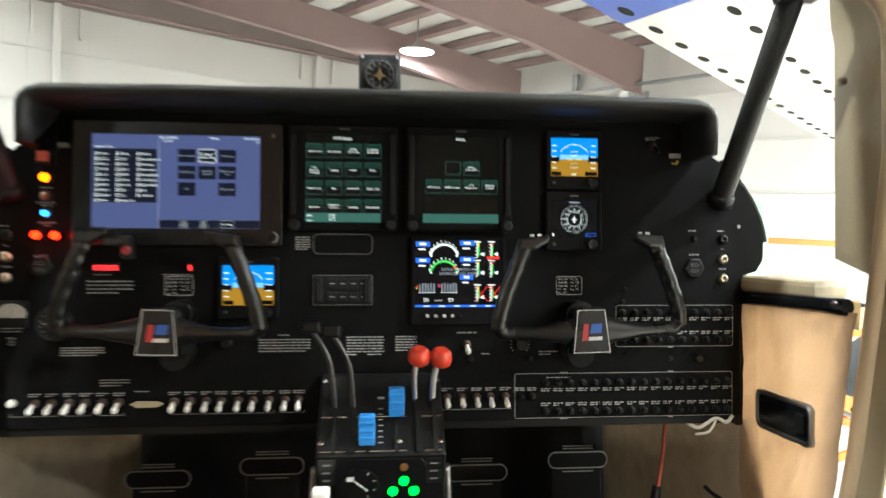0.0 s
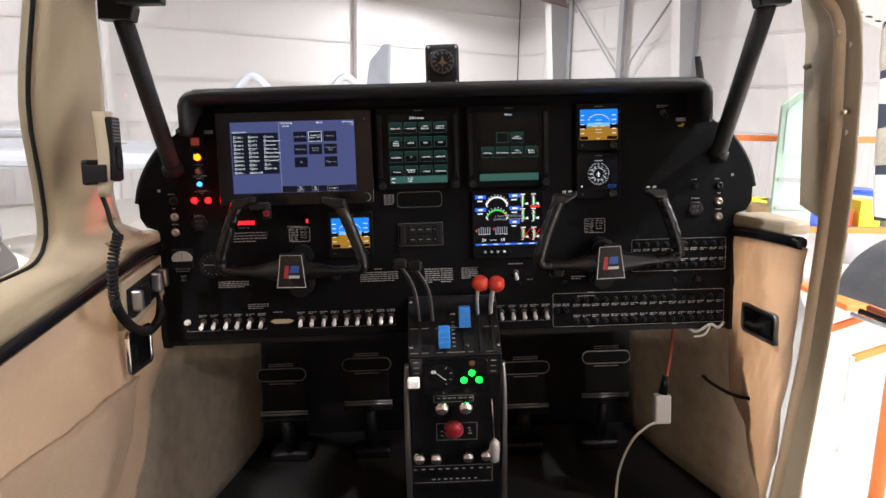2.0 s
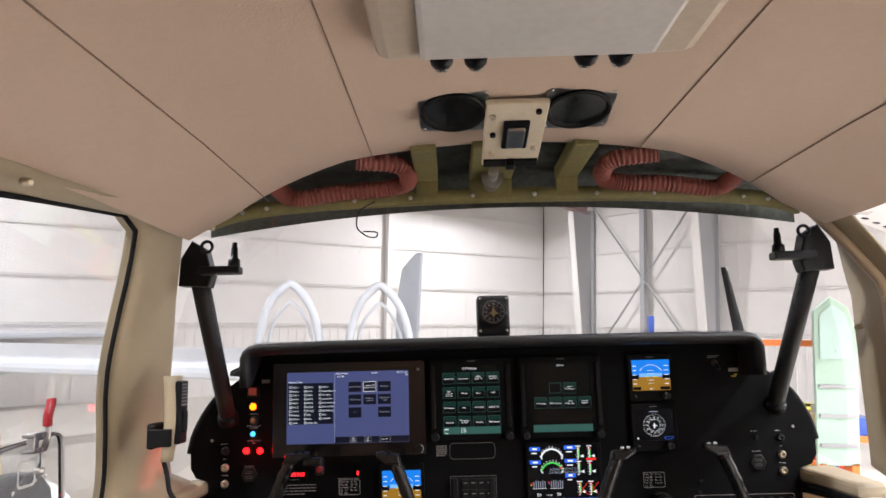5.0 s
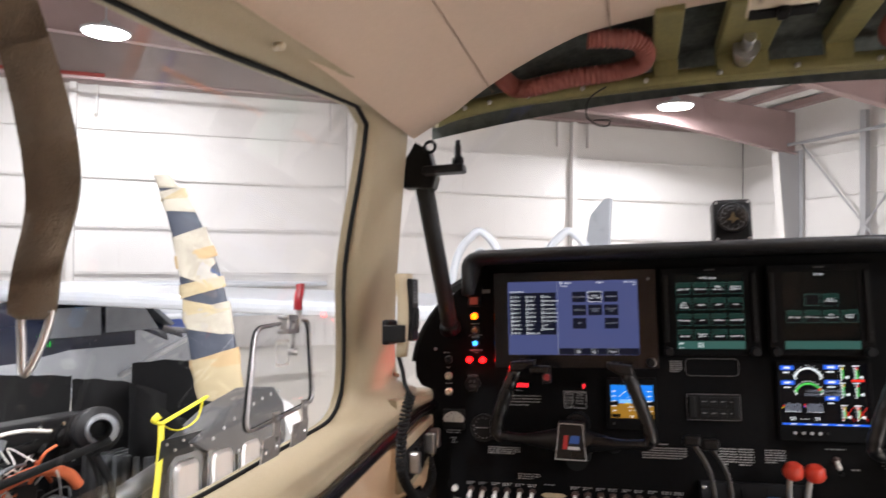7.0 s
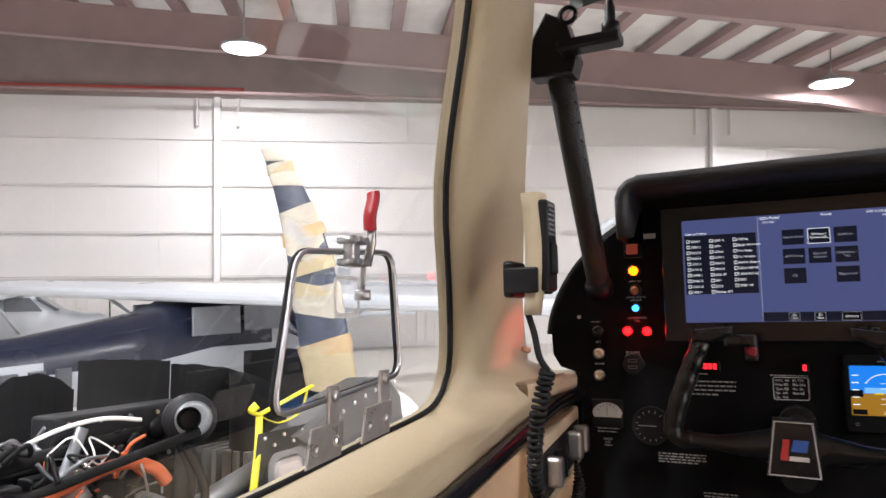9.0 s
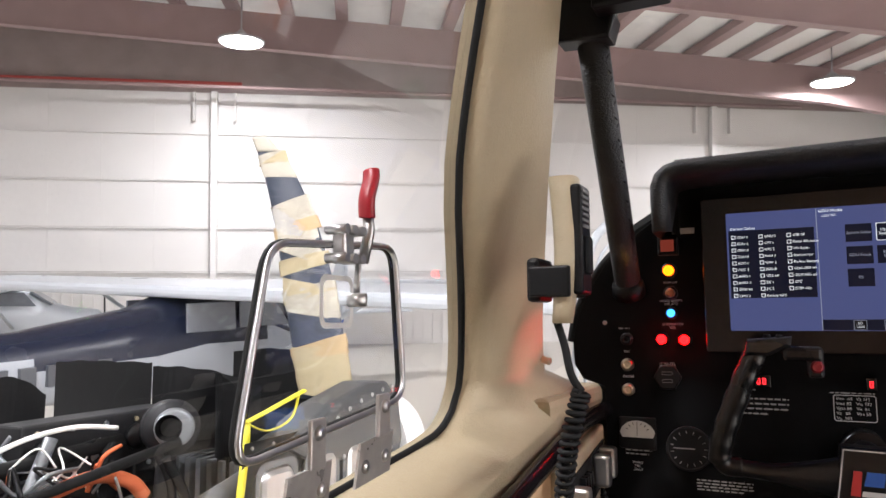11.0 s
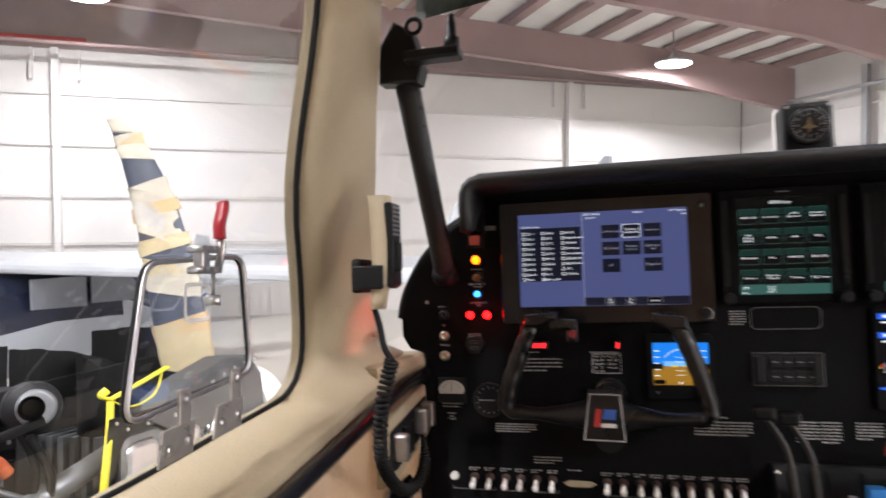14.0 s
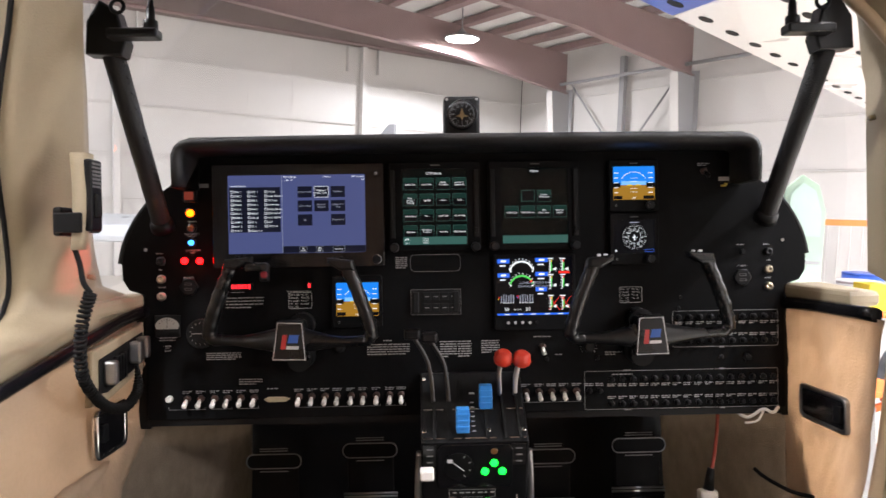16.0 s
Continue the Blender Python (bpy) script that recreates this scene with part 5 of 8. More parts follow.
for r in range(2):
    for c in range(4):
        bm = B()
        x = -0.079 + 0.0152 * c
        box(bm, x, x + 0.0135, -0.0055, -0.003, 1.386 + 0.0195 * r, 1.401 + 0.0195 * r, 0.001)
        k = part("key", bm, M_RUBBER, ap)
        bm = B()
        quad(bm, x + 0.003, x + 0.0105, 1.393 + 0.0195 * r, 1.3945 + 0.0195 * r, -0.0057)
        part("key_mark", bm, M_GREYPRINT, k)
for x in (-0.0975, -0.0275):
    bm = B()
    box(bm, x, x + 0.011, -0.007, -0.003, 1.385, 1.422, 0.002)
    part("rocker", bm, M_RUBBER, ap)
bm = B()
outline(bm, -0.1005, -0.0135, 1.3815, 1.4255, 0.002, -0.0033, 0.0006)
part("outline", bm, M_GREYPRINT, ap)

# placards
bars(-0.178, -0.104, 1.312, 1.333, 5, 0.0018, 41)
bars(-0.150, -0.132, 1.3365, 1.3385, 1, 0.0018, 42)
bars(-0.051, -0.022, 1.306, 1.336, 7, 0.0018, 43)
bars(-0.020, 0.004, 1.306, 1.336, 7, 0.0018, 44)
bars(0.021, 0.053, 1.312, 1.336, 6, 0.0018, 45)
bars(0.113, 0.145, 1.338, 1.341, 1, 0.0018, 46)
bars(0.15, 0.168, 1.306, 1.309, 1, 0.0018, 47)
bars(0.238, 0.268, 1.304, 1.312, 2, 0.0018, 48)
bars(-0.455, -0.395, 1.309, 1.323, 4, 0.0016, 49)
bars(0.405, 0.428, 1.634, 1.640, 2, 0.0016, 50)
bm = B()
lathe(bm, (0.209, 0, 1.321), (0, -1, 0), [(0, 0.010), (0.012, 0.009), (0.013, 0.007)], 20)
part("rotary_knob", bm, M_BLACK, panel)
bm = B()
a = [radians(-40 + 20 * i) for i in range(14)]
for w in a:
    cyl(bm, (0.209 + 0.0125 * math.cos(w), -0.0004, 1.321 + 0.0125 * math.sin(w)), (0.209 + 0.015 * math.cos(w), -0.0004, 1.321 + 0.015 * math.sin(w)), 0.0005, n=4)
part("knob_scale", bm, M_WHITE, panel)["kind"] = "stuff"
for x, z, r in ((-0.225, 1.329, 0.010), (0.303, 1.298, 0.007), (0.135, 1.30, 0.004), (0.225, 1.30, 0.004), (0.444, 1.298, 0.004), (0.49, 1.297, 0.0065), (0.373, 1.405, 0.003), (0.37, 1.385, 0.003), (0.30, 1.63, 0.003)):
    bm = B()
    lathe(bm, (x, 0, z), (0, -1, 0), [(0, r), (r * 0.9, r * 0.9), (r, r * 0.6)], 14)
    part("knob", bm, M_BLACK, panel)
bm = B()
quad(bm, 0.447, 0.457, 1.5975, 1.6005, -0.0004)
quad(bm, 0.4535, 0.459, 1.600, 1.6035, -0.0004)
part("yellow_mark", bm, mat("yellow mark", (0.55, 0.42, 0.05), 0.5), panel)

# breakers
def breaker_mesh():
    bm = B()
    lathe(bm, (0, 0, 0), (0, -1, 0), [(0, 0.0052), (0.003, 0.0052), (0.0035, 0.0036), (0.008, 0.0034), (0.0085, 0.0026)], 10)
    return mesh_of("circuit_breaker", bm, M_BLACK)


brk = breaker_mesh()
pts = [(0.249 + 0.0192 * i, 1.2625) for i in range(16)] + [(0.249 + 0.0192 * i, 1.2195) for i in range(16)] + [(0.2095, 1.243), (0.228, 1.243)] + [(0.369 + 0.0190 * i, 1.369) for i in range(10)] + [(0.369 + 0.0190 * i, 1.327) for i in range(10)]
for i, (x, z) in enumerate(pts):
    o = new("circuit_breaker", brk)
    o.parent = panel
    o.location = Vector((x, 0, z)) - BASES[panel.name]
    top = z in (1.2625, 1.369)
    bars(x - 0.0075, x + 0.0075, z - 0.0135 if top else z + 0.0075, z - 0.0075 if top else z + 0.0135, 2, 0.0016, 100 + i, m=M_GREYPR2)
bm = B()
outline(bm, 0.201, 0.545, 1.209, 1.277, 0.004, -0.0003, 0.0008)
outline(bm, 0.358, 0.546, 1.316, 1.380, 0.004, -0.0003, 0.0008)
part("breaker_outline", bm, M_GREYPR2, panel)
for x, z in ((0.28, 1.2775), (0.45, 1.2775), (0.28, 1.2085), (0.45, 1.2085), (0.45, 1.3155)):
    bars(x - 0.009, x + 0.009, z - 0.002, z + 0.002, 1, 0.0022, int(x * 1000), y=-0.0006)
bars(0.25, 0.29, 1.268, 1.273, 1, 0.0016, 77)

# ---------- control yokes ----------
M_PLATEB = mat("emblem black", (0.01, 0.01, 0.01), 0.3)
M_EMR, M_EMB = mat("emblem red", (0.40, 0.03, 0.03), 0.4), mat("emblem blue", (0.03, 0.10, 0.38), 0.4)


def yoke(x, z, turn, button):
    t = thing("control_yoke", "black ram-horn control yoke with ridged grips", "control yoke", base=(x, -0.093, z), group="control yokes")
    R = pose(0, 0, 0, 0, turn, 0)

    def P(dx, dy, dz):
        return Vector((x, -0.093, z)) + R @ Vector((dx, dy, dz))

    bm = B()
    cyl(bm, P(0.005, 0.02, 0.018), (x + 0.004, 0.004, z + 0.018), 0.0135, n=18)
    cyl(bm, P(0.005, 0.06, 0.018), P(0.005, 0.095, 0.018), 0.021, n=20)
    part("shaft", bm, M_YOKE, t)
    bm = B()
    cyl(bm, P(0.004, 0.06, -0.04), P(0.004, 0.095, -0.035), 0.020, 0.024, n=18)
    part("boot", bm, M_RUBBER, t)
    # hub block, tapered downwards
    bm = B()
    hub = [P(-0.021, -0.004, 0.033), P(0.021, -0.004, 0.033), P(0.028, -0.004, -0.030), P(-0.028, -0.004, -0.030)]
    prism(bm, hub, R @ Vector((0, 0.028, 0)), 0.004)
    part("hub", bm, M_YOKE, t)
    bm = B()
    a = [P(-0.0195, -0.0046, 0.0315), P(0.0195, -0.0046, 0.0315), P(0.0262, -0.0046, -0.0282), P(-0.0262, -0.0046, -0.0282)]
    b = [P(-0.0183, -0.0046, 0.0303), P(0.0183, -0.0046, 0.0303), P(0.0249, -0.0046, -0.0270), P(-0.0249, -0.0046, -0.0270)]
    ring(bm, a, b)
    part("emblem_outline", bm, M_WHITE, t)
    for (xa, xb), m in (((-0.014, -0.006), M_EMR), ((-0.003, 0.013), M_EMB)):
        bm = B()
        prism(bm, [P(xa + 0.003, -0.0048, 0.012), P(xb + 0.002, -0.0048, 0.012), P(xb, -0.0048, -0.001 if m is M_EMB else -0.011), P(xa, -0.0048, -0.001 if m is M_EMB else -0.011)], R @ Vector((0, 0.0004, 0)))
        part("emblem", bm, m, t)
    bm = B()
    prism(bm, [P(-0.004, -0.0048, -0.006), P(0.015, -0.0048, -0.006), P(0.0145, -0.0048, -0.011), P(-0.005, -0.0048, -0.011)], R @ Vector((0, 0.0004, 0)))
    part("emblem_bar", bm, M_WHITE, t)
    for s in (-1, 1):
        # spoke widening to the hub
        bm = B()
        rows = []
        for i in range(13):
            u = i / 12
            cx = s * lerp(0.020, 0.118, u)
            cz = lerp(0.002, 0.002, u) - 0.002 * math.sin(math.pi * u)
            h = lerp(0.021, 0.0085, min(1, u * 1.6) ** 0.8)
            d = lerp(0.012, 0.009, u)
            rows.append([P(cx, 0.008 + d * math.cos(a) - 0.006 * 0, cz + h * math.sin(a)) for a in [2 * math.pi * k / 14 for k in range(14)]])
        sheet(bm, rows, closed=True)
        part("spoke", bm, M_YOKE, t)
        # grip: curved, ridged on the inside
        bm = B()
        pts = smoothed([P(s * 0.108, 0.008, 0.002), P(s * 0.122, 0.007, 0.002), P(s * 0.129, 0.004, 0.013), P(s * 0.124, 0.0, 0.036), P(s * 0.114, -0.003, 0.066), P(s * 0.103, -0.006, 0.094), P(s * 0.094, -0.008, 0.115), P(s * 0.090, -0.008, 0.124)], 6)
        tube(bm, pts, 0.0112, 12, rfun=lambda q: (0.85 if q < 0.25 else 1.0 + 0.055 * math.sin(q * 55)) if q < 0.97 else 0.9)
        part("grip", bm, M_YOKE, t)
        # flared head
        bm = B()
        hd = [P(s * 0.104, -0.02, 0.116), P(s * 0.100, -0.02, 0.132), P(s * 0.060, -0.02, 0.136), P(s * 0.061, -0.02, 0.127), P(s * 0.080, -0.02, 0.116)]
        prism(bm, hd, R @ Vector((0, 0.026, 0)), 0.004)
        part("grip_head", bm, M_YOKE, t)
        bm = B()
        for k in range(2):
            lathe(bm, P(s * (0.082 - 0.011 * k), -0.008, 0.134), R @ Vector((0, 0, 1)), [(0, 0.0035), (0.0035, 0.003)], 8)
        part("switch", bm, M_WHITE if not button else M_BLACK, t)
        if button and s < 0:
            bm = B()
            box(bm, *sorted((x - 0.066, x - 0.030)), -0.112, -0.095, z + 0.114, z + 0.128, 0.004)
            box(bm, x - 0.044, x - 0.030, -0.106, -0.09, z + 0.098, z + 0.125, 0.003)
            pod = part("button_pod", bm, M_YOKE, t)
            bm = B()
            lathe(bm, (x - 0.036, -0.106, z + 0.109), (0, -1, 0), [(0, 0.006), (0.004, 0.006), (0.007, 0.004)], 14)
            part("red_button", bm, M_DKRED, pod)
    return t


yoke(-0.293, 1.351, 1.5, True)
yoke(0.290, 1.349, -1.5, False)

# ---------- pedestal with levers ----------
ped = thing("throttle_pedestal", "black centre pedestal with engine levers, gauges and knobs", "pedestal", base=(0, -0.06, 0.80))


def ped_y(z):
    return -0.115 + 0.27 * (1.19 - z) if z < 1.19 else lerp(-0.115, -0.01, min(1, (z - 1.19) / 0.09))


bm = B()
prof = [(1.28, 0.02), (1.28, -0.010), (1.235, -0.062), (1.19, -0.115), (1.10, ped_y(1.10)), (0.95, ped_y(0.95)), (0.80, ped_y(0.80)), (0.80, 0.06)]
prism(bm, [(-0.086, y, z) for z, y in prof], (0.172, 0, 0), 0.003)
part("housing", bm, M_BLACK, ped)
for s in (-1, 1):
    bm = B()
    tube(bm, smoothed([(s * 0.088, ped_y(1.18) + 0.02, 1.17), (s * 0.092, ped_y(1.10) + 0.01, 1.10), (s * 0.094, ped_y(0.95), 0.95), (s * 0.095, ped_y(0.80), 0.80)], 6), 0.006, 8)
    part("side_trim", bm, M_STEEL, ped, "bare metal edge strip")
# quadrant slots, lines and screws
for x in (-0.064, -0.039, -0.018, 0.021, 0.050, 0.074):
    bm = B()
    prism(bm, [(x - 0.003, -0.0185, 1.2745), (x + 0.003, -0.0185, 1.2745), (x + 0.003, -0.112, 1.194), (x - 0.003, -0.112, 1.194)], (0, -0.0012, 0.0012))
    part("lever_slot", bm, M_RUBBER, ped)
for z in (1.232, 1.196):
    for xa, xb in ((-0.082, -0.048), (-0.034, 0.034), (0.056, 0.082)):
        bm = B()
        y = ped_y(z) - 0.0012
        prism(bm, [(xa, y - 0.0004, z), (xb, y - 0.0004, z), (xb, y - 0.001, z - 0.0012), (xa, y - 0.001, z - 0.0012)], (0, 0.0006, 0))
        part("chrome_line", bm, M_CHROME, ped)
for x, z in ((-0.080, 1.204), (0.023, 1.204), (0.080, 1.204), (-0.08, 1.272), (0.08, 1.272)):
    bm = B()
    lathe(bm, (x, ped_y(z), z), (0, -0.7, 0.7), [(0, 0.0042), (0.002, 0.0038), (0.003, 0.002)], 10)
    part("screw", bm, M_CHROME, ped)
LEV = [("throttle_lever", (-0.064, -0.055, 1.235), (-0.098, -0.055, 1.352), M_BLACK), ("throttle_lever", (-0.039, -0.055, 1.235), (-0.070, -0.055, 1.346), M_BLACK),
       ("propeller_lever", (-0.018, -0.075, 1.22), (-0.019, -0.105, 1.224), M_BLUE), ("propeller_lever", (0.021, -0.05, 1.235), (0.021, -0.066, 1.252), M_BLUE),
       ("mixture_lever", (0.048, -0.045, 1.24), (0.052, -0.048, 1.312), M_RED), ("mixture_lever", (0.072, -0.045, 1.24), (0.083, -0.048, 1.310), M_RED)]
M_DARKSTEEL = mat("dark worn steel", (0.10, 0.10, 0.10), 0.4, metal=0.8, var=0.3)
for name, a, b, m in LEV:
    a, b = Vector(a), Vector(b)
    mid = a.lerp(b, 0.6) + Vector((0.012 if m is M_BLACK else -0.004, 0, 0)) if m is not M_BLUE else a.lerp(b, 0.5)
    bm = B()
    tube(bm, smoothed([a, mid, b], 6), 0.0045, 8, flat=0.55)
    lv = part(name, bm, M_CHROME if m is M_BLUE else M_STEEL if m is M_RED else M_DARKSTEEL, ped)
    bm = B()
    if m is M_BLUE:
        box(bm, b.x - 0.0105, b.x + 0.0105, b.y - 0.012, b.y + 0.008, b.z - 0.0195, b.z + 0.0195, 0.002)
        for k in (-1, 0, 1):
            box(bm, b.x - 0.011, b.x + 0.011, b.y - 0.0128, b.y - 0.011, b.z + 0.010 * k - 0.002, b.z + 0.010 * k + 0.002, 0.0006)
    elif m is M_RED:
        lathe(bm, b - Vector((0, 0.0, 0.012)), (0.1, -0.35, 0.93), [(0, 0.009), (0.004, 0.0145), (0.012, 0.0165), (0.021, 0.0145), (0.026, 0.009)], 9)
    else:
        box(bm, b.x - 0.014, b.x + 0.014, b.y - 0.010, b.y + 0.010, b.z - 0.006, b.z + 0.012, 0.005)
    part("knob", bm, m, lv)
bm = B()
for i in range(7):
    quad(bm, -0.004, 0.002, 1.240 - 0.006 * i, 1.2412 - 0.006 * i, ped_y(1.24 - 0.006 * i) - 0.004)
quad(bm, -0.005, 0.004, 1.252, 1.255, -0.05)
part("lever_print", bm, M_WHITE, ped)["kind"] = "stuff"


def ped_at(x, z, off=0.0):
    return Vector((x, ped_y(z) - off, z))


NP = Vector((0, -1, -0.27)).normalized()
# gear and flap insert
bm = B()
y0, y1 = ped_y(1.186), ped_y(1.112)
o = [Vector((x, ped_y(z) - 0.003, z)) for x, z in ((-0.057, 1.112), (0.056, 1.112), (0.060, 1.118), (0.060, 1.178), (0.054, 1.187), (-0.054, 1.187), (-0.061, 1.178), (-0.061, 1.118))]
prism(bm, o, (0, 0.003, 0), 0.001)
part("gear_panel", bm, M_GLOSSBLK, ped)
L_GREEN = glow("green lamp", (0.004, 1.0, 0.03), 7)
for x, z in ((0.030, 1.155), (0.0155, 1.1405), (0.0435, 1.1405)):
    bm = B()
    lathe(bm, ped_at(x, z, 0.003), NP, [(0, 0.0062), (0.002, 0.006), (0.004, 0.004)], 14)
    part("gear_light", bm, L_GREEN, ped)
bm = B()
lathe(bm, ped_at(0.030, 1.175, 0.003), NP, [(0, 0.0055), (0.002, 0.005)], 14)
part("transit_light", bm, M_AMBERD, ped)
bm = B()
lathe(bm, ped_at(-0.027, 1.150, 0.003), NP, [(0, 0.024), (0.0008, 0.0238)], 24)
part("flap_gauge", bm, M_BLACK, ped)
bm = B()
for a in (-60, -20, 20, 60):
    p, q = ped_at(-0.027 + 0.017 * math.cos(radians(a)), 1.150 + 0.017 * math.sin(radians(a)), 0.0046), ped_at(-0.027 + 0.021 * math.cos(radians(a)), 1.150 + 0.021 * math.sin(radians(a)), 0.0046)
    cyl(bm, p, q, 0.0006, n=4)
cyl(bm, ped_at(-0.035, 1.156, 0.0046), ped_at(-0.018, 1.142, 0.0046), 0.0009, n=4)
quad(bm, -0.045, -0.036, 1.1565, 1.1625, ped_y(1.16) - 0.0052)
part("gauge_mark", bm, M_WHITE, ped)["kind"] = "stuff"
bm = B()
box(bm, -0.088, -0.066, -0.150, -0.125, 1.141, 1.157, 0.003)
fl = part("flap_handle", bm, M_WHITEP, ped, "white flap handle")
for x in (-0.072, 0.070):
    bm = B()
    o = [ped_at(xx, zz, 0.0012) for xx, zz in ((x - 0.011, 1.150), (x + 0.011, 1.150), (x + 0.011, 1.186), (x - 0.011, 1.186))]
    prism(bm, o, (0, 0.0012, 0))
    part("side_placard", bm, M_PLATEB, ped)
    bm = B()
    for z in (1.157, 1.168, 1.179):
        p = ped_at(x, z, 0.0018)
        quad(bm, x - 0.005, x + 0.005, z - 0.0012, z + 0.0012, p.y)
    part("placard_print", bm, M_GREYPRINT, ped)["kind"] = "stuff"
# chrome knobs, red knob, lower knobs
for x, z, r, m in ((-0.027, 1.087, 0.0135, M_CHROME), (0.017, 1.087, 0.0135, M_CHROME), (-0.006, 1.040, 0.0185, M_DKRED), (-0.072, 0.978, 0.0115, M_CHROME), (-0.040, 0.977, 0.0115, M_CHROME), (0.021, 0.978, 0.0115, M_CHROME), (0.055, 0.981, 0.0115, M_CHROME)):
    bm = B()
    lathe(bm, ped_at(x, z + 0.008), NP, [(0, 0.005), (0.012, 0.005), (0.014, r * 0.8), (0.018, r), (0.024, r), (0.030, r * 0.75), (0.033, r * 0.3)], 18)
    part("pull_knob", bm, m, ped)
bm = B()
for xa, xb, za, zb in ((-0.042, 0.033, 1.094, 1.108), (-0.038, 0.040, 1.010, 1.048), (-0.092, 0.070, 0.912, 0.952)):
    p = [ped_at(x, z, 0.0008) for x, z in ((xa, za), (xb, za), (xb, zb), (xa, zb))]
    q = [ped_at(x, z, 0.0008) for x, z in ((xa + 0.0008, za + 0.0008), (xb - 0.0008, za + 0.0008), (xb - 0.0008, zb - 0.0008), (xa + 0.0008, zb - 0.0008))]
    ring(bm, p, q)
part("placard_outline", bm, M_GREYPR2, ped)["kind"] = "stuff"
bm = B()
rr = random.Random(5)
for x, z in [(-0.085 + 0.016 * i, 0.944) for i in range(10)] + [(-0.05 + 0.012 * i, 0.920) for i in range(8)] + [(-0.035 + 0.010 * i, 1.1025) for i in range(7)] + [(0.022, 1.036), (0.024, 1.030), (0.022, 1.024), (-0.03, 1.03), (-0.03, 1.02)]:
    w = rr.uniform(0.004, 0.008)
    quad(bm, x, x + w, z - 0.001, z + 0.001, ped_y(z) - 0.0012)
part("placard_print", bm, M_GREYPR2, ped)["kind"] = "stuff"
# microphone-like clear handle hanging on a rod
bm = B()
cyl(bm, ped_at(0.067, 1.10, 0.006), ped_at(0.072, 1.01, 0.014), 0.0014, n=6)
part("rod", bm, M_CHROME, ped)
bm = B()
lathe(bm, ped_at(0.072, 0.965, 0.02), (0.0, -0.2, 1), [(0, 0.004), (0.006, 0.010), (0.03, 0.011), (0.045, 0.009), (0.052, 0.003)], 16)
part("clear_handle", bm, mat("clear plastic", (0.6, 0.6, 0.58), 0.15, metal=0.3), ped)

# ---------- rudder pedals ----------
def pedal(x, z):
    t = thing("rudder_pedal", "black ribbed rudder pedal on an arm", "pedal", base=(x, 0.30, 0.80), group="rudder pedals")
    bm = B()
    prism(bm, rrect(x - 0.058, x + 0.058, z - 0.015, z + 0.015, 0.014, 0.285), (0, 0.012, 0), 0.002)
    part("toe_pad", bm, M_RUBBER, t)
    bm = B()
    ring(bm, rrect(x - 0.0595, x + 0.0595, z - 0.0165, z + 0.0165, 0.0155, 0.2845), rrect(x - 0.057, x + 0.057, z - 0.014, z + 0.014, 0.0135, 0.2845))
    for dz in (-0.022, 0.022, 0.027):
        box(bm, x - 0.03, x + 0.03, 0.284, 0.286, z + dz - 0.0008, z + dz + 0.0008)
    part("pad_edge", bm, M_GREYPR2, t)
    bm = B()
    box(bm, x - 0.05, x + 0.05, 0.297, 0.303, z - 0.10, z, 0.003)
    part("plate", bm, M_BLACK, t)
    for k in range(4):
        bm = B()
        cyl(bm, (x - 0.058, 0.292, z - 0.095 - 0.007 * k), (x + 0.058, 0.292, z - 0.095 - 0.007 * k), 0.0026, n=8)
        part("rib", bm, M_STEEL if k < 2 else M_BLACK, t)
    bm = B()
    cyl(bm, (x, 0.31, z - 0.12), (x, 0.36, 0.80), 0.014, 0.018)
    box(bm, x - 0.05, x + 0.05, 0.33, 0.40, 0.80, 0.83, 0.01)
    part("arm", bm, M_BLACK, t)


for x, z in ((-0.406, 1.043), (-0.200, 1.062), (0.185, 1.040), (0.383, 1.060)):
    pedal(x, z)

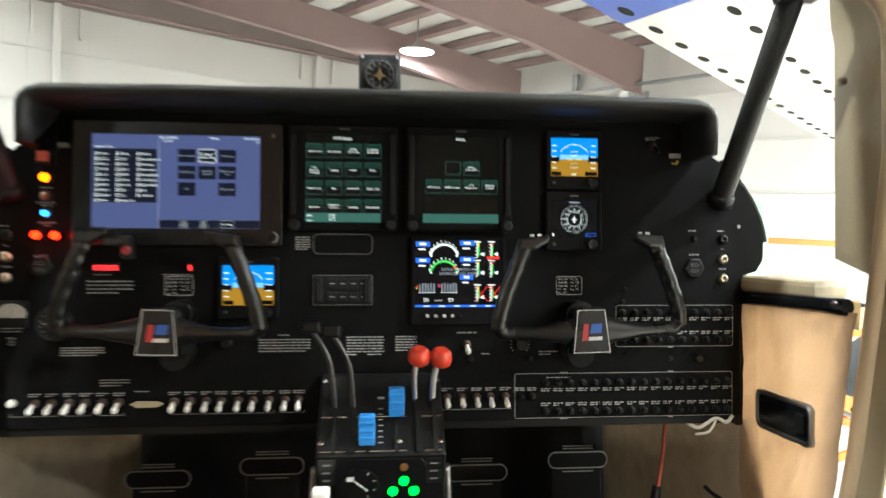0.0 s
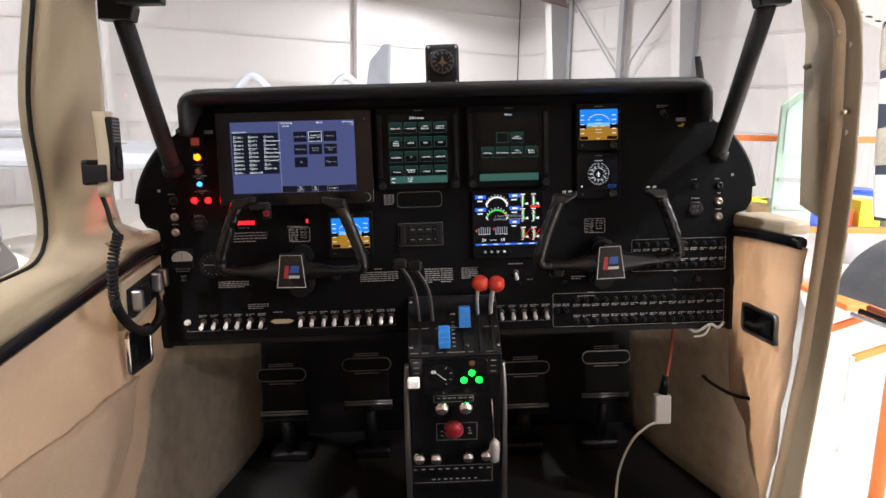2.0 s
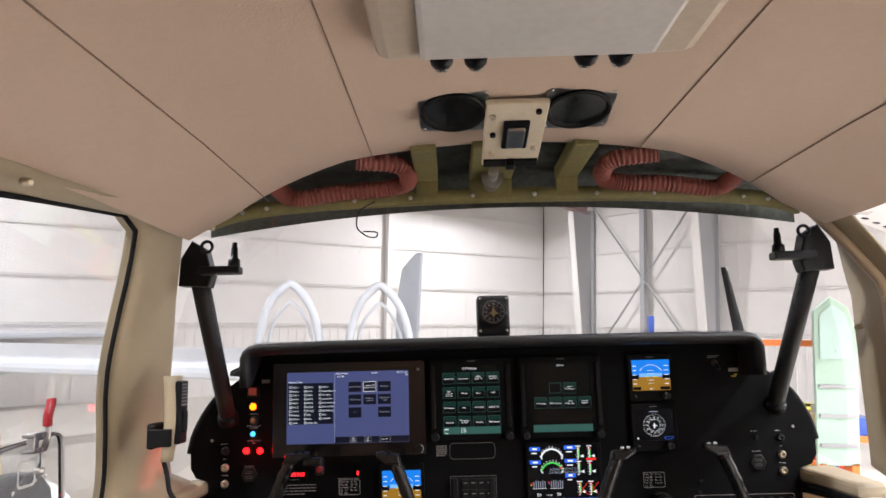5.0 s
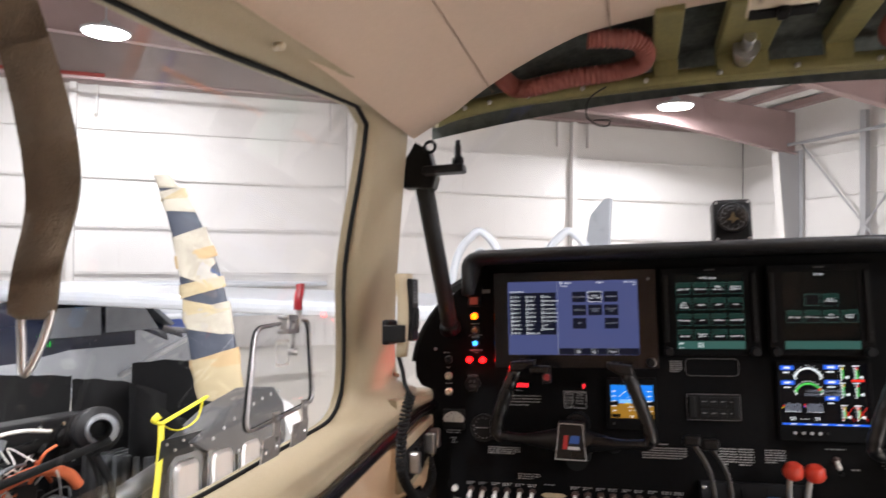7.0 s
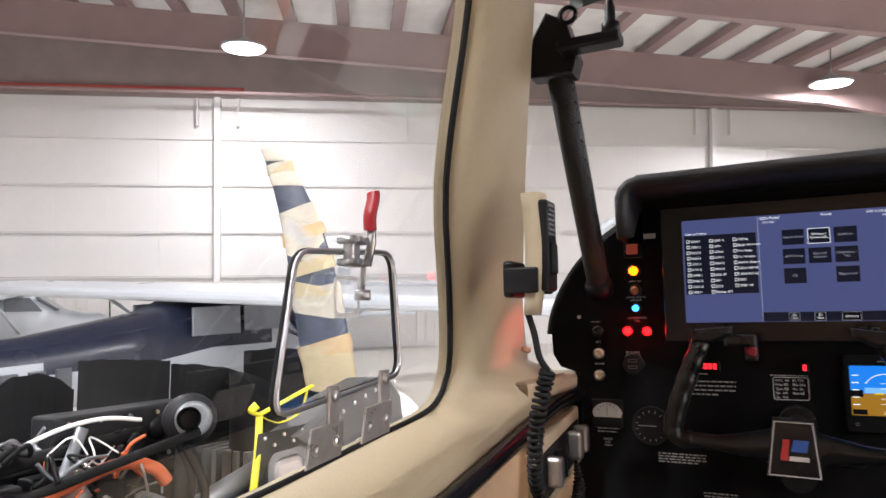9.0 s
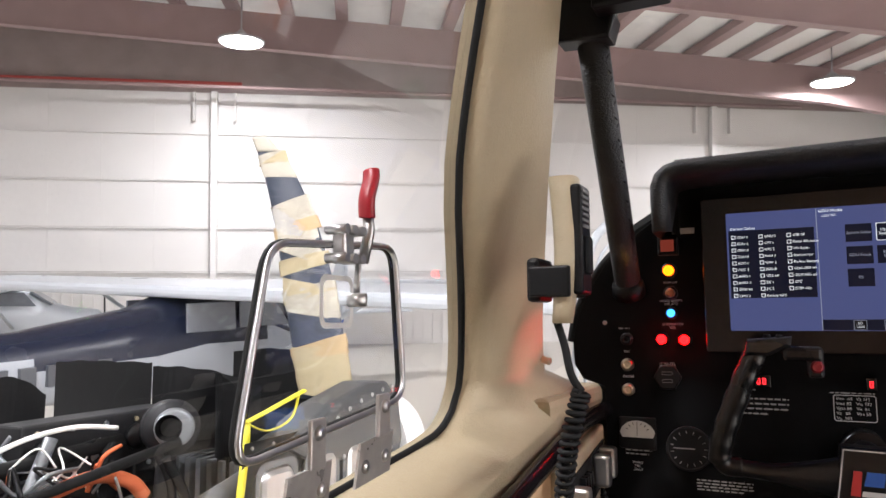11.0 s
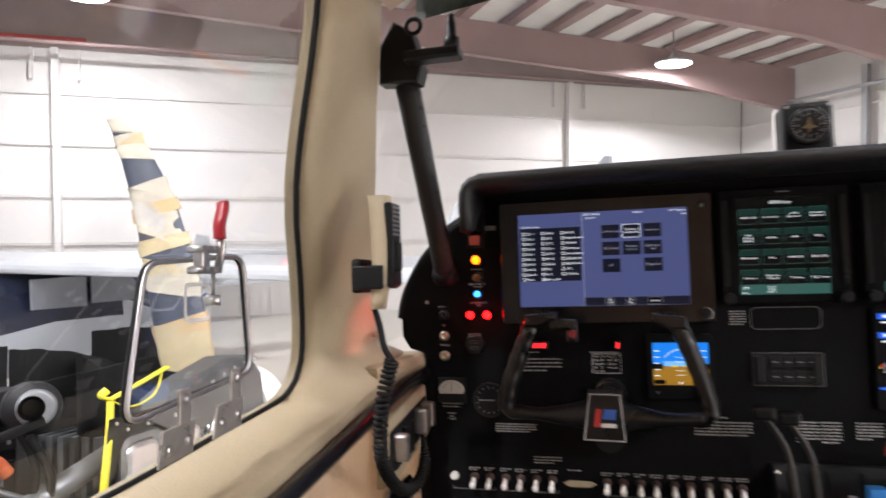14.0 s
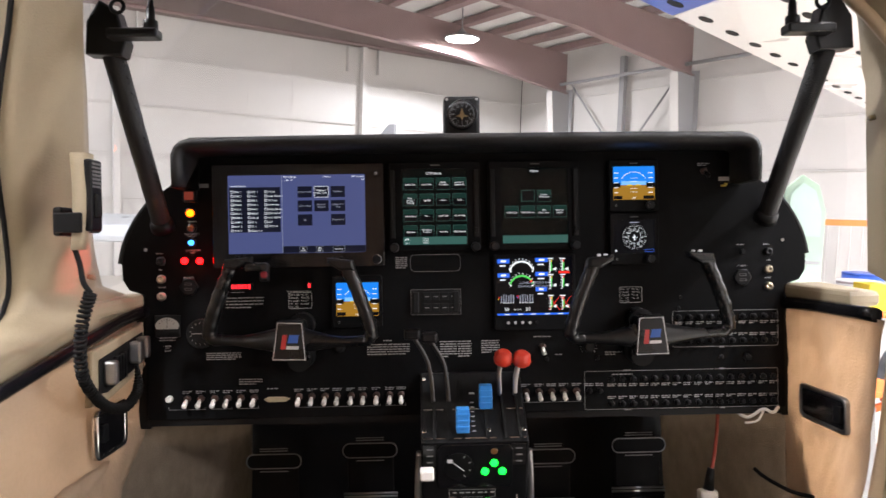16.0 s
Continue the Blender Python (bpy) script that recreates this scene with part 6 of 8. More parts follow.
# ---------- cabin fittings ----------
# windshield braces
for s in (-1, 1):
    t = thing("windshield_brace", "leather-wrapped black windshield brace with clamp bracket", "brace", base=(s * 0.524, -0.01, 1.54), group="windshield braces")
    bm = B()
    tube(bm, [(s * 0.524, -0.002, 1.540), (s * 0.524, -0.012, 1.552), (s * 0.517, -0.12, 1.675), (s * 0.511, -0.215, 1.785)], 0.0155, 14)
    part("tube", bm, M_LEATHERB, t)
    bm = B()
    for i in range(22):
        u = i / 21
        p = Vector((s * 0.524, -0.03, 1.572)).lerp(Vector((s * 0.512, -0.205, 1.772)), u) + Vector((-s * 0.0135, -0.008, 0.0))
        cyl(bm, p + Vector((0.003 * (-1) ** i, 0, 0.004)), p - Vector((0.003 * (-1) ** i, 0, 0.004)), 0.0011, n=5)
    part("stitching", bm, M_BLACK, t)["kind"] = "stuff"
    bm = B()
    lathe(bm, (s * 0.5245, 0.0, 1.538), (0, -0.65, 0.75), [(0, 0.020), (0.012, 0.0195), (0.02, 0.0165)], 16)
    part("socket", bm, M_BLACK, t)
    bm = B()
    prism(bm, [(s * 0.540, -0.235, 1.775), (s * 0.490, -0.235, 1.772), (s * 0.484, -0.235, 1.792), (s * 0.496, -0.235, 1.835), (s * 0.520, -0.235, 1.85), (s * 0.538, -0.235, 1.82)], (0, 0.03, 0), 0.003)
    br = part("bracket", bm, M_BLACK, t)
    bm = B()
    box(bm, *sorted((s * 0.432, s * 0.50)), -0.262, -0.236, 1.790, 1.803, 0.003)
    part("arm", bm, M_BLACK, br)
    bm = B()
    lathe(bm, (s * 0.443, -0.25, 1.80), (0, 0, 1), [(0, 0.010), (0.014, 0.0095), (0.016, 0.006), (0.032, 0.0055), (0.036, 0.004), (0.042, 0.004)], 12)
    part("pin", bm, M_BLACK, br)
    bm = B()
    tube(bm, [Vector((s * 0.492, -0.24, 1.838)) + Vector((0.009 * math.cos(a), 0, 0.009 * math.sin(a))) for a in [2 * math.pi * i / 14 for i in range(14)]], 0.0028, 6, closed=True)
    part("ring", bm, M_BLACK, br)

# hand microphone in its clip, with coiled cord
mic = thing("hand_microphone", "beige and black hand microphone in a wall clip", "microphone", base=(-0.522, -0.29, 1.50))
bm = B()
rows = []
for i in range(9):
    u = i / 8
    z = lerp(1.504, 1.630, u)
    w = lerp(0.009, 0.0145, u ** 0.7)
    d = lerp(0.008, 0.0125, u)
    cx = -0.523 + 0.004 * math.sin(u * 3)
    rows.append([(cx + d * math.copysign(abs(math.cos(a)) ** 0.6, math.cos(a)), -0.285 - 0.012 * (1 - u) + w * math.copysign(abs(math.sin(a)) ** 0.6, math.sin(a)), z) for a in [2 * math.pi * k / 16 for k in range(16)]])
sheet(bm, rows, closed=True)
bmesh.ops.holes_fill(bm, edges=[e for e in bm.edges if e.is_boundary], sides=0)
part("body", bm, M_BEIGE, mic)
bm = B()
box(bm, -0.514, -0.504, -0.300, -0.268, 1.528, 1.622, 0.003)
g = part("black_face", bm, M_BLACK, mic)
for k in range(7):
    bm = B()
    box(bm, -0.5045, -0.5030, -0.296, -0.274, 1.585 + 0.005 * k, 1.5875 + 0.005 * k)
    part("grille_slot", bm, M_GREYPRINT, g)
bm = B()
box(bm, -0.512, -0.500, -0.292, -0.276, 1.545, 1.578, 0.003)
part("talk_key", bm, M_RUBBER, mic)
clip = thing("microphone_clip", "black plastic microphone clip on the door post", "clip", base=(-0.545, -0.29, 1.53))
bm = B()
box(bm, -0.552, -0.540, -0.306, -0.264, 1.522, 1.560, 0.004)
box(bm, -0.548, -0.512, -0.312, -0.306, 1.526, 1.552, 0.002)
box(bm, -0.548, -0.512, -0.264, -0.258, 1.526, 1.552, 0.002)
part("clip_body", bm, M_BLACK, clip)
cord = thing("coiled_cord", "black coiled microphone cord hanging down the post", "cord", base=(-0.52, -0.29, 1.35))
bm = B()
tube(bm, smoothed([(-0.528, -0.297, 1.506), (-0.522, -0.296, 1.485), (-0.516, -0.30, 1.462), (-0.508, -0.298, 1.448)], 6), 0.0035, 8)
part("straight_lead", bm, M_RUBBER, cord)
axis = smoothed([(-0.508, -0.298, 1.448), (-0.520, -0.30, 1.40), (-0.532, -0.275, 1.34), (-0.541, -0.22, 1.296), (-0.545, -0.165, 1.268), (-0.546, -0.11, 1.258), (-0.546, -0.066, 1.276), (-0.55, -0.06, 1.315)], 60)
bm = B()
pts = []
for i, p in enumerate(axis):
    d = (axis[min(i + 1, len(axis) - 1)] - axis[max(i - 1, 0)]).normalized()
    s1 = d.cross(Vector((1, 0, 0))).normalized()
    s2 = d.cross(s1)
    a = i * 0.95
    fade = 0.0068 if i < 370 else 0.0068 * max(0, (420 - i) / 50)
    pts.append(p + s1 * (fade * math.cos(a)) + s2 * (fade * math.sin(a)))
tube(bm, pts, 0.0023, 6)
part("coil", bm, M_RUBBER, cord)

# vent panel on the left side
vent = thing("air_vent_panel", "beige side panel with black vent and two chrome levers", "air vent", base=(-0.572, -0.08, 1.27))
bm = B()
o = [(-0.573, -0.185, 1.355), (-0.573, 0.0, 1.378), (-0.573, 0.004, 1.300), (-0.573, -0.150, 1.270), (-0.573, -0.190, 1.274)]
prism(bm, o, (0.012, 0, 0), 0.004)
part("bezel", bm, M_BEIGE, vent)
bm = B()
o = [(-0.5605, -0.168, 1.340), (-0.5605, -0.012, 1.362), (-0.5605, -0.010, 1.312), (-0.5605, -0.145, 1.287), (-0.5605, -0.170, 1.290)]
prism(bm, o, (0.0012, 0, 0))
part("recess", bm, M_RUBBER, vent)
for y, z in ((-0.060, 1.335), (-0.030, 1.339), (-0.150, 1.318)):
    bm = B()
    box(bm, -0.560, -0.540, y - 0.008, y + 0.008, z - 0.018, z + 0.018, 0.004)
    part("lever", bm, M_STEEL, vent)
for y, z in ((-0.120, 1.318), (-0.110, 1.318), (-0.1, 1.319), (-0.09, 1.320)):
    bm = B()
    box(bm, -0.559, -0.553, y - 0.003, y + 0.003, z - 0.02, z + 0.02)
    part("slat", bm, M_BLACK, vent)
for y, z in ((-0.182, 1.280), (-0.004, 1.306)):
    bm = B()
    lathe(bm, (-0.561, y, z), (1, 0, 0), [(0, 0.004), (0.002, 0.003)], 10)
    part("screw", bm, M_BRASS, vent)
# recessed boxes with chrome rims
for s, y0, y1, z0, z1 in ((-1, -0.165, -0.062, 1.186, 1.262), (1, -0.165, -0.030, 1.199, 1.257)):
    t = thing("ashtray", "black recessed ashtray with chrome rim in the side trim", "ashtray", base=(s * 0.572, (y0 + y1) / 2, z0), group="side ashtrays")
    bm = B()
    X = s * 0.574

    def lp(i0, off):
        return [Vector((X - s * off, p.x, p.z)) for p in rrect(y0 + i0, y1 - i0, z0 + i0, z1 - i0, 0.012 - i0 * 0.5, 0)]
    sheet(bm, [lp(0, 0.0), lp(0.0, 0.008), lp(0.004, 0.010), lp(0.007, 0.007)], closed=True)
    part("rim", bm, M_CHROME if s < 0 else M_STEEL, t)
    bm = B()
    bm.faces.new([bm.verts.new(p) for p in lp(0.006, 0.0065)])
    part("lid", bm, M_GLOSSBLK, t)
    bm = B()
    box(bm, *sorted((X - s * 0.012, X - s * 0.006)), y0 + 0.012, y0 + 0.03, (z0 + z1) / 2 - 0.012, (z0 + z1) / 2 + 0.014, 0.002)
    part("tab", bm, M_BLACK, t)
# strap pull on the right trim, charger plug on its cable
bm = B()
tube(bm, smoothed([(0.566, -0.072, 1.073), (0.55, -0.03, 1.068), (0.535, 0.03, 1.072), (0.53, 0.06, 1.078)], 6), 0.0035, 8)
solo("pull_cord", bm, M_RUBBER, "short black pull cord on the side trim", "cord")
plug = thing("cable_connector", "white inline connector hanging on a red and white cable", "connector", base=(0.455, 0.09, 0.97))
bm = B()
box(bm, 0.437, 0.472, 0.08, 0.105, 0.965, 1.03, 0.005)
part("connector_body", bm, M_WHITEP, plug)
bm = B()
cyl(bm, (0.456, 0.092, 1.03), (0.463, 0.095, 1.07), 0.010, 0.007)
part("sleeve", bm, M_BLACK, plug)
bm = B()
tube(bm, smoothed([(0.463, 0.095, 1.06), (0.475, 0.10, 1.12), (0.481, 0.10, 1.20)], 6), 0.0035, 8)
part("red_lead", bm, mat("red lead", (0.30, 0.05, 0.03), 0.5), plug)
bm = B()
tube(bm, smoothed([(0.448, 0.09, 0.968), (0.42, 0.085, 0.96), (0.385, 0.08, 0.93), (0.355, 0.07, 0.87), (0.345, 0.06, 0.804)], 8), 0.003, 8)
part("white_lead", bm, M_WHITEP, plug)
bm = B()
tube(bm, smoothed([(0.475, 0.02, 1.198), (0.49, 0.0, 1.19), (0.515, -0.005, 1.205), (0.53, -0.01, 1.20), (0.545, 0.0, 1.207)], 6), 0.003, 6)
tube(bm, smoothed([(0.52, 0.0, 1.205), (0.505, -0.005, 1.185), (0.485, 0.0, 1.180)], 6), 0.002, 6)
solo("wire_bundle", bm, M_WHITEP, "white loose wires under the panel edge", "wires")

# ceiling speakers and overhead control plate
ovh = thing("overhead_console", "cream overhead plate between two bare black speakers", "overhead panel", base=(-0.01, -0.53, 1.94))
bm = B()
box(bm, -0.045, 0.030, -0.60, -0.455, 1.930, 1.938, 0.002)
part("plate", bm, mat("cream plate", (0.62, 0.55, 0.42), 0.5), ovh)
bm = B()
box(bm, -0.022, 0.010, -0.565, -0.505, 1.925, 1.931, 0.002)
part("switch_frame", bm, M_BLACK, ovh)
bm = B()
box(bm, -0.017, 0.005, -0.557, -0.513, 1.920, 1.926, 0.003)
part("rocker_switch", bm, M_STEEL, ovh)
bm = B()
box(bm, -0.043, 0.028, -0.472, -0.458, 1.926, 1.931)
part("slide_scale", bm, M_RUBBER, ovh)
bm = B()
box(bm, -0.014, -0.002, -0.478, -0.462, 1.918, 1.928, 0.002)
part("slide_knob", bm, M_BLACK, ovh)
for x, y in ((-0.034, -0.535), (-0.036, -0.575), (0.018, -0.585), (0.02, -0.50), (-0.034, -0.49)):
    bm = B()
    lathe(bm, (x, y, 1.931), (0, 0, -1), [(0, 0.004), (0.005, 0.0035)], 10)
    part("knob", bm, M_BLACK if x > -0.035 and y < -0.53 else M_BRASS, ovh)
lean = Matrix.Translation((0, -0.53, 1.926)) @ pose(0, 0, 0, -13) @ Matrix.Translation((0, 0.53, -1.938))
ovh.matrix_world = AIR @ lean @ Matrix.Translation(BASES[ovh.name])
for x in (-0.083, 0.066):
    sp = thing("speaker", "bare round black cabin speaker on a square frame", "speaker", base=(x, -0.575, 1.93), m=AIR @ lean, group="cabin speakers")
    bm = B()
    prism(bm, [Vector((p.x, p.z, 1.9365)) for p in rrect(x - 0.041, x + 0.041, -0.620, -0.535, 0.012, 0)], (0, 0, 0.003))
    part("frame", bm, M_STEEL, sp)
    bm = B()
    lathe(bm, (x, -0.577, 1.9365), (0, 0, -1), [(0, 0.039), (0.004, 0.039), (0.0042, 0.035), (-0.002, 0.032), (-0.012, 0.016), (-0.010, 0.012), (-0.006, 0.006)], 28)
    part("cone", bm, M_RUBBER, sp)
    for dx in (-0.036, 0.036):
        for dy in (-0.037, 0.037):
            bm = B()
            lathe(bm, (x + dx, -0.5775 + dy, 1.9365), (0, 0, -1), [(0, 0.003), (0.002, 0.0025)], 8)
            part("screw", bm, M_STEEL, sp)
# overhead light box at the cabin's middle
ob_ = thing("overhead_console", "cream overhead console with four chrome-tipped vents", "overhead console", base=(0, -0.8, 1.9))
bm = B()
box(bm, -0.155, 0.135, -0.98, -0.765, 1.912, 1.95, 0.012)
part("housing", bm, mat("console cream", (0.55, 0.47, 0.37), 0.5), ob_)
bm = B()
box(bm, -0.115, 0.095, -0.96, -0.785, 1.904, 1.914, 0.006)
part("tray", bm, mat("pale tray", (0.6, 0.58, 0.55), 0.4), ob_)
for x in (-0.095, -0.063, 0.040, 0.072):
    bm = B()
    lathe(bm, (x, -0.765, 1.922), (0, 1, -0.25), [(0, 0.011), (0.012, 0.011), (0.014, 0.009)], 14)
    v = part("vent_nozzle", bm, M_BLACK, ob_)
    bm = B()
    lathe(bm, (x, -0.752, 1.919), (0, 1, -0.25), [(0, 0.0095), (0.006, 0.008), (0.008, 0.004)], 14)
    part("chrome_tip", bm, M_CHROME, v)

# hanging shoulder belt with its metal tongue
belt = thing("shoulder_belt", "taupe webbing shoulder belt hanging with a metal tongue", "seat belt", base=(-0.50, -1.0, 1.6))
bm = B()
M_WEB = mat("taupe webbing", (0.15, 0.115, 0.08), 0.8, bump=0.8, bump_scale=600, var=0.2)
axisb = smoothed([(-0.520, -1.040, 1.87), (-0.514, -1.016, 1.78), (-0.504, -0.988, 1.70), (-0.499, -0.977, 1.64), (-0.502, -0.982, 1.595), (-0.503, -0.984, 1.564)], 6)
dirw = Vector((0.62, 0.5, 0)).normalized()
nrm = Vector((dirw.y, -dirw.x, 0))
rows = []
for i, p in enumerate(axisb):
    v = i / (len(axisb) - 1)
    w = lerp(0.0175, 0.0105, v) * (1 + 0.07 * math.sin(i * 0.5)) * (0.55 if i == len(axisb) - 1 else 1)
    th = 1.0 if v < 0.55 else 1.8
    tw = 0.004 * math.sin(i * 0.8) + 0.002 * math.sin(i * 2.1)
    rows.append([p + dirw * w + nrm * (0.003 * th + tw), p + nrm * (0.004 * th - tw), p - dirw * w + nrm * 0.003 * th, p - dirw * w - nrm * 0.003 * th, p - nrm * 0.004 * th, p + dirw * w - nrm * 0.003 * th])
sheet(bm, rows, closed=True)
bmesh.ops.holes_fill(bm, edges=[e for e in bm.edges if e.is_boundary], sides=0)
part("webbing", bm, M_WEB, belt)
bm = B()
lp = smoothed([axisb[-1] + dirw * 0.009 + Vector((0, 0, 0.008)), axisb[-1] + dirw * 0.006 + Vector((0, 0, -0.012)), axisb[-1] - dirw * 0.002 + Vector((0, 0, -0.030)), axisb[-1] - dirw * 0.004 + Vector((0, 0, -0.014)), axisb[-1] - dirw * 0.004 + Vector((0, 0, 0.006))], 6, closed=True)
tube(bm, lp, 0.0024, 8, closed=True)
part("tongue", bm, M_STEEL, belt)

# small hinged storm window in the left pane
sw = thing("storm_window", "small hinged clear storm window with polished metal rim", "storm window", base=(-0.605, -0.5, 1.44))
lpts = []
cor = [(-0.612, -0.425, 1.562), (-0.606, -0.422, 1.452), (-0.600, -0.602, 1.436), (-0.610, -0.566, 1.552)]
for i in range(4):
    p, a, b = Vector(cor[i]), Vector(cor[i - 1]), Vector(cor[(i + 1) % 4])
    ra, rb = p + (a - p).normalized() * 0.018, p + (b - p).normalized() * 0.018
    for k in range(6):
        u = k / 5
        lpts.append((1 - u) ** 2 * ra + 2 * u * (1 - u) * p + u * u * rb)
bm = B()
tube(bm, lpts, 0.0021, 10, closed=True)
part("rim", bm, M_STEEL, sw)
bm = B()
tube(bm, [p + Vector((-0.003, 0, 0)) for p in lpts], 0.0026, 8, closed=True)
part("seal", bm, M_RUBBER, sw)
bm = B()
bm.faces.new([bm.verts.new(p) for p in lpts])
pn = part("pane", bm, M_WINDOW, sw)
pn.visible_shadow = False
for y, z in ((-0.462, 1.447), (-0.535, 1.440)):
    bm = B()
    box(bm, -0.601, -0.598, y - 0.0075, y + 0.0075, z - 0.016, z + 0.012, 0.001)
    prism(bm, [(-0.606, y - 0.020, z - 0.018), (-0.606, y + 0.022, z - 0.015), (-0.609, y + 0.022, z - 0.043), (-0.609, y - 0.022, z - 0.047)], (0.002, 0, 0), 0.0006)
    h = part("hinge", bm, M_SATIN, sw)
    for dy, dz in ((0, 0.004), (-0.012, -0.034), (0.013, -0.031)):
        bm = B()
        lathe(bm, (-0.602 - (0.008 if dz < 0 else 0), y + dy, z + dz), (1, 0, 0), [(0, 0.0048), (0.005, 0.0045), (0.007, 0.002)], 10)
        part("bolt", bm, M_STEEL, h)
lat = thing("toggle_latch", "steel toggle latch with dark red handle grip", "latch", base=(-0.605, -0.46, 1.55))
BASES[lat.name] = Vector((-0.605, -0.436, 1.575))
bm = B()
box(bm, -0.610, -0.600, -0.484, -0.472, 1.570, 1.592, 0.002)
part("body", bm, M_STEEL, lat)
for y in (-0.486, -0.477, -0.468):
    for z in (1.572, 1.590):
        bm = B()
        cyl(bm, (-0.612, y, z), (-0.596, y, z), 0.0032, n=10)
        part("pivot", bm, M_STEEL, lat)
bm = B()
tube(bm, [(-0.600, -0.463, 1.570), (-0.597, -0.460, 1.59), (-0.598, -0.461, 1.612)], 0.0038, 8, flat=0.6)
arm = part("arm", bm, M_STEEL, lat)
bm = B()
tube(bm, smoothed([(-0.598, -0.461, 1.600), (-0.597, -0.463, 1.612), (-0.597, -0.458, 1.625), (-0.598, -0.456, 1.632)], 5), 0.0062, 10, flat=0.7)
part("grip", bm, mat("red dip grip", (0.30, 0.012, 0.02), 0.35), arm)
bm = B()
tube(bm, [(-0.602, -0.465, 1.572), (-0.604, -0.464, 1.548)], 0.0026, 8, flat=0.6)
cyl(bm, (-0.608, -0.468, 1.546), (-0.597, -0.463, 1.546), 0.0045, n=12)
part("hook", bm, M_STEEL, lat)
bm = B()
ring(bm, [Vector((-0.6125, p.x, p.z)) for p in rrect(-0.492, -0.455, 1.528, 1.562, 0.006, 0)], [Vector((-0.6125, p.x, p.z)) for p in rrect(-0.4885, -0.4585, 1.5315, 1.5585, 0.005, 0)])
part("keeper", bm, M_WHITEP, lat)

# screws on posts
for x, y, z in ((-0.4715, -0.279, 1.862), (-0.497, -0.722, 1.822), (0.585, -0.20, 1.68), (0.592, -0.297, 1.60), (0.588, -0.28, 1.72), (-0.60, -0.10, 1.46)):
    bm = B()
    lathe(bm, (x, y, z), (-math.copysign(1, x), -0.3, -0.2), [(-0.006, 0.0045), (0.0035, 0.0045), (0.005, 0.0025)], 10)
    solo("trim_screw", bm, M_BRASS, "small screw head in the beige cabin trim", "screw", group="trim screws")

# ---------- the aircraft's own engines and propellers ----------
M_BAFFLE = mat("black baffle sheet", (0.012, 0.012, 0.013), 0.55, spec=0.3, var=0.25, scale=14, bump=0.15)
M_CHEEK = mat("dark grey cowl metal", (0.085, 0.087, 0.09), 0.45, metal=0.3, var=0.25, scale=14)
M_GREYMET = mat("dull grey metal", (0.20, 0.21, 0.22), 0.4, metal=0.6, var=0.2, scale=12)
M_ALU = mat("bare aluminium", (0.62, 0.62, 0.62), 0.3, metal=1.0, var=0.12, scale=15)
M_HOSEO = mat("orange fire sleeve", (0.55, 0.12, 0.04), 0.7, var=0.15, bump=0.5, bump_scale=300)
M_YELLOW = mat("yellow strap", (0.70, 0.62, 0.03), 0.5, var=0.08)
M_TAPE = mat("masking tape", (0.45, 0.415, 0.34), 0.7, var=0.34, scale=14, bump=0.6, bump_scale=60)
M_TAPE2 = mat("brown paper tape", (0.47, 0.34, 0.18), 0.7, var=0.1, scale=20, bump=0.4, bump_scale=60)
M_NAVYB = mat("navy blade band", (0.045, 0.055, 0.08), 0.45, var=0.15, scale=20)
M_TAPEY = mat("yellow masking tape", (0.47, 0.39, 0.24), 0.7, var=0.12, scale=20, bump=0.5, bump_scale=60)


def blade_thing(name, label, base, spine, bands, lean):
    """A broad curved propeller blade along a spine of (x, z, half-width), wrapped in bands (start, end, material)."""
    t = thing(name, label, "propeller", base=base)
    base = Vector(base)
    ax = Vector((0, 0, spine[-1][1] - spine[0][1]))
    rnd = random.Random(3)

    def sec(u, grow):
        k = min(int(u * (len(spine) - 1)), len(spine) - 2)
        q = u * (len(spine) - 1) - k
        x, z, w = (lerp(m0, m1, q) for m0, m1 in zip(spine[k], spine[k + 1]))
        w += grow
        tw = radians(lerp(35, 8, u) * lean)
        d = Vector((math.cos(tw), math.sin(tw), 0)) / max(0.6, math.cos(tw))
        nv = Vector((-math.sin(tw), math.cos(tw), 0))
        th = lerp(0.022, 0.006, u) + grow
        c = Vector((x, base.y, z))
        return [c + d * (w * math.cos(a)) + nv * (th * math.sin(a)) for a in [2 * math.pi * m / 14 for m in range(14)]]

    bm = B()
    sheet(bm, [sec(i / 20, 0.0) for i in range(21)], closed=True)
    bmesh.ops.holes_fill(bm, edges=[e for e in bm.edges if e.is_boundary], sides=0)
    part("blade", bm, M_NAVYB, t)
    for a, b, m in bands:
        bm = B()
        k1, k2 = rnd.uniform(-0.035, 0.035), rnd.uniform(-0.035, 0.035) * (b < 0.98)
        rows = []
        for i in range(7):
            u = lerp(a, b, i / 6)
            s0 = sec(min(1, max(0, u)), 0.0025 + 0.0012 * rnd.random())
            sk = lerp(k1, k2, i / 6)
            rows.append([p + ax * (sk * math.cos(2 * math.pi * k / 14)) + Vector((rnd.uniform(-1, 1), rnd.uniform(-1, 1), 0)) * 0.0016 for k, p in enumerate(s0)])
        sheet(bm, rows, closed=True)
        if b >= 0.98:
            bmesh.ops.holes_fill(bm, edges=[e for e in bm.edges if e.is_boundary], sides=0)
        part("tape_wrap", bm, m, t)
    return t


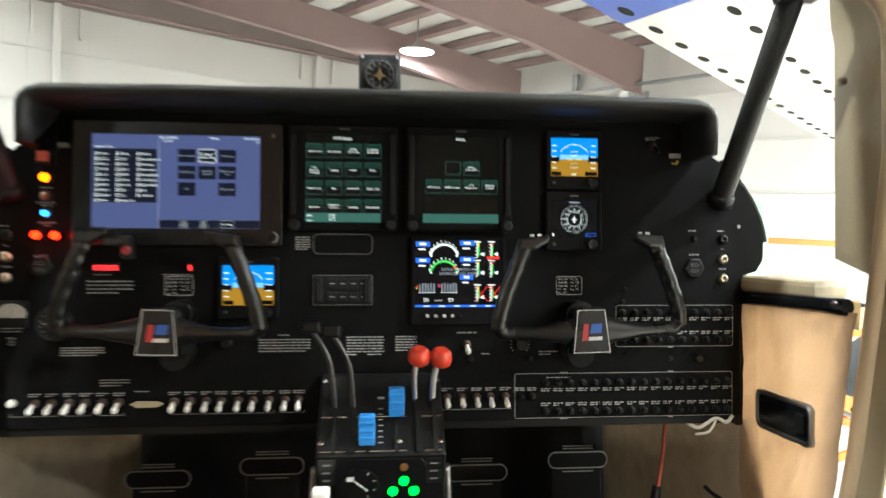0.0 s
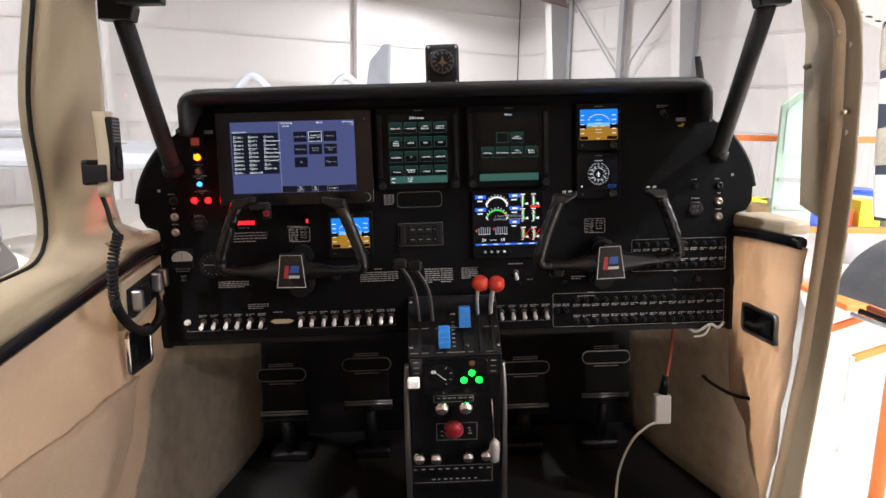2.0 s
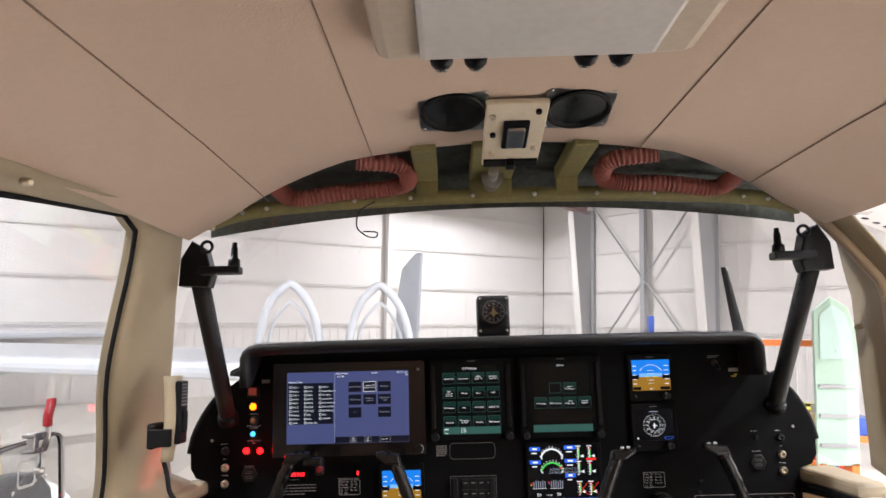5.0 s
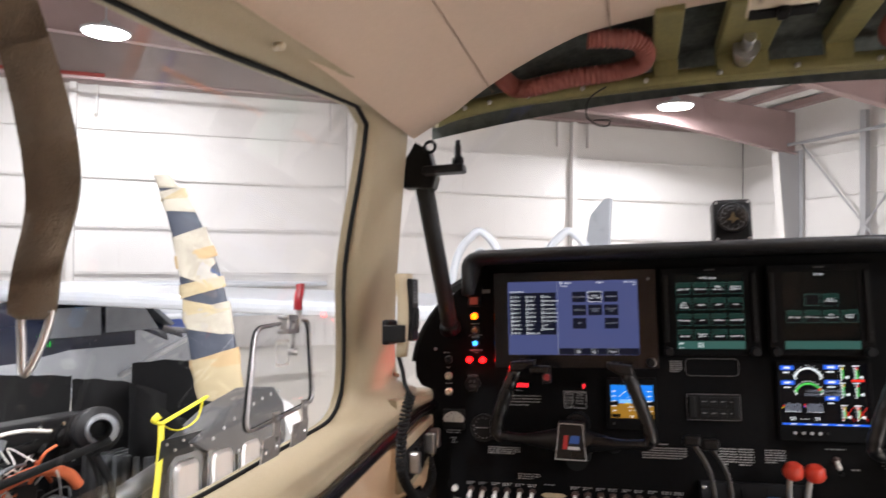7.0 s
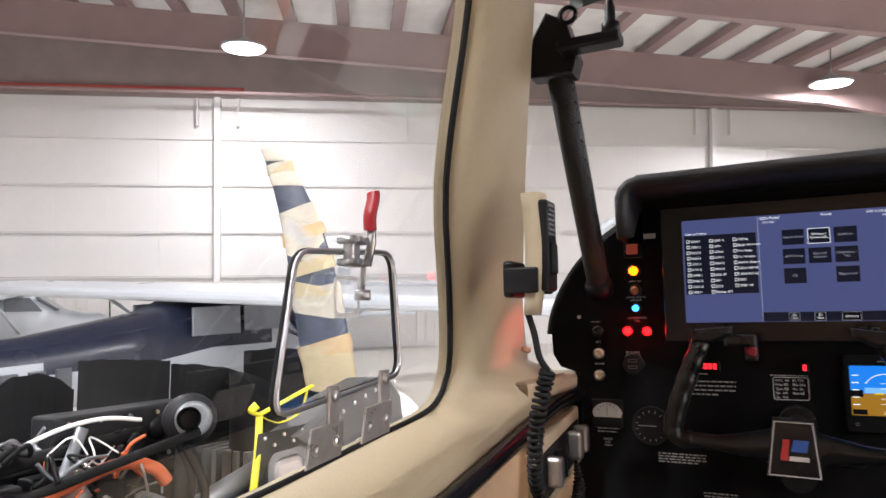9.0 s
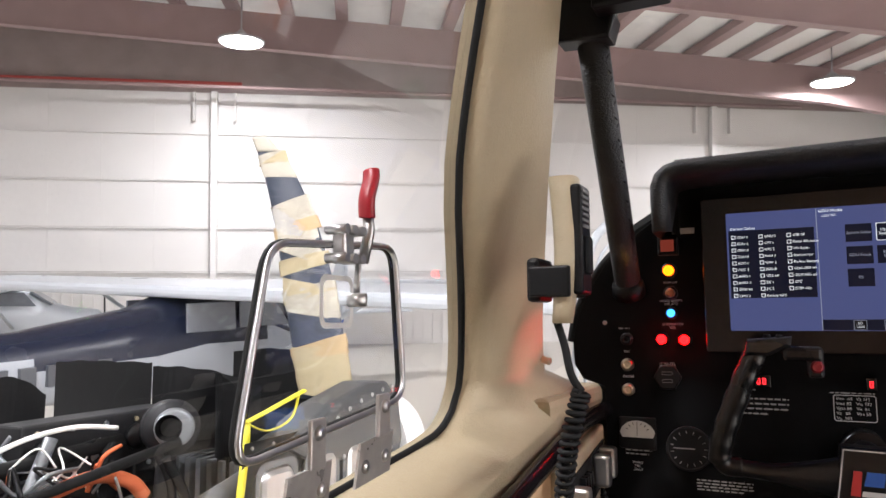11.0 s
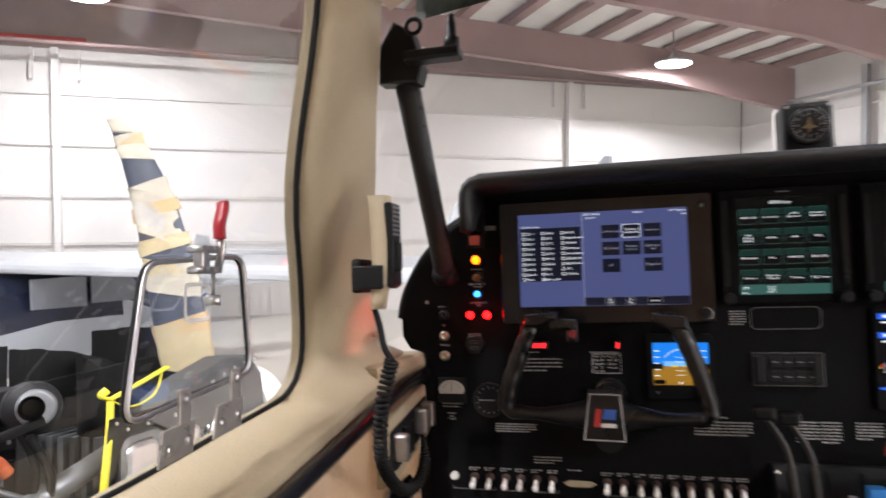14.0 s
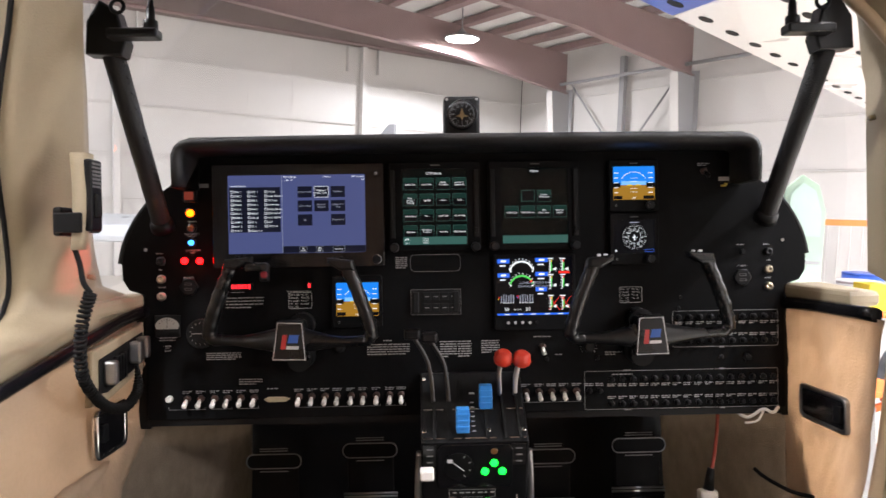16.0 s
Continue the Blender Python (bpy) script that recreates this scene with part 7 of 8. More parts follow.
BANDS = [(0.0, 0.16, M_TAPEY), (0.13, 0.175, M_TAPE2), (0.245, 0.335, M_TAPE), (0.30, 0.345, M_TAPEY), (0.385, 0.43, M_TAPEY), (0.50, 0.545, M_TAPE2), (0.585, 0.62, M_TAPE), (0.79, 0.82, M_TAPEY), (0.42, 0.60, M_TAPE), (0.71, 0.85, M_TAPE), (0.86, 1.0, M_TAPE)]
blade_thing("propeller", "large propeller blade wrapped in masking tape with dark bands", (-1.565, 0.83, 1.28), [(-1.565, 1.28, 0.064), (-1.593, 1.41, 0.068), (-1.626, 1.561, 0.070), (-1.658, 1.699, 0.067), (-1.698, 1.832, 0.061), (-1.752, 1.955, 0.051), (-1.798, 2.038, 0.040), (-1.840, 2.092, 0.024)], BANDS, 1)
BANDS2 = [(0.0, 0.2, M_WHITEP), (0.25, 0.42, M_TAPE), (0.48, 0.62, M_WHITEP), (0.66, 0.8, M_TAPE), (0.85, 1.0, M_WHITEP)]
blade_thing("propeller", "propeller blade wrapped in pale plastic and tape", (1.60, 0.95, 1.30), [(1.60, 1.30, 0.09), (1.60, 1.50, 0.10), (1.585, 1.70, 0.095), (1.56, 1.90, 0.08), (1.52, 2.10, 0.04)], BANDS2, -1)

eng_l = thing("engine_nacelle", "uncowled aircraft engine with black baffles, hoses and pipes", "engine", base=(-1.6, 0.3, 0.9))
BASES[eng_l.name] = Vector((-1.6, 0.3, 0.84))


FIXED = ("side_panel", "rivet", "valve_cover", "cover_flange", "cowl_cheek", "lower_cowl")


def ep(name, bm, m, label=""):
    """A part of the engine; what is not riveted to the side panel hangs a little lower on its mount."""
    if name not in FIXED:
        bmesh.ops.translate(bm, verts=bm.verts, vec=(0, 0, -0.05))
    return part(name, bm, m, eng_l, label)


# inboard side panel with rivets
bm = B()
sheet(bm, [[(-1.40 - 0.05 * u, y, lerp(1.185, 0.80, u)) for u in (0, 0.25, 0.6, 1)] for y in (0.30, 0.45, 0.6, 0.75, 0.88)])
bmesh.ops.solidify(bm, geom=bm.faces[:], thickness=0.004)
ep("side_panel", bm, M_GREYMET)
for i in range(16):
    bm = B()
    lathe(bm, (-1.397, 0.32 + 0.035 * i, 1.172 - 0.02 * (i % 2)), (1, 0, 0), [(0, 0.005), (0.003, 0.004)], 8)
    ep("rivet", bm, M_ALU)
for y in (0.40, 0.57, 0.73):
    bm = B()
    prism(bm, [Vector((-1.385, p.x, p.z)) for p in rrect(y - 0.058, y + 0.058, 0.99, 1.12, 0.03, 0)], (-0.05, 0, 0), 0.015)
    ep("valve_cover", bm, M_ALU)
    bm = B()
    ring(bm, [Vector((-1.392, p.x, p.z)) for p in rrect(y - 0.072, y + 0.072, 0.975, 1.135, 0.03, 0)], [Vector((-1.392, p.x, p.z)) for p in rrect(y - 0.058, y + 0.058, 0.99, 1.12, 0.03, 0)])
    ep("cover_flange", bm, M_GREYMET)
# black top baffles
def baffle(pts, d, nm="baffle"):
    bm = B()
    prism(bm, pts, d)
    ep(nm, bm, M_BAFFLE)


def curtain(pts, z0, nm="baffle"):
    """An upright sheet along (x, y, top) points, with a slightly wavy edge."""
    bm = B()
    sm = smoothed(pts, 5)
    sheet(bm, [[(p.x, p.y, z0), (p.x, p.y, lerp(z0, p.z, 0.6)), (p.x + 0.004 * math.sin(i), p.y, p.z + 0.002 * math.sin(i * 1.7))] for i, p in enumerate(sm)], smooth=False)
    bmesh.ops.solidify(bm, geom=bm.faces[:], thickness=0.005)
    ep(nm, bm, M_BAFFLE)


curtain([(-2.17, 0.40, 1.385), (-2.05, 0.39, 1.392), (-1.90, 0.38, 1.394), (-1.765, 0.37, 1.395)], 1.0)
curtain([(-1.98, 0.02, 1.33), (-1.93, 0.06, 1.37), (-1.86, 0.10, 1.375), (-1.80, 0.12, 1.34)], 1.05)
curtain([(-1.76, 0.37, 1.385), (-1.71, 0.42, 1.382), (-1.65, 0.50, 1.362), (-1.60, 0.58, 1.325)], 1.2)
curtain([(-2.02, 0.93, 1.392), (-1.90, 0.98, 1.402), (-1.76, 1.03, 1.392), (-1.68, 1.02, 1.365), (-1.62, 0.95, 1.33)], 1.15)
curtain([(-1.66, 0.50, 1.36), (-1.61, 0.43, 1.37), (-1.56, 0.40, 1.365), (-1.52, 0.41, 1.335), (-1.485, 0.45, 1.28), (-1.46, 0.50, 1.23)], 1.10, "scoop")
bm = B()
cheek = [(-1.37, 0.42, 1.16), (-1.37, 0.60, 1.235), (-1.37, 0.78, 1.275), (-1.37, 0.88, 1.27), (-1.37, 0.95, 1.21), (-1.37, 0.97, 1.10), (-1.37, 0.93, 1.0), (-1.37, 0.80, 1.05), (-1.37, 0.5, 1.12)]
prism(bm, [(x - 0.02, y, z) for x, y, z in cheek], (-0.10, 0, 0), 0.012)
ep("cowl_cheek", bm, M_CHEEK)
for y, z in [(0.52 + 0.055 * i, 1.155 + 0.024 * i - 0.0014 * i * i) for i in range(8)] + [(0.60 + 0.06 * i, 1.10 - 0.004 * i) for i in range(6)]:
    bm = B()
    lathe(bm, (-1.391, y, z), (1, 0, 0), [(0, 0.007), (0.003, 0.006), (0.004, 0.002)], 8)
    ep("rivet", bm, M_ALU)
# rear accessory shelf
bm = B()
box(bm, -1.74, -1.66, -0.02, 0.34, 1.16, 1.30, 0.006)
ep("accessory_shelf", bm, M_BAFFLE)
for i in range(9):
    bm = B()
    lathe(bm, (-1.658, 0.01 + 0.038 * i, 1.282 - 0.1 * (i % 2)), (1, 0, 0), [(0, 0.006), (0.004, 0.005)], 8)
    ep("bolt", bm, M_BRASS if i % 3 == 0 else M_ALU)
for y in (0.03, 0.24):
    bm = B()
    lathe(bm, (-1.66, y, 1.245), (1, 0, 0), [(0, 0.028), (0.012, 0.028), (0.014, 0.02), (0.03, 0.016)], 16)
    ep("magneto_cap", bm, M_BLACK)
# round air filter with intake pipe
bm = B()
lathe(bm, (-1.56, 0.24, 1.27), (0.8, -0.55, 0.1), [(0, 0.058), (0.05, 0.058), (0.055, 0.05), (0.06, 0.046), (0.075, 0.032)], 24)
ep("air_filter", bm, M_BAFFLE)
bm = B()
lathe(bm, (-1.505, 0.204, 1.277), (0.8, -0.55, 0.1), [(0, 0.040), (0.012, 0.040), (0.013, 0.03)], 24)
ep("filter_clamp", bm, M_GREYMET)
bm = B()
cyl(bm, (-1.52, 0.21, 1.275), (-1.44, 0.13, 1.29), 0.021, 0.025, 18, caps=False)
cyl(bm, (-1.441, 0.131, 1.29), (-1.52, 0.21, 1.275), 0.022, 0.018, 18, caps=False)
ep("intake_pipe", bm, M_RUBBER)
# grey mount tube and black mount tubes
for a, b, r, m in (((-1.46, 0.55, 1.18), (-1.52, 0.05, 1.03), 0.026, M_GREYMET), ((-1.66, 0.20, 1.24), (-1.62, -0.18, 1.225), 0.016, M_RUBBER), ((-1.44, 0.16, 1.26), (-1.66, -0.35, 1.11), 0.010, M_RUBBER), ((-1.58, 0.26, 1.28), (-1.58, 0.24, 0.95), 0.022, M_BAFFLE), ((-1.6, 0.0, 1.28), (-1.6, -0.12, 1.0), 0.012, M_GREYMET), ((-1.74, -0.05, 1.24), (-1.7, -0.3, 1.16), 0.02, M_ALU), ((-1.56, -0.02, 1.17), (-1.62, -0.18, 1.05), 0.024, M_ALU), ((-1.5, 0.10, 1.12), (-1.53, 0.02, 1.02), 0.026, M_GREYMET)):
    bm = B()
    cyl(bm, a, b, r, n=12)
    ep("mount_tube", bm, m)
rnd = random.Random(11)
# hoses and wires
def hose(pts, r, m, nm="hose"):
    bm = B()
    tube(bm, smoothed(pts, 7), r, 8)
    ep(nm, bm, m)


hose([(-1.58, -0.2, 1.15), (-1.56, -0.08, 1.175), (-1.54, 0.04, 1.205), (-1.51, 0.10, 1.19), (-1.5, 0.13, 1.155)], 0.014, M_HOSEO)
hose([(-1.66, -0.3, 1.10), (-1.64, -0.2, 1.13), (-1.62, -0.1, 1.12)], 0.014, M_HOSEO)
hose([(-1.5, 0.18, 1.22), (-1.48, 0.22, 1.12), (-1.5, 0.20, 1.02), (-1.53, 0.12, 0.98)], 0.010, M_RUBBER)
hose([(-1.52, 0.17, 1.24), (-1.50, 0.20, 1.14), (-1.52, 0.17, 1.02), (-1.56, 0.08, 0.98)], 0.009, M_RUBBER)
hose([(-1.62, 0.16, 1.275), (-1.62, 0.05, 1.29), (-1.62, -0.08, 1.27), (-1.64, -0.25, 1.19)], 0.005, M_WHITEP)
hose([(-1.55, 0.02, 1.0), (-1.5, 0.15, 0.975), (-1.48, 0.27, 0.985)], 0.008, mat("red sleeve", (0.5, 0.05, 0.04), 0.6))
hose([(-1.54, 0.0, 0.985), (-1.5, 0.13, 0.955), (-1.48, 0.26, 0.965)], 0.008, mat("red sleeve", (0.5, 0.05, 0.04), 0.6))
cols = [M_RUBBER, M_RUBBER, M_RUBBER, M_GREYMET, M_GREYMET, M_WHITEP, M_ALU, M_ALU, M_HOSEO, M_BLACK, M_BLACK, M_BLACK]
for i in range(84):
    p = Vector((-1.62 + rnd.uniform(-0.07, 0.07), rnd.uniform(-0.32, 0.16), rnd.uniform(1.0, 1.24)))
    q = p + Vector((rnd.uniform(-0.05, 0.05), rnd.uniform(-0.16, 0.16), rnd.uniform(-0.10, 0.07)))
    m1 = p.lerp(q, 0.33) + Vector((rnd.uniform(-0.03, 0.05), rnd.uniform(-0.04, 0.04), rnd.uniform(-0.04, 0.05)))
    m2 = p.lerp(q, 0.66) + Vector((rnd.uniform(-0.03, 0.05), rnd.uniform(-0.04, 0.04), rnd.uniform(-0.04, 0.05)))
    hose([p, m1, m2, q], rnd.choice((0.002, 0.003, 0.004, 0.005, 0.008)), rnd.choice(cols), "cable")
for i in range(36):
    p = Vector((-1.66 + rnd.uniform(-0.06, 0.06), rnd.uniform(-0.3, 0.18), rnd.uniform(0.95, 1.18)))
    bm = B()
    if i % 2:
        lathe(bm, p, (rnd.uniform(-1, 1), rnd.uniform(-1, 1), rnd.uniform(-1, 1)), [(0, 0.028), (0.03, 0.03), (0.034, 0.02), (0.06, 0.018), (0.064, 0.01)], 12)
    else:
        sx, sy, sz = (rnd.uniform(0.02, 0.05) for _ in range(3))
        box(bm, p.x - sx, p.x + sx, p.y - sy, p.y + sy, p.z - sz, p.z + sz, 0.006)
    ep("accessory", bm, rnd.choice((M_BLACK, M_BAFFLE, M_GREYMET, M_GREYMET, M_BLACK, M_ALU)))
bm = B()
box(bm, -1.52, -1.49, 0.08, 0.115, 1.03, 1.10, 0.004)
ep("connector", bm, mat("blue connector", (0.02, 0.16, 0.55), 0.4))
bm = B()
box(bm, -2.05, -1.70, -0.35, 0.85, 0.80, 1.22, 0.03)
ep("crankcase", bm, M_BAFFLE)
for y in (0.45, 0.6, 0.75):
    for s_ in range(6):
        bm = B()
        box(bm, -1.70 + 0.035 * s_, -1.685 + 0.035 * s_, y - 0.06, y + 0.06, 0.95, 1.17)
        ep("cooling_fin", bm, M_GREYMET)
# firewall ring with primer edge
bm = B()
cen = Vector((-1.62, -0.30, 0.96))
a = [cen + Vector((0.30 * math.cos(w), 0.05 * math.cos(w), 0.30 * math.sin(w))) for w in [2 * math.pi * i / 40 for i in range(40)]]
tube(bm, a, 0.012, 8, closed=True)
ep("firewall_ring", bm, mat("pale primer", (0.55, 0.56, 0.30), 0.6))
bm = B()
prism(bm, [p + Vector((0, 0.01, 0)) for p in a], (0, 0.01, 0))
ep("firewall", bm, M_BAFFLE)
# lower nacelle and wing under it
bm = B()
rows = []
for i in range(9):
    y = lerp(-0.9, 0.95, i / 8)
    rows.append([(-1.66 + 0.34 * math.cos(a_), y, 0.98 + lerp(0.20, 0.24, i / 8) * math.sin(a_)) for a_ in [radians(180 + 15 * k) for k in range(13)]])
sheet(bm, rows)
bmesh.ops.solidify(bm, geom=bm.faces[:], thickness=0.006)
ep("lower_cowl", bm, M_GREYMET)
bm = B()
lathe(bm, (-1.565, 0.98, 1.115), (0, 1, 0), [(0, 0.185), (0.08, 0.182), (0.18, 0.15), (0.28, 0.09), (0.33, 0.02)], 28)
spn = solo("spinner", bm, M_SKIN, "white propeller spinner cone", "spinner")
strap = thing("yellow_strap", "bright yellow tie strap knotted round the engine", "strap", base=(-1.44, 0.33, 1.2))
BASES[strap.name] = Vector((-1.44, 0.33, 1.17))
for pts, r in (([(-1.436, 0.345, 1.252), (-1.42, 0.325, 1.20), (-1.40, 0.29, 1.11), (-1.39, 0.26, 1.01)], 0.010), ([(-1.436, 0.345, 1.252), (-1.43, 0.43, 1.275), (-1.42, 0.53, 1.305)], 0.008), ([(-1.436, 0.345, 1.250), (-1.43, 0.41, 1.225), (-1.42, 0.48, 1.245), (-1.42, 0.51, 1.30)], 0.004), ([(-1.436, 0.345, 1.252), (-1.44, 0.32, 1.262), (-1.43, 0.33, 1.277)], 0.010)):
    bm = B()
    tube(bm, smoothed(pts, 6), r, 8, flat=0.5)
    part("strap", bm, M_YELLOW, strap)

# right-hand nacelle: open grey cowl half
eng_r = thing("engine_nacelle", "grey open cowl half on the other engine", "engine", base=(1.6, 0.7, 0.9))
bm = B()
rows = []
for i in range(5):
    y = lerp(0.45, 0.98, i / 4)
    rows.append([(1.66 - 0.30 * math.cos(a_), y, 1.02 + 0.24 * math.sin(a_)) for a_ in [radians(8 + 9 * k) for k in range(15)]])
sheet(bm, rows)
bmesh.ops.solidify(bm, geom=bm.faces[:], thickness=0.05)
part("cowl", bm, M_GREYMET, eng_r)
for i in range(8):
    bm = B()
    cyl(bm, (1.42 + 0.03 * i, 0.97, 0.98 + 0.01 * i), (1.5 + 0.02 * i, 0.6, 0.95), 0.008 + 0.002 * (i % 3), n=8)
    part("pipe", bm, (M_ALU, M_RUBBER, M_HOSEO)[i % 3], eng_r)

for x in (1.78, 1.92):
    bm = B()
    cyl(bm, (x, 0.7, 1.0), (x, 0.7, -0.95), 0.03)
    part("support_leg", bm, M_GREYMET, eng_r)
# own wing, seen only from outside
for s, x0 in ((-1, 0.74), ):
    bm = B()
    prism(bm, [(s * x0, 0.15, 0.80), (s * x0, -1.5, 0.80), (s * 5.5, -1.3, 1.15), (s * 5.5, 0.05, 1.15)], (0, 0, -0.16), 0.03)
    solo("wing", bm, M_SKIN, "white low wing of the aircraft", "wing", group="own wings")

# ---------- other aircraft and clutter in the hangar ----------
ID = Matrix.Identity(4)
M_NAVY = mat("navy aircraft paint", (0.009, 0.012, 0.026), 0.25, var=0.1, scale=3)
M_SILVER = mat("silver grey paint", (0.30, 0.32, 0.35), 0.3, var=0.06, scale=3)
M_WINGW = mat("white wing paint", (0.55, 0.58, 0.62), 0.3, var=0.05, scale=2)
# opaque grey stands in for the hangar light showing through the panes
M_CABINGLASS = mat("cabin glass toned as if see-through", (0.15, 0.16, 0.18), 0.08, var=0.2)
M_BLUEP = mat("bright blue paint", (0.03, 0.09, 0.42), 0.3, var=0.08)
M_PRIMER = mat("pale green primer", (0.40, 0.55, 0.45), 0.6, var=0.08)
M_REGBAR = mat("faded black marking", (0.07, 0.075, 0.085), 0.4, var=0.1)
M_ORANGE = mat("orange painted steel", (0.75, 0.20, 0.04), 0.5, var=0.08)


def highwing(name, label, mtx, top, low, wingm):
    """A parked high-wing light aircraft, nose along +y, wheels on the floor; origin under the wing."""
    t = thing(name, label, "aircraft", m=mtx)
    secs = [(2.1, 1.02, 0.16, 0.20), (2.0, 1.04, 0.34, 0.30), (1.3, 1.08, 0.46, 0.36), (0.9, 1.15, 0.52, 0.44), (0.3, 1.32, 0.55, 0.62), (-0.6, 1.35, 0.54, 0.62), (-1.2, 1.27, 0.46, 0.50), (-2.4, 1.25, 0.32, 0.36), (-4.0, 1.28, 0.18, 0.24), (-5.4, 1.32, 0.06, 0.12)]
    rows = [[Vector((w * math.copysign(abs(math.cos(a)) ** 0.75, math.cos(a)), y, c + h * math.copysign(abs(math.sin(a)) ** 0.8, math.sin(a)))) for a in [2 * math.pi * k / 24 for k in range(24)]] for y, c, w, h in secs]
    bm = B()
    sheet(bm, rows, closed=True)
    bmesh.ops.holes_fill(bm, edges=[e for e in bm.edges if e.is_boundary], sides=0)
    for f in bm.faces:
        ce = f.calc_center_median()
        f.material_index = 0 if ce.z > 1.33 + 0.03 * ce.y * 0 else 1
    part("fuselage", bm, [top, low], t)
    bm = B()
    prism(bm, [(5.4, 0.35, 2.06), (-5.4, 0.35, 2.06), (-5.5, 0.0, 2.0), (-5.4, -1.0, 2.02), (5.4, -1.0, 2.02), (5.5, 0.0, 2.0)], (0, 0, -0.14), 0.05)
    part("wing", bm, wingm, t)
    for s in (-1, 1):
        bm = B()
        tube(bm, [(s * 0.48, 0.15, 0.95), (s * 2.5, -0.1, 1.90)], 0.05, 8, flat=0.45)
        part("wing_strut", bm, wingm, t)
        bm = B()
        tube(bm, [(s * 0.4, -0.5, 0.9), (s * 1.1, -0.5, 0.28)], 0.04, 8)
        lg = part("landing_gear", bm, wingm, t)
        bm = B()
        lathe(bm, (s * 1.06, -0.5, 0.22), (s, 0, 0), [(0, 0.13), (0.02, 0.21), (0.12, 0.21), (0.14, 0.13)], 20)
        part("tyre", bm, M_RUBBER, lg)
        for ya, yb in ((0.55, -0.15), (-0.22, -0.9)):
            bm = B()
            prism(bm, [(s * 0.555, ya - (0.15 if ya > 0 else 0), 1.82), (s * 0.555, yb, 1.82), (s * 0.565, yb, 1.50), (s * 0.565, ya + (0.12 if ya > 0 else 0), 1.48)], (s * -0.03, 0, 0), 0.01)
            part("cabin_window", bm, M_CABINGLASS, t)
    bm = B()
    prism(bm, [(-0.48, 0.55, 1.86), (0.48, 0.55, 1.86), (0.50, 1.02, 1.52), (-0.50, 1.02, 1.52)], (0, -0.05, -0.03))
    part("windscreen", bm, M_CABINGLASS, t)
    bm = B()
    prism(bm, [(-0.04, -4.2, 1.4), (-0.04, -5.5, 1.35), (-0.04, -5.7, 2.5), (-0.04, -5.1, 2.55)], (0.08, 0, 0), 0.02)
    part("fin", bm, top, t)
    bm = B()
    prism(bm, [(-1.7, -4.7, 1.42), (1.7, -4.7, 1.42), (1.7, -5.5, 1.42), (-1.7, -5.5, 1.42)], (0, 0, 0.06), 0.02)
    part("tailplane", bm, wingm, t)
    bm = B()
    tube(bm, [(0, 1.7, 0.75), (0, 1.8, 0.2)], 0.05, 8)
    lg = part("nose_gear", bm, M_STEEL, t)
    bm = B()
    lathe(bm, (-0.07, 1.8, 0.19), (1, 0, 0), [(0, 0.1), (0.02, 0.18), (0.12, 0.18), (0.14, 0.1)], 20)
    part("tyre", bm, M_RUBBER, lg)
    bm = B()
    lathe(bm, (0, 2.08, 1.03), (0, 1, 0), [(0, 0.16), (0.1, 0.14), (0.24, 0.05), (0.28, 0.01)], 18)
    part("spinner", bm, wingm, t)
    for s in (-1, 1):
        bm = B()
        rows = [[Vector((lerp(0.0, 0.12, u) * s + 0.06 * math.cos(a) * (1 - 0.5 * u), 2.14 + 0.02 * math.sin(a), 1.03 + s * (0.1 + 0.85 * u))) for a in [2 * math.pi * k / 8 for k in range(8)]] for u in [i / 6 for i in range(7)]]
        sheet(bm, rows, closed=True)
        bmesh.ops.holes_fill(bm, edges=[e for e in bm.edges if e.is_boundary], sides=0)
        part("propeller_blade", bm, M_BLACK, t)
    # registration as plain bars
    for s in (-1, 1):
        for i in range(6):
            bm = B()
            y = -1.75 - 0.24 * i
            w = lerp(0.48, 0.30, (-0.9 - y) / 2.6)
            box(bm, *sorted((s * (w - 0.09), s * (w - 0.012))), y - 0.07, y + 0.07, 1.10, 1.30)
            part("registration_bar", bm, M_REGBAR, t)
    return t


highwing("light_aircraft", "navy and silver high-wing light aircraft parked alongside", Matrix.Translation((-7.5, 6.55, 0)) @ pose(0, 0, 0, 0, 0, -6) @ Matrix.Scale(1.13, 4), M_NAVY, M_SILVER, M_WINGW)
highwing("light_aircraft", "white and blue high-wing light aircraft parked further off", Matrix.Translation((-17.5, 9.8, 0)) @ pose(0, 0, 0, 0, 0, -40), M_WINGW, M_WINGW, M_WINGW)
highwing("light_aircraft", "white high-wing light aircraft by the end wall", Matrix.Translation((-13.5, 15.0, 0)) @ pose(0, 0, 0, 0, 0, 55), M_WINGW, M_BLUEP, M_WINGW)

# aircraft ahead: grey fin on its tail cone, and two arched fairings on a stand
tail = thing("aircraft_tail", "grey aircraft fin and tail cone beyond the nose", "aircraft", base=(-0.7, 8.8, 0), m=ID)
bm = B()
prism(bm, [(-0.91, 8.8, 1.5), (-0.88, 8.8, 2.95), (-0.82, 8.8, 3.38), (-0.62, 8.8, 3.62), (-0.53, 8.8, 3.62), (-0.60, 8.8, 1.5)], (0.03, 0.08, 0), 0.02)
part("fin", bm, M_SILVER, tail)
bm = B()
lathe(bm, (-0.7, 8.2, 1.15), (0.0, 1, 0.05), [(0, 0.1), (0.6, 0.22), (2.2, 0.40), (3.0, 0.42)], 18)
part("tail_cone", bm, M_SILVER, tail)
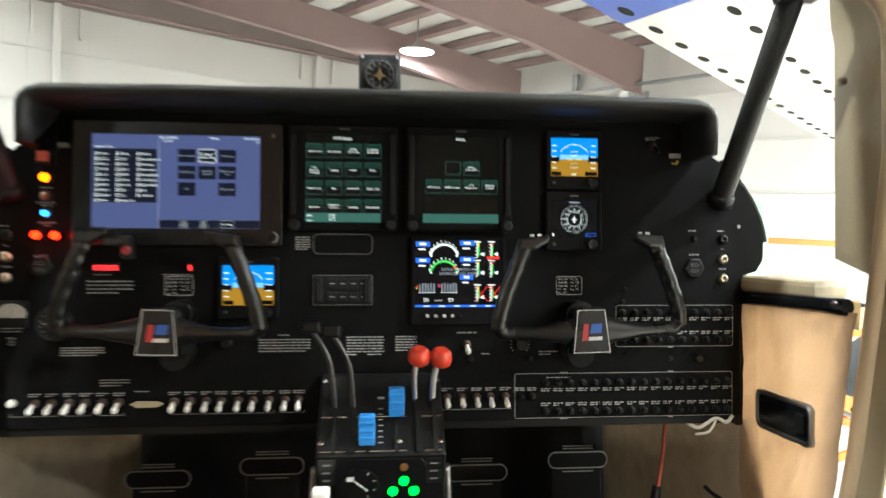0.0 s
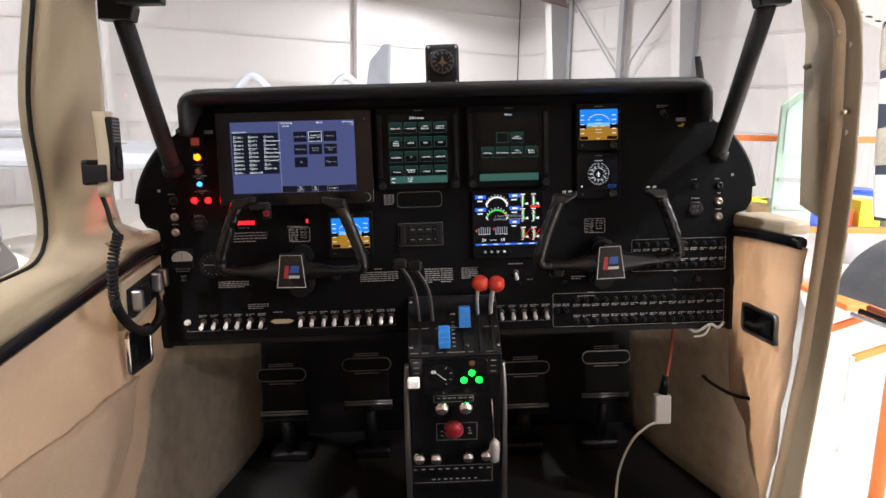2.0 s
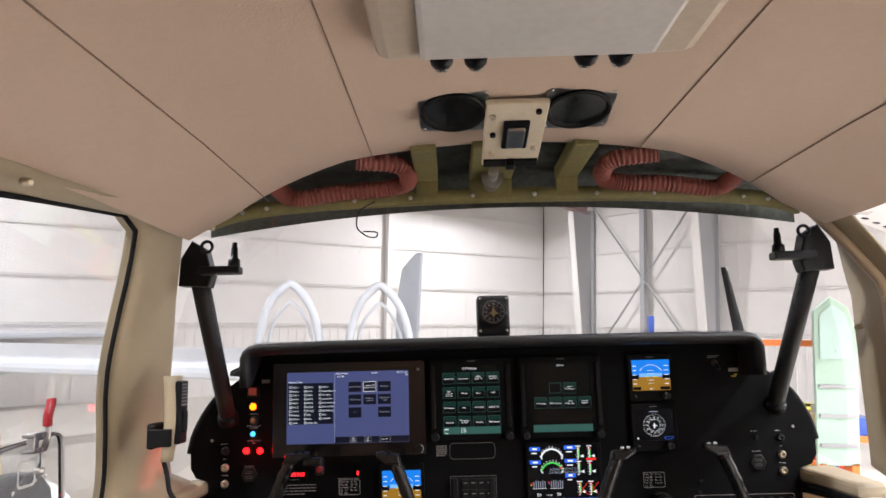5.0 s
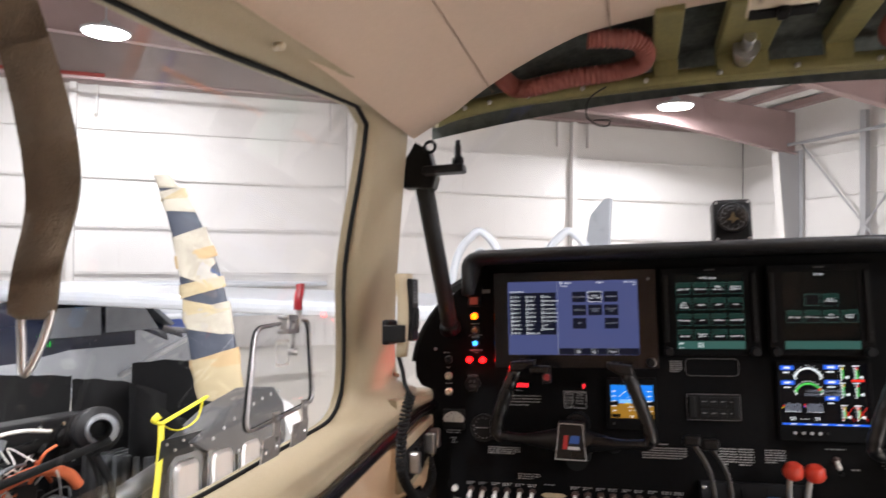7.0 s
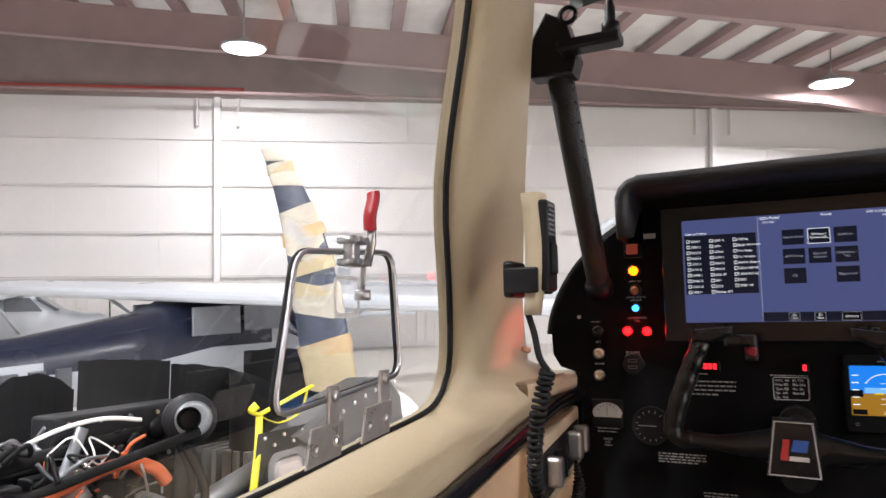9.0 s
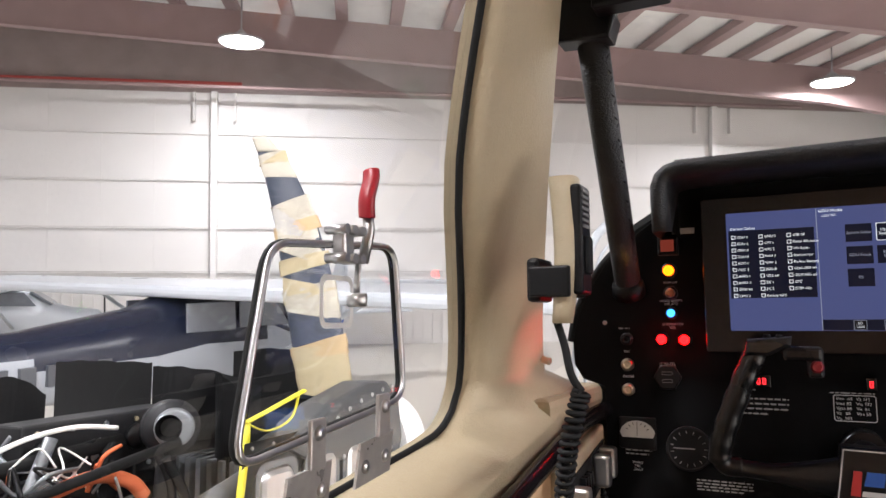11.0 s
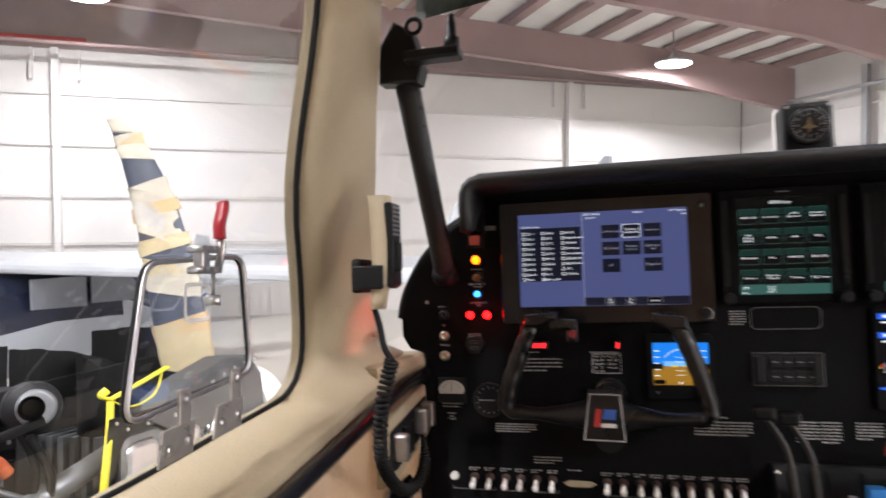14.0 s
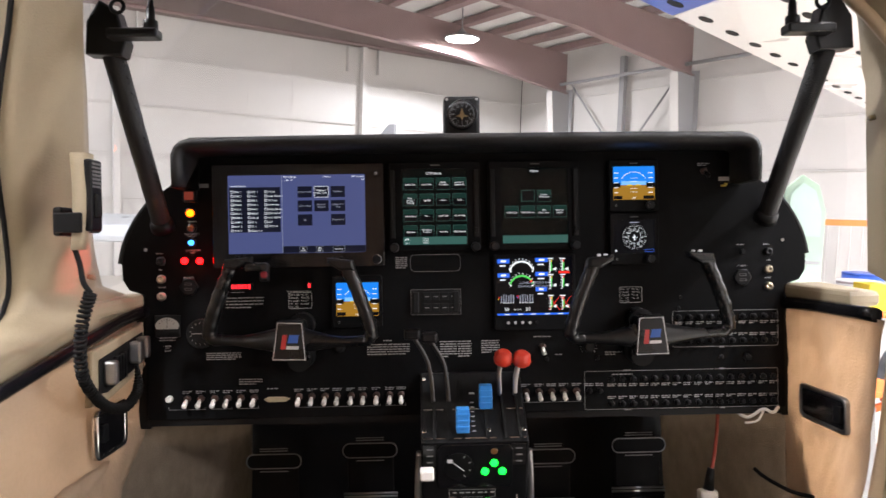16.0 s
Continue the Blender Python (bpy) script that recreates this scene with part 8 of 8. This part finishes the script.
for x in (-0.95, -0.45):
    bm = B()
    cyl(bm, (x, 9.3, 0), (-0.7, 9.3, 1.0), 0.04)
    part("stand_leg", bm, M_GREYSTEEL, tail)
for xc in (-2.0, -0.93):
    f = thing("wing_fairing", "open white arched fairing standing on end", "fairing", base=(xc, 6.9, 0), m=ID, group="arched fairings")
    bm = B()
    arch = smoothed([(xc - 0.52, 6.9, 0.02), (xc - 0.48, 6.9, 1.2), (xc - 0.32, 6.9, 2.6), (xc - 0.10, 6.9, 3.00), (xc + 0.06, 6.9, 3.02), (xc + 0.30, 6.9, 2.65), (xc + 0.44, 6.9, 1.8), (xc + 0.5, 6.9, 0.02)], 6)
    tube(bm, arch, 0.05, 8)
    part("rim", bm, M_WINGW, f)
    bm = B()
    tube(bm, [Vector((xc + (p.x - xc) * 0.8, 6.98, p.z * 0.93)) for p in arch], 0.02, 8)
    part("inner_rim", bm, M_WINGW, f)

# big wing hanging over the right, being reskinned
EDGE0, DIRW, NRW = Vector((1.0, 3.1, 3.92)), Vector((0.7, 0.714, 0)), Vector((0.714, -0.7, 0))
ow = thing("raised_wing", "large white wing with dark slots and blue tip overhead", "wing", base=(4.0, 6.0, 3.92), m=ID)
bm = B()
prism(bm, [EDGE0 + DIRW * 0.9, EDGE0 + DIRW * 9.5, EDGE0 + DIRW * 9.5 + NRW * 2.4, EDGE0 + DIRW * -0.3 + NRW * 2.4], (0, 0, 0.14), 0.02)
part("wing_panel", bm, M_SKIN, ow)
bm = B()
prism(bm, [EDGE0 + DIRW * -0.9 + NRW * 0.1, EDGE0 + DIRW * -0.5, EDGE0 + DIRW * 0.9, EDGE0 + DIRW * -0.3 + NRW * 2.4, EDGE0 + DIRW * -1.3 + NRW * 2.2], (0, 0, 0.14), 0.02)
part("wing_tip", bm, M_BLUEP, ow, "blue painted wing tip")
for off, n_, ph in ((0.16, 16, 0.0), (0.75, 12, 0.3)):
    for i in range(n_):
        c = EDGE0 + DIRW * (0.6 + ph + 0.5 * i) + NRW * off
        bm = B()
        prism(bm, [c + DIRW * (0.11 * math.cos(a)) + NRW * (0.035 * math.sin(a)) + Vector((0, 0, -0.003)) for a in [2 * math.pi * k / 12 for k in range(12)]], (0, 0, 0.002))
        part("slot", bm, M_RUBBER, ow)
for d in (1.5, 8.5):
    bm = B()
    cyl(bm, EDGE0 + DIRW * d + NRW * 1.6, (EDGE0 + DIRW * d + NRW * 1.6) * 1.0 + Vector((0, 0, -3.92)), 0.05, n=10)
    part("jack_post", bm, M_ORANGE, ow)

# stripped cabin section, racks, bins and stands on the right
cab = thing("aircraft_cabin_section", "stripped cabin section in pale green primer", "aircraft part", base=(5.3, 8.4, 0), m=ID)
bm = B()
ring_o = [(4.98, 8.4, 0.75), (5.56, 8.4, 0.75), (5.58, 8.4, 2.55), (5.46, 8.4, 2.92), (5.22, 8.4, 3.06), (4.98, 8.4, 2.86)]
prism(bm, ring_o, (0, 0.06, 0), 0.01)
part("side_skin", bm, M_PRIMER, cab)
bm = B()
prism(bm, [(5.05, 8.39, 2.2), (5.50, 8.39, 2.2), (5.50, 8.39, 2.54), (5.40, 8.39, 2.84), (5.22, 8.39, 2.95), (5.05, 8.39, 2.8)], (0, -0.01, 0))
part("window", bm, mat("pale window", (0.50, 0.68, 0.62), 0.2), cab)
for z in (1.0, 1.4, 1.8):
    bm = B()
    box(bm, 5.02, 5.52, 8.37, 8.40, z, z + 0.05)
    part("stringer", bm, M_GREYSTEEL, cab)
for x in (5.05, 5.5):
    bm = B()
    box(bm, x - 0.05, x + 0.05, 8.4, 8.6, 0, 0.78)
    part("trestle", bm, M_ORANGE, cab)
nose = thing("aircraft_engine", "bare grey aircraft engine with black propeller blade", "engine", base=(2.9, 5.4, 0), m=Matrix.Translation((-0.24, 0, 0)))
bm = B()
lathe(bm, (2.9, 5.2, 2.28), (0.2, 1, 0), [(0, 0.08), (0.1, 0.18), (0.5, 0.27), (1.2, 0.30)], 16)
part("cowling", bm, M_GREYMET, nose)
bm = B()
rows = [[Vector((2.86 + -0.16 * u + 0.06 * (1 - 0.5 * u) * math.cos(a), 5.15 + 0.02 * math.sin(a), 2.48 + 0.74 * u)) for a in [2 * math.pi * k / 8 for k in range(8)]] for u in [i / 6 for i in range(7)]]
sheet(bm, rows, closed=True)
bmesh.ops.holes_fill(bm, edges=[e for e in bm.edges if e.is_boundary], sides=0)
part("propeller_blade", bm, M_BLACK, nose)
for x in (2.6, 3.2):
    bm = B()
    cyl(bm, (x, 5.7, 0), (2.95, 5.7, 2.06), 0.04)
    part("stand_leg", bm, M_ORANGE, nose)
rack = thing("pallet_rack", "steel rack with orange beams and boxes", "rack", base=(4.5, 8.9, 0), m=ID)
for x in (2.8, 5.4, 8.0):
    bm = B()
    box(bm, x, x + 0.08, 8.8, 8.9, 0, 2.75)
    part("upright", bm, M_BLUEP, rack)
for z in (1.0, 2.35):
    bm = B()
    box(bm, 2.8, 8.08, 8.76, 8.82, z, z + 0.09)
    part("beam", bm, M_ORANGE, rack)
    bm = B()
    box(bm, 2.8, 8.08, 8.8, 9.6, z + 0.06, z + 0.08)
    part("shelf", bm, M_GREYSTEEL, rack)
rb = random.Random(8)
for i in range(12):
    x, z = 3.0 + 0.42 * i, 1.08
    w, h = rb.uniform(0.15, 0.19), rb.uniform(0.2, 0.42)
    bm = B()
    box(bm, x - w, x + w, 8.9, 9.3, z, z + h, 0.01)
    solo("storage_box", bm, (M_WHITEP, M_BLUEP, M_RED, M_YELLOW, M_GREYSTEEL, M_TAPE2)[i % 6], "storage box standing on the steel rack shelf", "box", group="rack boxes", m=ID)
for x, y, m, nm in ((6.64, 9.43, M_BLUEP, "blue plastic drum standing on the floor"), (5.86, 8.29, M_GREYSTEEL, "grey plastic bin standing on the floor"), (4.30, 7.86, M_YELLOW, "yellow plastic tub standing on the floor"), (4.57, 7.70, M_RED, "red plastic tub standing on the floor")):
    t = thing("drum", nm, "drum", base=(x, y, 0), m=Matrix.Scale(1.4, 4))
    bm = B()
    lathe(bm, (x, y, 0), (0, 0, 1), [(0, 0.27), (0.02, 0.29), (0.3, 0.30), (0.32, 0.29), (0.6, 0.30), (0.86, 0.28)], 20)
    part("body", bm, m, t)
    bm = B()
    lathe(bm, (x, y, 0.86), (0, 0, 1), [(0, 0.285), (0.03, 0.285), (0.035, 0.25)], 20)
    part("lid", bm, m, t)
lift = thing("scissor_stand", "orange scissor lift stand on the floor", "stand", base=(3.0, 3.7, 0), m=Matrix.Translation((0.85, 0.3, 0.42)))
for y in (3.5, 4.1):
    for a, b in (((2.55, 0.38), (3.65, 0.78)), ((2.55, 0.78), (3.65, 0.38))):
        bm = B()
        prism(bm, [(a[0], y, a[1] - 0.03), (b[0], y, b[1] - 0.03), (b[0], y, b[1] + 0.03), (a[0], y, a[1] + 0.03)], (0, 0.04, 0), 0.004)
        part("scissor_arm", bm, M_ORANGE, lift)
bm = B()
box(bm, 2.4, 3.8, 3.45, 4.2, 0.79, 0.84, 0.01)
part("frame", bm, M_ORANGE, lift)
for x in (2.55, 3.65):
    for y in (3.52, 4.12):
        bm = B()
        box(bm, x - 0.02, x + 0.02, y - 0.02, y + 0.02, -0.42, 0.40, 0.004)
        part("leg", bm, M_WHITEP, lift)
